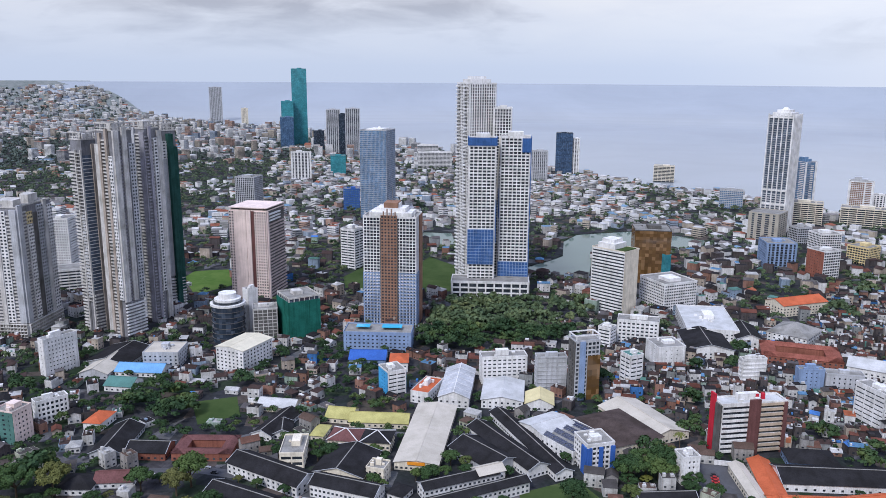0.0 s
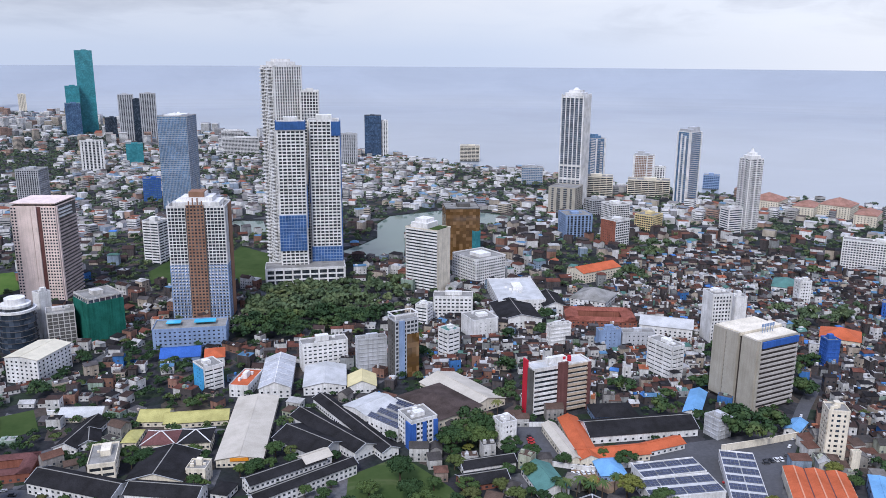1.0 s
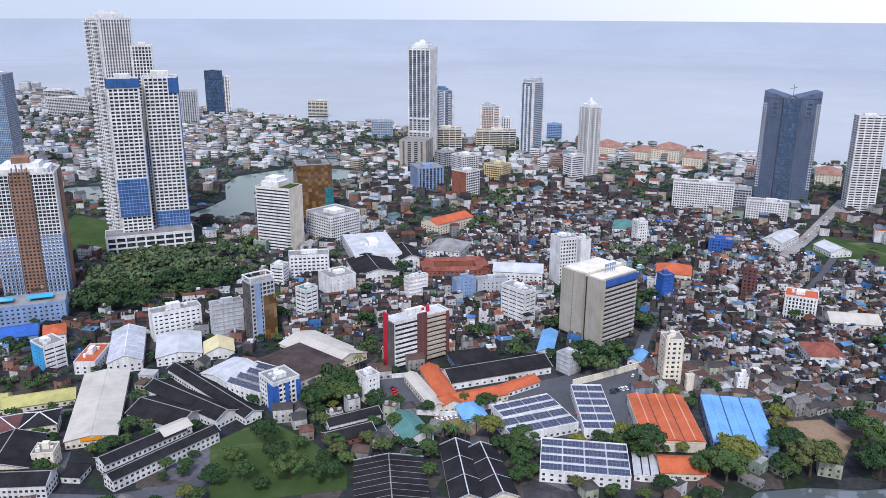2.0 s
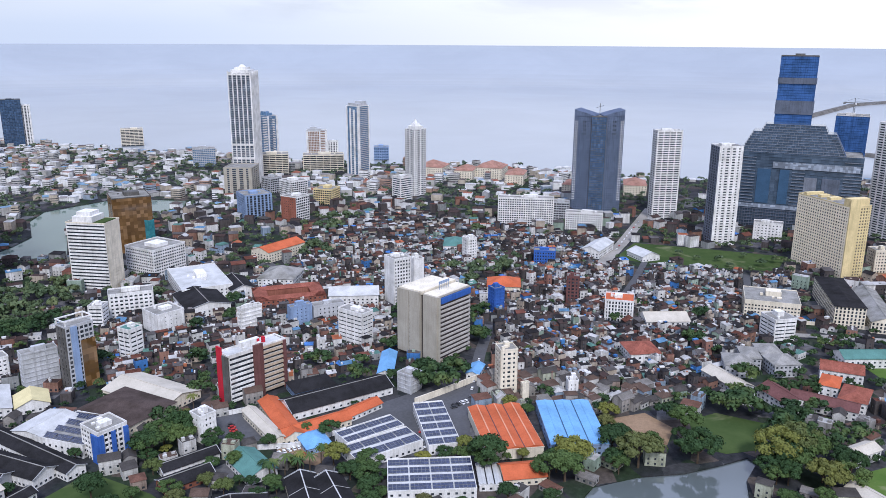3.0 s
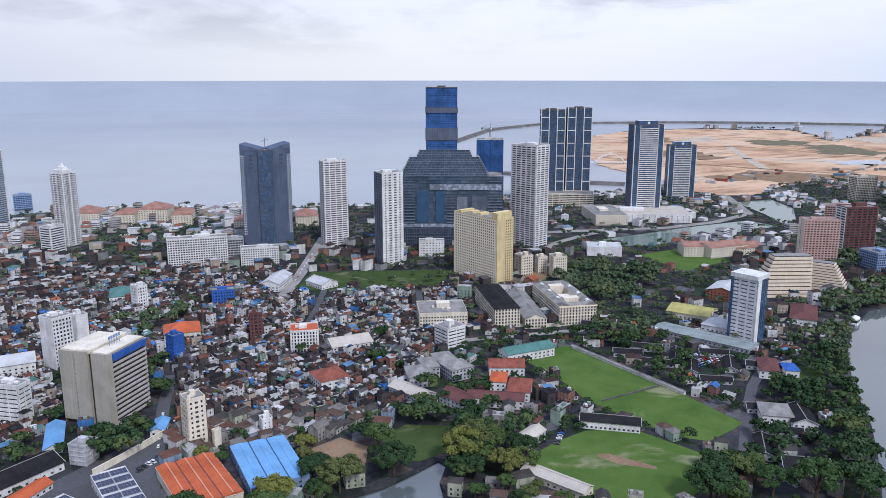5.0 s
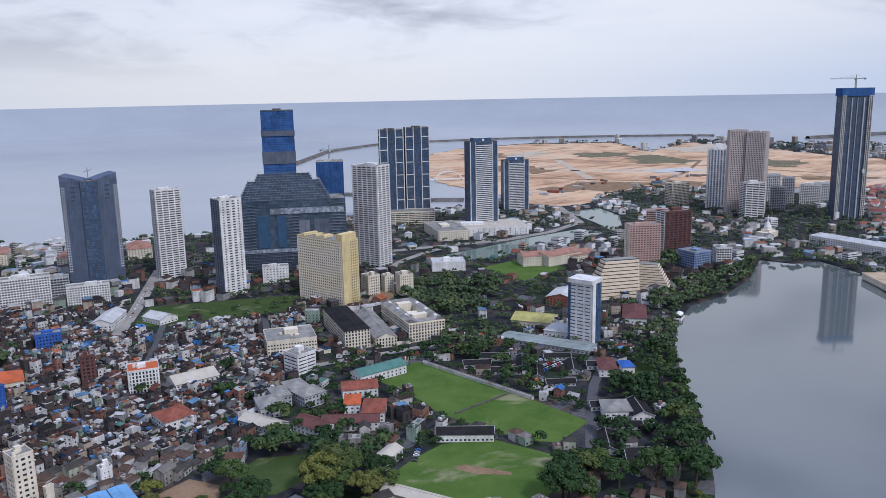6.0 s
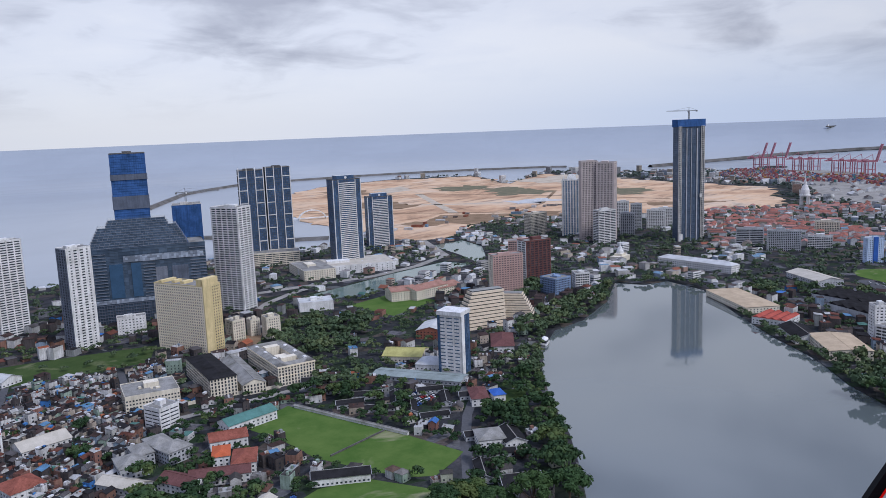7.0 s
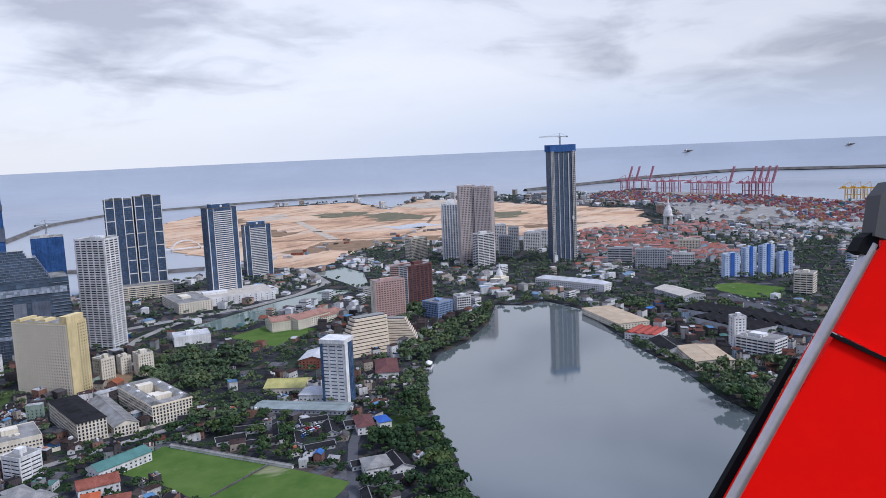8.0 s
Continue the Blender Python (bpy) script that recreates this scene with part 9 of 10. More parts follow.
# ---- trees ----
def clump(rng, blobs, leaves, size, radius, base, core=1):
    """Leaf quads on the skins of a few uneven blobs, over a dark inner mass; arrays of vertices and quads."""
    verts, quads = [], []
    for turn, (bx, by, bz, br) in enumerate(blobs):
        n = max(3, int(leaves * br * br / sum(b[3] ** 2 for b in blobs)))
        for _ in range(n):
            v = rng.normal(size=3)
            v /= np.linalg.norm(v)
            if v[2] < -0.45:
                v[2] *= -0.5
            p = np.array([bx, by, bz]) + v * np.array([br, br, br * 0.72]) * rng.uniform(0.78, 1.12)
            u = rng.normal(size=3) + v * 0.2
            u -= v * (u @ v) * 0.6
            u /= np.linalg.norm(u)
            w = np.cross(v + rng.normal(size=3) * 0.22, u)
            w /= np.linalg.norm(w) + 1e-9
            s = size * rng.uniform(0.6, 1.3)
            k = len(verts)
            verts += [p - u * s - w * s * 0.6, p + u * s - w * s * 0.7, p + u * s * 0.8 + w * s * 0.7, p - u * s * 0.9 + w * s * 0.6]
            quads.append((k, k + 1, k + 2, k + 3))
        if core and turn % core == 0:
            k = len(verts)
            for ring, (zz, q) in enumerate(((-0.5, 0.55), (0.1, 0.85), (0.55, 0.6))):
                for a in range(6):
                    t = a * math.pi / 3 + ring * 0.5
                    verts.append(np.array([bx + math.cos(t) * br * q * 0.9, by + math.sin(t) * br * q * 0.9, bz + zz * br * 0.75]))
            for ring in range(2):
                for a in range(6):
                    b = (a + 1) % 6
                    quads.append((k + ring * 6 + a, k + ring * 6 + b, k + ring * 6 + 6 + b, k + ring * 6 + 6 + a))
            quads.append((k + 12, k + 13, k + 14, k + 15))
            quads.append((k + 15, k + 16, k + 17, k + 12))
    return np.array(verts), np.array(quads)


def crown_blobs(rng, n, spread, low, high):
    """Clumps over a broad dome."""
    out = []
    for k in range(n):
        a, q = rng.uniform(0, 6.28), spread * math.sqrt(rng.uniform(0.02, 1))
        dome = math.sqrt(max(0.0, 1 - (q / (spread * 1.15)) ** 2))
        out.append((math.cos(a) * q, math.sin(a) * q, low + (high - low) * dome + rng.uniform(-0.7, 0.5), rng.uniform(1.5, 2.7)))
    return out


def trunk_geo(rng, blobs, height, thick):
    g = Geo()
    pts = [(math.cos(a * 1.047), math.sin(a * 1.047)) for a in range(6)]
    g.prism([(thick * a, thick * b) for a, b in pts], 0, height * 0.55, scale=0.65)
    for bx, by, bz, br in blobs[:7]:
        g.beam((0, 0, height * 0.42), (bx * 0.8, by * 0.8, bz), thick * 0.28)
    return g


TREES = []
for k in range(7):
    rng = np.random.RandomState(40 + k)
    blobs = crown_blobs(rng, 24 + k % 4, 5.6 + (k % 4) * 0.8, 4.5, 11.0)
    v, q = clump(rng, blobs, 1700, 0.40, 1.0, 0, 1)
    me = bpy.data.meshes.new("crown")
    me.from_pydata([tuple(p) for p in v], [], [tuple(int(i) for i in f) for f in q])
    me.materials.append(LEAF)
    TREES.append((me, trunk_geo(rng, blobs, 9.0, 0.5).mesh("trunk", BARK)))
MODEL = []
TREE_SPOTS.sort(key=lambda s: math.hypot(s[0], s[1]))
TREEWORD = ("broad", "spreading", "rounded", "dense", "tall", "loose", "wide")
for n, (px, py, s) in enumerate(TREE_SPOTS[:300]):
    k = n % 7
    m = pose(px, py, 0, 0, 0, RND.uniform(0, 360)) @ Matrix.Diagonal((s, s, s * RND.uniform(0.85, 1.15), 1))
    if k >= len(MODEL):
        t = thing("tree", f"{TREEWORD[k]} green tree with a leafy uneven crown", "tree", px, py, 0, "town trees")
        for nm, me in (("trunk", TREES[k][1]), ("crown", TREES[k][0])):
            o = new(nm, me)
            o.parent = t
        MODEL.append(t)
        t.matrix_world = m
    else:
        t = copy_thing(MODEL[k], m)
        t.matrix_basis = m


def forest(name, spots, leaves, size, nblob, label, core=1, leaf=FARLEAF):
    """Many small trees in one mesh."""
    kinds = []
    for k in range(5):
        rng = np.random.RandomState(70 + k)
        kinds.append(clump(rng, crown_blobs(rng, nblob, 5.4, 4.2, 9.5), leaves, size, 1, 0, core))
    vs, qs, at = [], [], 0
    rng = np.random.RandomState(5)
    for n, (px, py, s) in enumerate(spots):
        v, q = kinds[n % 5]
        a = rng.uniform(0, 6.28)
        c, e = math.cos(a) * s, math.sin(a) * s
        w = np.empty_like(v)
        w[:, 0], w[:, 1], w[:, 2] = v[:, 0] * c - v[:, 1] * e + px, v[:, 0] * e + v[:, 1] * c + py, v[:, 2] * s * rng.uniform(0.85, 1.15) - 1.5 * s + ground_z(px, py)
        vs.append(w)
        qs.append(q + at)
        at += len(v)
    v, q = np.concatenate(vs), np.concatenate(qs)
    me = bpy.data.meshes.new(name)
    me.vertices.add(len(v))
    me.vertices.foreach_set("co", v.astype(np.float32).ravel())
    me.loops.add(q.size)
    me.loops.foreach_set("vertex_index", q.astype(np.int32).ravel())
    me.polygons.add(len(q))
    me.polygons.foreach_set("loop_start", np.arange(0, q.size, 4, dtype=np.int32))
    me.update(calc_edges=True)
    me.materials.append(leaf)
    return tagged(new(name, me), label, "trees", kind="stuff")


REST = TREE_SPOTS[300:]
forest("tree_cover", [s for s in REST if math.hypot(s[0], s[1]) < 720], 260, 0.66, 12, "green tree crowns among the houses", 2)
# from here outward the leaf colours hold more and more haze
forest("park_tree_cover", [s for s in REST if math.hypot(s[0], s[1]) >= 720], 110, 1.05, 8, "green tree crowns round parks and lakes", 2, HAZEPARKLEAF)
forest("middle_tree_cover", MID_SPOTS, 34, 1.5, 5, "green tree crowns in the middle distance", 2, HAZEMIDLEAF)
forest("far_tree_cover", FAR_SPOTS, 13, 2.9, 3, "green tree crowns in the distance, haze put into their colour", 1, HAZEFARLEAF)



def palm_parts(rng, high):
    """A leaning slim trunk and a head of drooping fronds."""
    trunk, head = Geo(), Geo()
    lean = rng.uniform(-0.12, 0.12), rng.uniform(-0.12, 0.12)
    for k in range(4):
        trunk.beam((lean[0] * high * (k / 4) ** 2, lean[1] * high * (k / 4) ** 2, high * k / 4), (lean[0] * high * ((k + 1) / 4) ** 2, lean[1] * high * ((k + 1) / 4) ** 2, high * (k + 1) / 4), 0.26 - k * 0.03)
    cx, cy = lean[0] * high, lean[1] * high
    for k in range(16):
        a, up = k * 2.4 + rng.uniform(-0.2, 0.2), rng.uniform(-0.3, 0.9)
        last = None
        for j in range(5):
            f = j / 4
            r, z = 4.6 * f, high + up * 2.2 * f - 3.0 * f * f
            wide = 0.75 * (1 - f) ** 0.6 * (0.35 + f) + 0.1
            p = (cx + math.cos(a) * r, cy + math.sin(a) * r, z)
            side = (-math.sin(a) * wide, math.cos(a) * wide)
            now = ((p[0] - side[0], p[1] - side[1], z - wide * 0.5), p, (p[0] + side[0], p[1] + side[1], z - wide * 0.5))
            if last:
                head.face([last[0], last[1], now[1], now[0]])
                head.face([last[1], last[2], now[2], now[1]])
            last = now
    return trunk, head


FIRST_PALM = []
for n, (px, py) in enumerate(PALMS):
    if len(FIRST_PALM) < 3:
        trunk, head = palm_parts(np.random.RandomState(n), 11.0 + n)
        t = thing("palm_tree", "slim coconut palm with drooping fronds", "palm", px, py, n * 50, "coconut palms")
        part("trunk", trunk, BARK, t)
        part("crown", head, LEAF, t)
        FIRST_PALM.append(t)
    else:
        copy_thing(FIRST_PALM[n % 3], pose(px, py, 0, 0, 0, n * 77))
# ---- harbour, reclaimed land and open sea ----

# crane red paled to pink, with the harbour haze in the paint
CRANERED = paint("crane_red_paint", (0.40, 0.17, 0.21), rough=0.6, grime=0.2)
CRANEYELLOW = paint("crane_yellow_paint", (0.62, 0.36, 0.06), rough=0.6, grime=0.2)


def quay_crane(x, y, yaw, material, label, up=True, s=1.0):
    t = thing("quay_crane", label, "port crane", x, y, yaw, "harbour cranes")
    for a in (-1, 1):
        for b in (-1, 1):
            part("leg", Geo().beam((a * 11 * s, b * 13 * s, 0), (a * 9 * s, b * 13 * s, 46 * s), 1.5 * s), material, t)
    part("portal", Geo().beam((-11 * s, -13 * s, 18 * s), (-11 * s, 13 * s, 18 * s), 0.8 * s).beam((11 * s, -13 * s, 18 * s), (11 * s, 13 * s, 18 * s), 0.8 * s), material, t)
    part("girder", Geo().box(0, 10 * s, 46 * s, 6 * s, 70 * s, 4 * s, bottom=True), material, t)
    part("machine_house", Geo().box(0, 24 * s, 50 * s, 8 * s, 14 * s, 6 * s), material, t)
    part("peak", Geo().beam((0, -10 * s, 46 * s), (0, -6 * s, 74 * s), 0.8 * s).beam((0, -6 * s, 74 * s), (0, 40 * s, 50 * s), 0.7 * s), material, t)
    if up:
        part("boom", Geo().beam((0, -24 * s, 48 * s), (6 * s, -46 * s, 112 * s), 1.8 * s).beam((4 * s, -20 * s, 48 * s), (10 * s, -42 * s, 112 * s), 1.8 * s), material, t)
    else:
        part("boom", Geo().beam((0, -24 * s, 48 * s), (0, -78 * s, 49 * s), 1.2 * s), material, t)
    return t


for px, py, up in ((3601.7, 1123.4, True), (3596.4, 1086.8, True), (3586.7, 1020.3, True), (3501.4, 930.2, False), (3496.6, 894.0, False), (3491.1, 853.1, False), (3377.1, 750.2, False), (3372.2, 707.7, False), (3334.9, 659.5, False), (3299.0, 615.1, True), (3290.2, 529.7, True), (3287.6, 503.9, True), (3285.0, 478.4, True), (3282.4, 453.2, True)):
    quay_crane(px, py, 36, CRANERED, "red quay crane over container stacks" if not up else "red quay crane with raised boom", up)
for px, py in ((3065.9, 156.7), (3063.9, 127.0), (3061.9, 96.0)):
    quay_crane(px, py, 30, CRANEYELLOW, "yellow quay crane beside the basin", False, 0.8)

BOXES = palette("container_paint", [(40, (0.33, 0.12, 0.13)), (18, (0.38, 0.17, 0.15)), (12, (0.10, 0.14, 0.24)), (12, (0.35, 0.34, 0.34)), (8, (0.40, 0.22, 0.08)), (6, (0.08, 0.2, 0.2))], rough=0.7, grime=0.3)
x, y = sector(2300, 3950, 15.0, 0.2, 25.0)
YARD = [(3129.9, 1145.9), (3694.8, 1222.3), (3549.4, 764.2), (3125.8, 274.7), (2963.4, 43.5), (2154.9, 30.0), (2295.1, 228.3), (2707.6, 319.5), (2838.9, 497.4), (2941.7, 714.9), (2845.7, 899.0)]
structure("ground_port", sheet([[(3125.8, 1083.0), (3572.2, 1181.9), (3477.2, 748.7), (3073.2, 270.0), (2918.4, 55.6), (2105.5, 38.5), (2160.7, 188.7), (2249.8, 394.0), (2362.7, 557.9), (2749.1, 687.6)]], 0.15), PAVING, "pale paved harbour ground", "ground")
stacks = Geo()
for px, py in zip(x, y):
    if inside(YARD, np.array([px]), np.array([py]))[0] and RND.random() < 0.8:
        stacks.box(px, py, 0, 12.5, RND.choice((2.5, 5, 7.5)), RND.choice((2.6, 5.2, 7.8, 10.4)), radians(25))
structure("container_stacks", stacks, BOXES, "stacked shipping containers, mostly dull red", "containers", "stuff")

ROCK = paint("breakwater_rock", (0.17, 0.16, 0.15), rough=0.95, grime=0.5, size=4.0, streak=False)


def mole(name, points, width, height, label):
    """A rock bank along points in the sea."""
    g = Geo()
    k = len(points)
    rows = []
    for i, p in enumerate(points):
        a = Vector(points[min(i + 1, k - 1)]) - Vector(points[max(i - 1, 0)])
        n = Vector((-a.y, a.x)).normalized()
        z = ground_z(*p) - 1.5
        rows.append([(p[0] + n.x * width * f, p[1] + n.y * width * f, z + h) for f, h in ((-0.5, 0), (-0.2, height), (0.2, height), (0.5, 0))])
    for r in rows:
        g.v += r
    for i in range(k - 1):
        for j in range(3):
            g.f.append((i * 4 + j, i * 4 + j + 1, i * 4 + j + 5, i * 4 + j + 4))
            g.m.append(0)
    return structure(name, g, ROCK, label, "breakwater")


mole("breakwater_north", [(3675.9, 1663.3), (3886.8, 1530.7), (4015.4, 1389.6), (4159.7, 1219.2), (4260.3, 1034.7), (4334.9, 874.7), (4389.9, 713.1), (4417.2, 496.6), (4432.7, 237.4), (4442.6, 69.6), (4445.9, -101.0)], 46, 12, "long dark rock breakwater across the harbour mouth")
mole("breakwater_west", [(1389.5, 2418.9), (1492.7, 2525.2), (1810.4, 2852.6), (2024.6, 2976.6), (2279.2, 3085.2), (2559.0, 3020.2), (2826.7, 2904.3), (3062.0, 2730.8), (3309.5, 2475.0), (3526.4, 2189.3), (3575.8, 2080.3)], 30, 9, "long curved rock breakwater before the sand")
mole("breakwater_bar", [(1066.3, 1607.5), (1096.7, 1543.8), (1119.1, 1451.2), (1140.6, 1362.2), (1192.5, 1309.8)], 50, 5, "low sand bar in the inlet")
bridge = thing("arch_bridge", "white arched footbridge over the inlet", "bridge", 1432.2, 1634.2, -30)
g = Geo()
for k in range(12):
    a0, a1 = math.pi * k / 12, math.pi * (k + 1) / 12
    for s in (-5, 5):
        g.beam((-38 * math.cos(a0), s, 26 * math.sin(a0)), (-38 * math.cos(a1), s, 26 * math.sin(a1)), 1.0)
part("arch", g, WHITE, bridge)
part("deck", Geo().box(0, 0, 4, 150, 10, 1.5, bottom=True), WHITE, bridge)


def ship(x, y, yaw, length, label, material):
    t = thing("ship", label, "ship", x, y, yaw, z=ground_z(x, y) - 2)
    w = length * 0.14
    part("hull", Geo().prism([(-length / 2, -w / 2), (length * 0.38, -w / 2), (length / 2, 0), (length * 0.38, w / 2), (-length / 2, w / 2)], 0, length * 0.06), material, t)
    part("bridge_house", Geo().box(-length * 0.4, 0, length * 0.06, length * 0.08, w * 0.8, length * 0.09), WHITE, t)
    part("deck_load", Geo().box(length * 0.02, 0, length * 0.06, length * 0.6, w * 0.7, length * 0.02), material, t)


ship(4665.2, 1061.3, -30, 90, "distant dark cargo ship at sea", DARKCON)
ship(4787.3, 231.8, -40, 80, "distant dark cargo ship at sea", DARKCON)
ship(3075.8, 310.8, -60, 110, "grey ship moored in the harbour basin", GREYWALL)
ship(3671.6, 1076.8, -75, 120, "cargo ship under the quay cranes", DARKCON)

# tracks, banks and pools on the sand
for name, pts, width, material, label in (
        ("road_sand_a", [(2146.0, 1865.4), (1898.9, 1582.3), (1698.4, 1345.9)], 26, PALESAND, "pale haul road on the sand"),
        ("road_sand_b", [(1521.6, 1782.8), (1603.3, 1567.3), (1696.3, 1354.3), (1816.4, 1132.8)], 14, EARTH, "brown track on the sand"),
        ("road_sand_c", [(1976.0, 1926.6), (2153.3, 1818.2), (2188.0, 1592.5), (2232.7, 1302.4), (2234.8, 946.8)], 14, EARTH, "brown track on the sand"),
        ("road_sand_d", [(1823.0, 1633.7), (1882.8, 1501.4), (1988.0, 1383.2)], 20, PALESAND, "pale strip of wet sand"),
        ("road_sand_e", [(1703.3, 1168.7), (2012.9, 1254.2), (2356.1, 1419.6)], 12, EARTH, "brown track on the sand")):
    structure(name, strip(pts, width, 0.3), material, label, "road")
structure("ground_sand_green", sheet([ragged([(2380.3, 1757.7), (2481.6, 1697.0), (2413.6, 1477.8), (2253.0, 1425.2), (2194.7, 1549.3)], 18, 60)], 0.34), DULLGREEN, "scrubby green plot on the reclaimed sand", "ground")
structure("ground_sand_dark", sheet([ragged([(2079.7, 2296.8), (2266.0, 2300.7), (2153.9, 2098.0), (1967.7, 1973.1), (1913.8, 2058.1)], 18, 90)], 0.34), EARTH, "dark damp patch of sand", "ground")
structure("ground_sand_site", sheet([ragged([(2729.2, 1865.1), (3134.1, 1824.6), (2979.0, 1461.9), (2694.2, 1569.7)], 18, 70)], 0.36), PALESAND, "pale building plot on the sand", "ground")
site = Geo()
for _ in range(26):
    t = RND.random()
    a, b = 1551.2, 1203.4
    site.box(a + RND.uniform(-260, 420), b + RND.uniform(-60, 120) - RND.uniform(0, 1) * 0, 0.1, RND.uniform(6, 30), RND.uniform(5, 12), RND.uniform(3, 7), radians(RND.choice((20, 110))))
structure("site_huts", site, HAZEDROOF, "low site huts and stores along the sand", "huts", "stuff")

for name, edge, material, label in (
        ("ground_sand_brown", [(1463.9, 1315.7), (1663.3, 1328.2), (1747.4, 1198.6), (1831.1, 1069.7), (1733.8, 1047.2), (1647.3, 1148.3), (1475.9, 1162.9)], EARTH, "brown trampled edge of the sand"),
        ("ground_sand_pool", [(2002.7, 1393.3), (2112.9, 1358.8), (2094.7, 1263.2), (1966.8, 1245.5)], WHITEROOF, "pale wet pool on the sand"),
        ("ground_sand_scrub", [(2353.2, 1985.4), (2507.6, 1936.0), (2426.4, 1764.6), (2242.6, 1785.3)], DULLGREEN, "scrubby patch on the sand"),
        ("ground_sand_bank", [(1716.9, 1900.7), (1853.3, 1808.2), (1831.3, 1594.5), (1712.4, 1580.3), (1643.9, 1746.9)], EARTH, "brown ridge of dredged sand"),
        ("ground_sand_yard", [(2421.5, 1411.8), (2567.9, 1306.4), (2500.5, 1100.1), (2296.7, 1128.4)], DULLGREEN, "scrubby works yard on the sand"),
        ("ground_sand_ridge", [(2073.9, 1019.6), (2190.5, 910.3), (2246.3, 775.8), (2082.8, 815.7)], EARTH, "brown ridge of dredged sand"),
        ("ground_sand_works", [(2234.3, 2175.5), (2379.2, 2187.9), (2262.3, 1965.5), (2094.7, 1928.7)], PALESAND, "pale works yard on the sand")):
    structure(name, sheet([ragged(edge, 18, 80)], 0.40), material, label, "ground")
# ---- parked cars and vans ----
CARPAINT = palette("car_paint", [(40, (0.70, 0.70, 0.70)), (18, (0.35, 0.36, 0.37)), (14, (0.05, 0.05, 0.055)), (10, (0.40, 0.03, 0.03)), (6, (0.05, 0.12, 0.35))], rough=0.3, grime=0.1, per_object=True, streak=False)
TYRE = paint("tyre_rubber", (0.02, 0.02, 0.02), rough=0.9, grime=0.2, streak=False)


def car_model(label, length, height, x, y, yaw):
    t = thing("car", label, "car", x, y, yaw, "parked cars")
    w = 1.75
    part("body", Geo().box(0, 0, 0.3, length, w, 0.62).box(-length * 0.04, 0, 0.9, length * 0.55, w * 0.9, height - 0.95, taper=0.82), CARPAINT, t)
    part("window_band", Geo().box(-length * 0.04, 0, 1.0, length * 0.56, w * 0.92, (height - 0.95) * 0.6, taper=0.88), GLASS, t)
    for a in (-0.31, 0.31):
        for b in (-1, 1):
            wheel = part("wheel", Geo().prism([(0.32 * p, 0.32 * q) for p, q in ROUND[::2]], -0.1, 0.1), TYRE, t)
            wheel.matrix_basis = pose(a * length, b * w / 2, 0.32, 90, 0, 0)
    return t


def park(origin, toward, n, gap, turn, kind):
    """A row of parked cars from one place towards another."""
    a, b = Vector(origin), Vector(toward)
    step = (b - a).normalized() * gap
    yaw = math.degrees(math.atan2(step.y, step.x)) + turn
    for k in range(n):
        p = a + step * k
        copy_thing(kind, pose(p.x, p.y, 0.1, 0, 0, yaw + RND.gauss(0, 3)))


CAR = car_model("small parked hatchback car", 4.2, 1.5, -56.7, 424.5, 20)
VAN = car_model("parked van with high roof", 4.8, 2.1, 52.1, 477.1, 20)
for kind, p, q, n, gap, turn in (
        (CAR, (-60.3, 432.2), (-44.9, 440.4), 9, 3.0, 90), (CAR, (-57.9, 425.6), (-42.3, 433.7), 9, 3.0, 90), (CAR, (-53.9, 416.9), (-44.4, 422.0), 6, 3.0, 90),
        (VAN, (28.6, 444.0), (32.3, 457.1), 4, 4.0, 90), (VAN, (52.2, 479.4), (61.3, 484.8), 4, 3.4, 90), (CAR, (8.9, 416.5), (28.1, 425.1), 6, 5.0, 0),
        (CAR, (-397.8, 259.2), (-369.7, 290.7), 6, 11.0, 0), (VAN, (-352.9, 298.3), (-302.7, 314.6), 4, 16.0, 0), (CAR, (64.7, 492.2), (81.6, 565.0), 6, 13.0, 0),
        (CAR, (298.9, 380.4), (318.7, 398.0), 6, 4.0, 90), (VAN, (-92.8, 463.2), (-87.1, 448.3), 4, 4.0, 90), (CAR, (285.3, 869.3), (379.5, 1046.6), 10, 17.0, 0),
        (CAR, (491.1, 455.3), (523.9, 458.3), 12, 3.4, 90), (CAR, (485.0, 444.4), (517.7, 446.2), 12, 3.4, 90), (VAN, (484.5, 436.1), (516.3, 438.3), 10, 3.6, 90),
        (CAR, (750.6, 957.4), (954.5, 889.8), 10, 22.0, 0), (CAR, (1210.0, 219.5), (1084.4, 73.3), 14, 14.0, 0), (CAR, (1221.1, 213.4), (1104.6, 74.8), 14, 14.0, 0)):
    park(p, q, n, gap, turn, kind)
# ---- the open door edge of the helicopter that carries the eye ----
AT, RIGHT, UP, BACK = Vector((0.40, -0.32, 240.16)), Vector((0.50274, -0.86333, -0.04388)), Vector((0.13335, 0.02730, 0.99069)), Vector((-0.85409, -0.50391, 0.12885))
heli = new("helicopter_door")
tagged(heli, "glossy red helicopter door panel with worn metal edge tube", "aircraft door")
heli.matrix_world = Matrix((( RIGHT.x, UP.x, BACK.x, AT.x), (RIGHT.y, UP.y, BACK.y, AT.y), (RIGHT.z, UP.z, BACK.z, AT.z), (0, 0, 0, 1)))


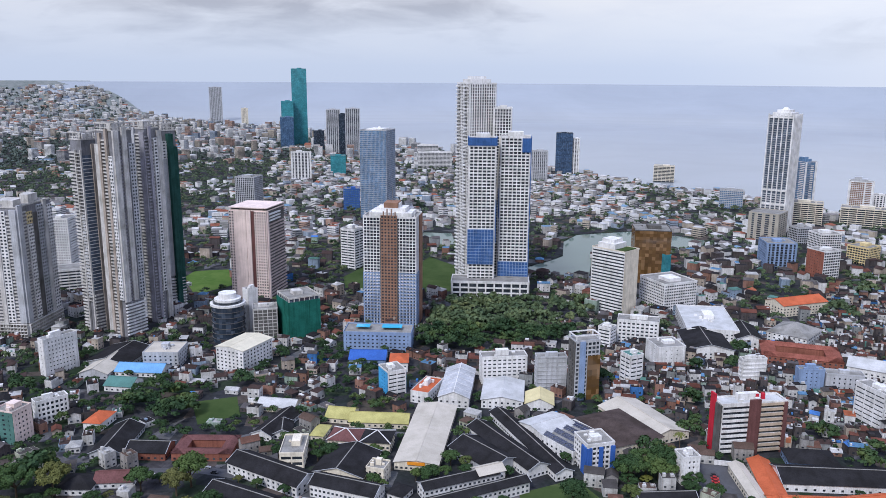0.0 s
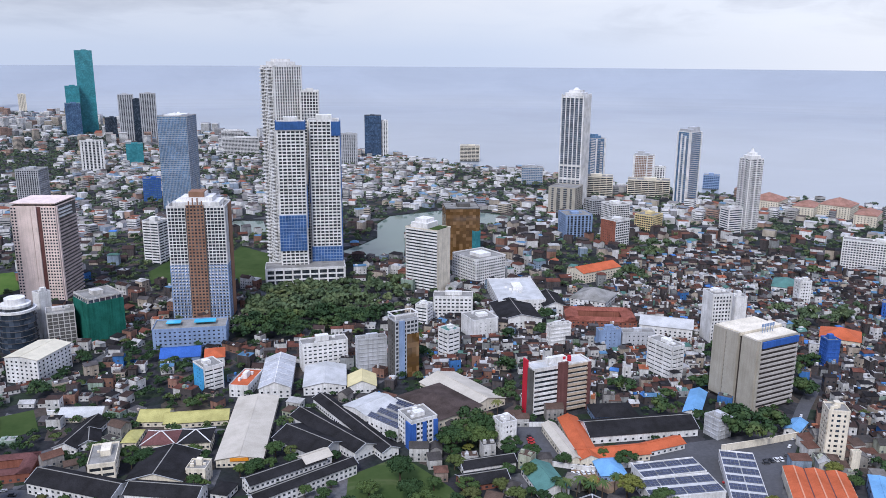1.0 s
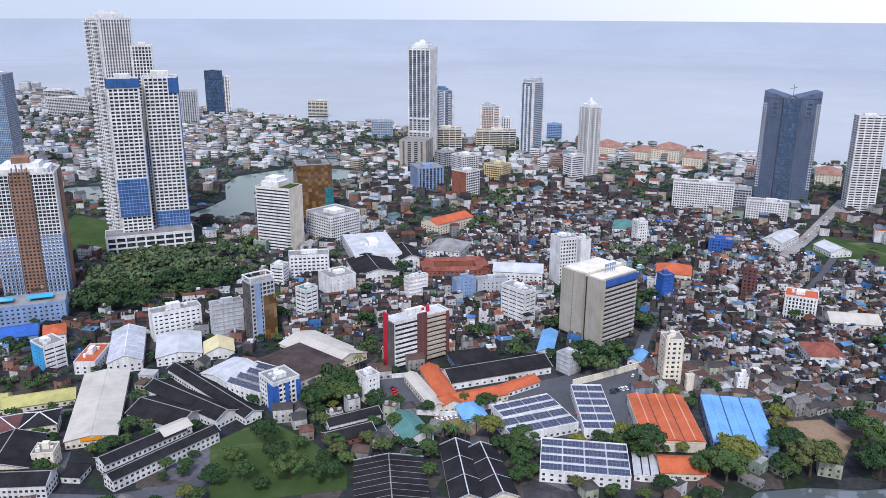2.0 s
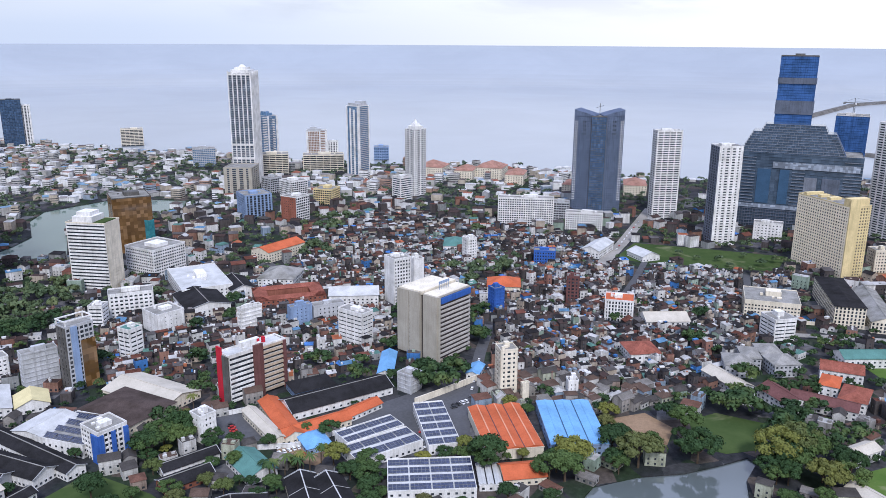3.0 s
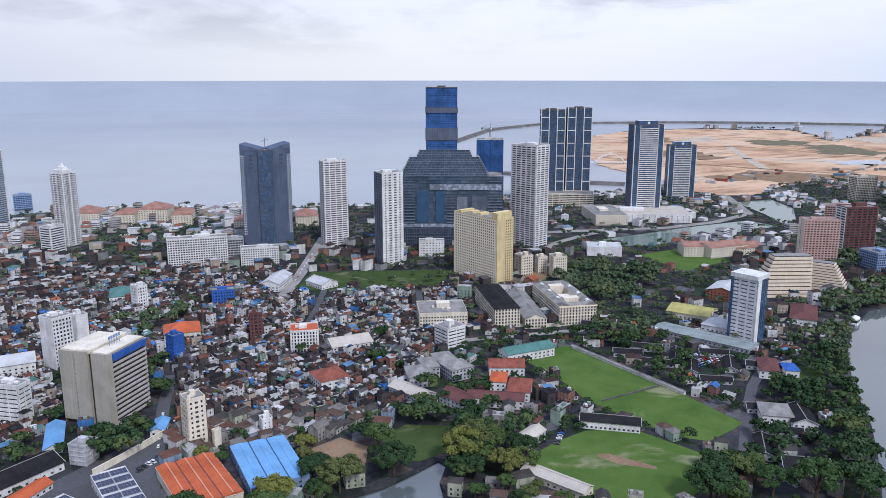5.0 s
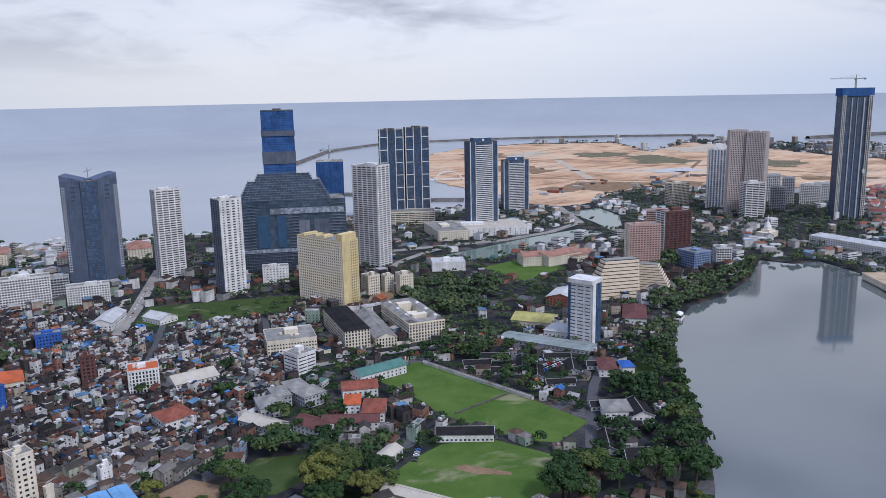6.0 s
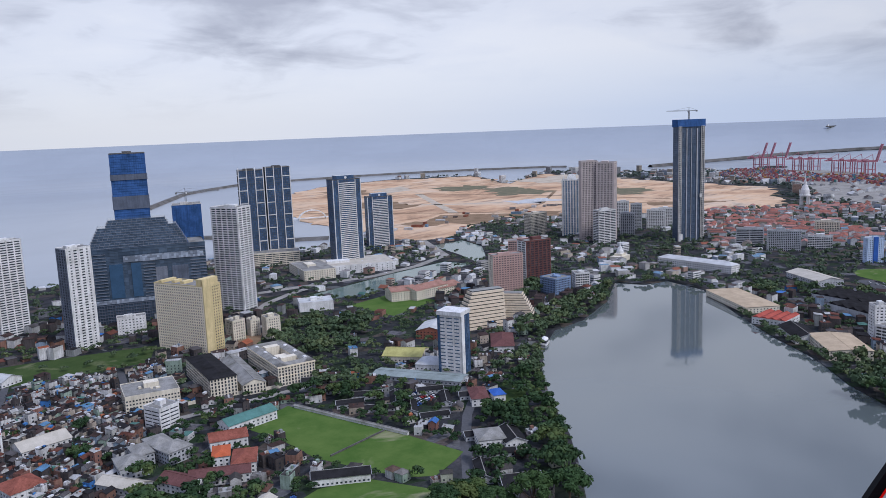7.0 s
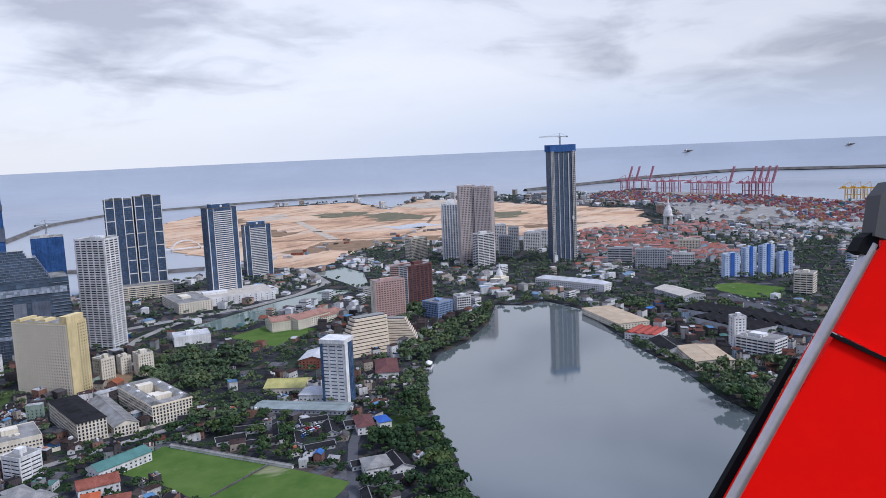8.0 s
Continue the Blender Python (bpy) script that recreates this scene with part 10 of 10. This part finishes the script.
def slab(points, near, thick):
    """A flat plate in the door's plane, near metres ahead of the eye."""
    g = Geo()
    k = len(points)
    points = [(x * near / 1.5, y * near / 1.5) for x, y in points]
    g.v = [(x, y, -near) for x, y in points] + [(x, y, -near - thick) for x, y in points]
    g.f = [tuple(range(k)), tuple(range(2 * k - 1, k - 1, -1))] + [(i, k + i, k + (i + 1) % k, (i + 1) % k) for i in range(k)]
    g.m = [0] * (k + 2)
    return g


def tube(p, q, r):
    g = Geo()
    a = (Vector(q) - Vector(p)).normalized()
    u = a.cross(Vector((0, 0, 1))).normalized()
    w = a.cross(u)
    for e in (Vector(p), Vector(q)):
        g.v += [tuple(e + (u * c + w * s) * r) for c, s in ROUND]
    for i in range(24):
        g.f.append((i, (i + 1) % 24, 24 + (i + 1) % 24, 24 + i))
        g.m.append(0)
    return g


part("lower_skin", slab([(0.615, -0.389), (0.752, -0.164), (0.884, -0.232), (1.100, -0.346), (1.100, -0.768), (0.386, -0.768), (0.548, -0.503)], 1.52, 0.02), HELIRED, heli)
part("upper_skin", slab([(0.754, -0.159), (0.813, -0.040), (0.846, 0.017), (1.100, 0.153), (1.100, -0.337), (0.884, -0.224)], 1.53, 0.02), HELIRED, heli)
part("edge_lip", slab([(0.604, -0.367), (0.667, -0.250), (0.771, -0.073), (0.789, -0.080), (0.685, -0.270), (0.624, -0.389), (0.429, -0.735), (0.396, -0.735)], 1.515, 0.01), HELIRED, heli)
part("panel_seam", slab([(0.734, -0.155), (0.884, -0.224), (1.100, -0.337), (1.100, -0.348), (0.884, -0.233), (0.737, -0.164)], 1.512, 0.006), HELISEAL, heli)
part("edge_tube", tube((*(0.413, -0.735), -1.5), (*(0.824, 0.010), -1.5), 0.0115), HELIRAIL, heli)
part("rubber_seal", slab([(0.375, -0.735), (0.518, -0.478), (0.672, -0.210), (0.680, -0.210), (0.542, -0.478), (0.407, -0.735)], 1.535, 0.02), HELISEAL, heli)
part("latch_block", slab([(0.793, -0.004), (0.808, 0.023), (0.836, 0.039), (0.836, 0.001), (0.810, -0.012)], 1.49, 0.04), HELISEAL, heli)
part("latch_arm", slab([(0.828, 0.025), (0.840, 0.104), (0.862, 0.131), (0.878, 0.120), (0.857, 0.017)], 1.48, 0.05), DARKCON, heli)
for o in heli.children:
    if o.name.startswith("edge_tube"):
        for poly in o.data.polygons:
            poly.use_smooth = True
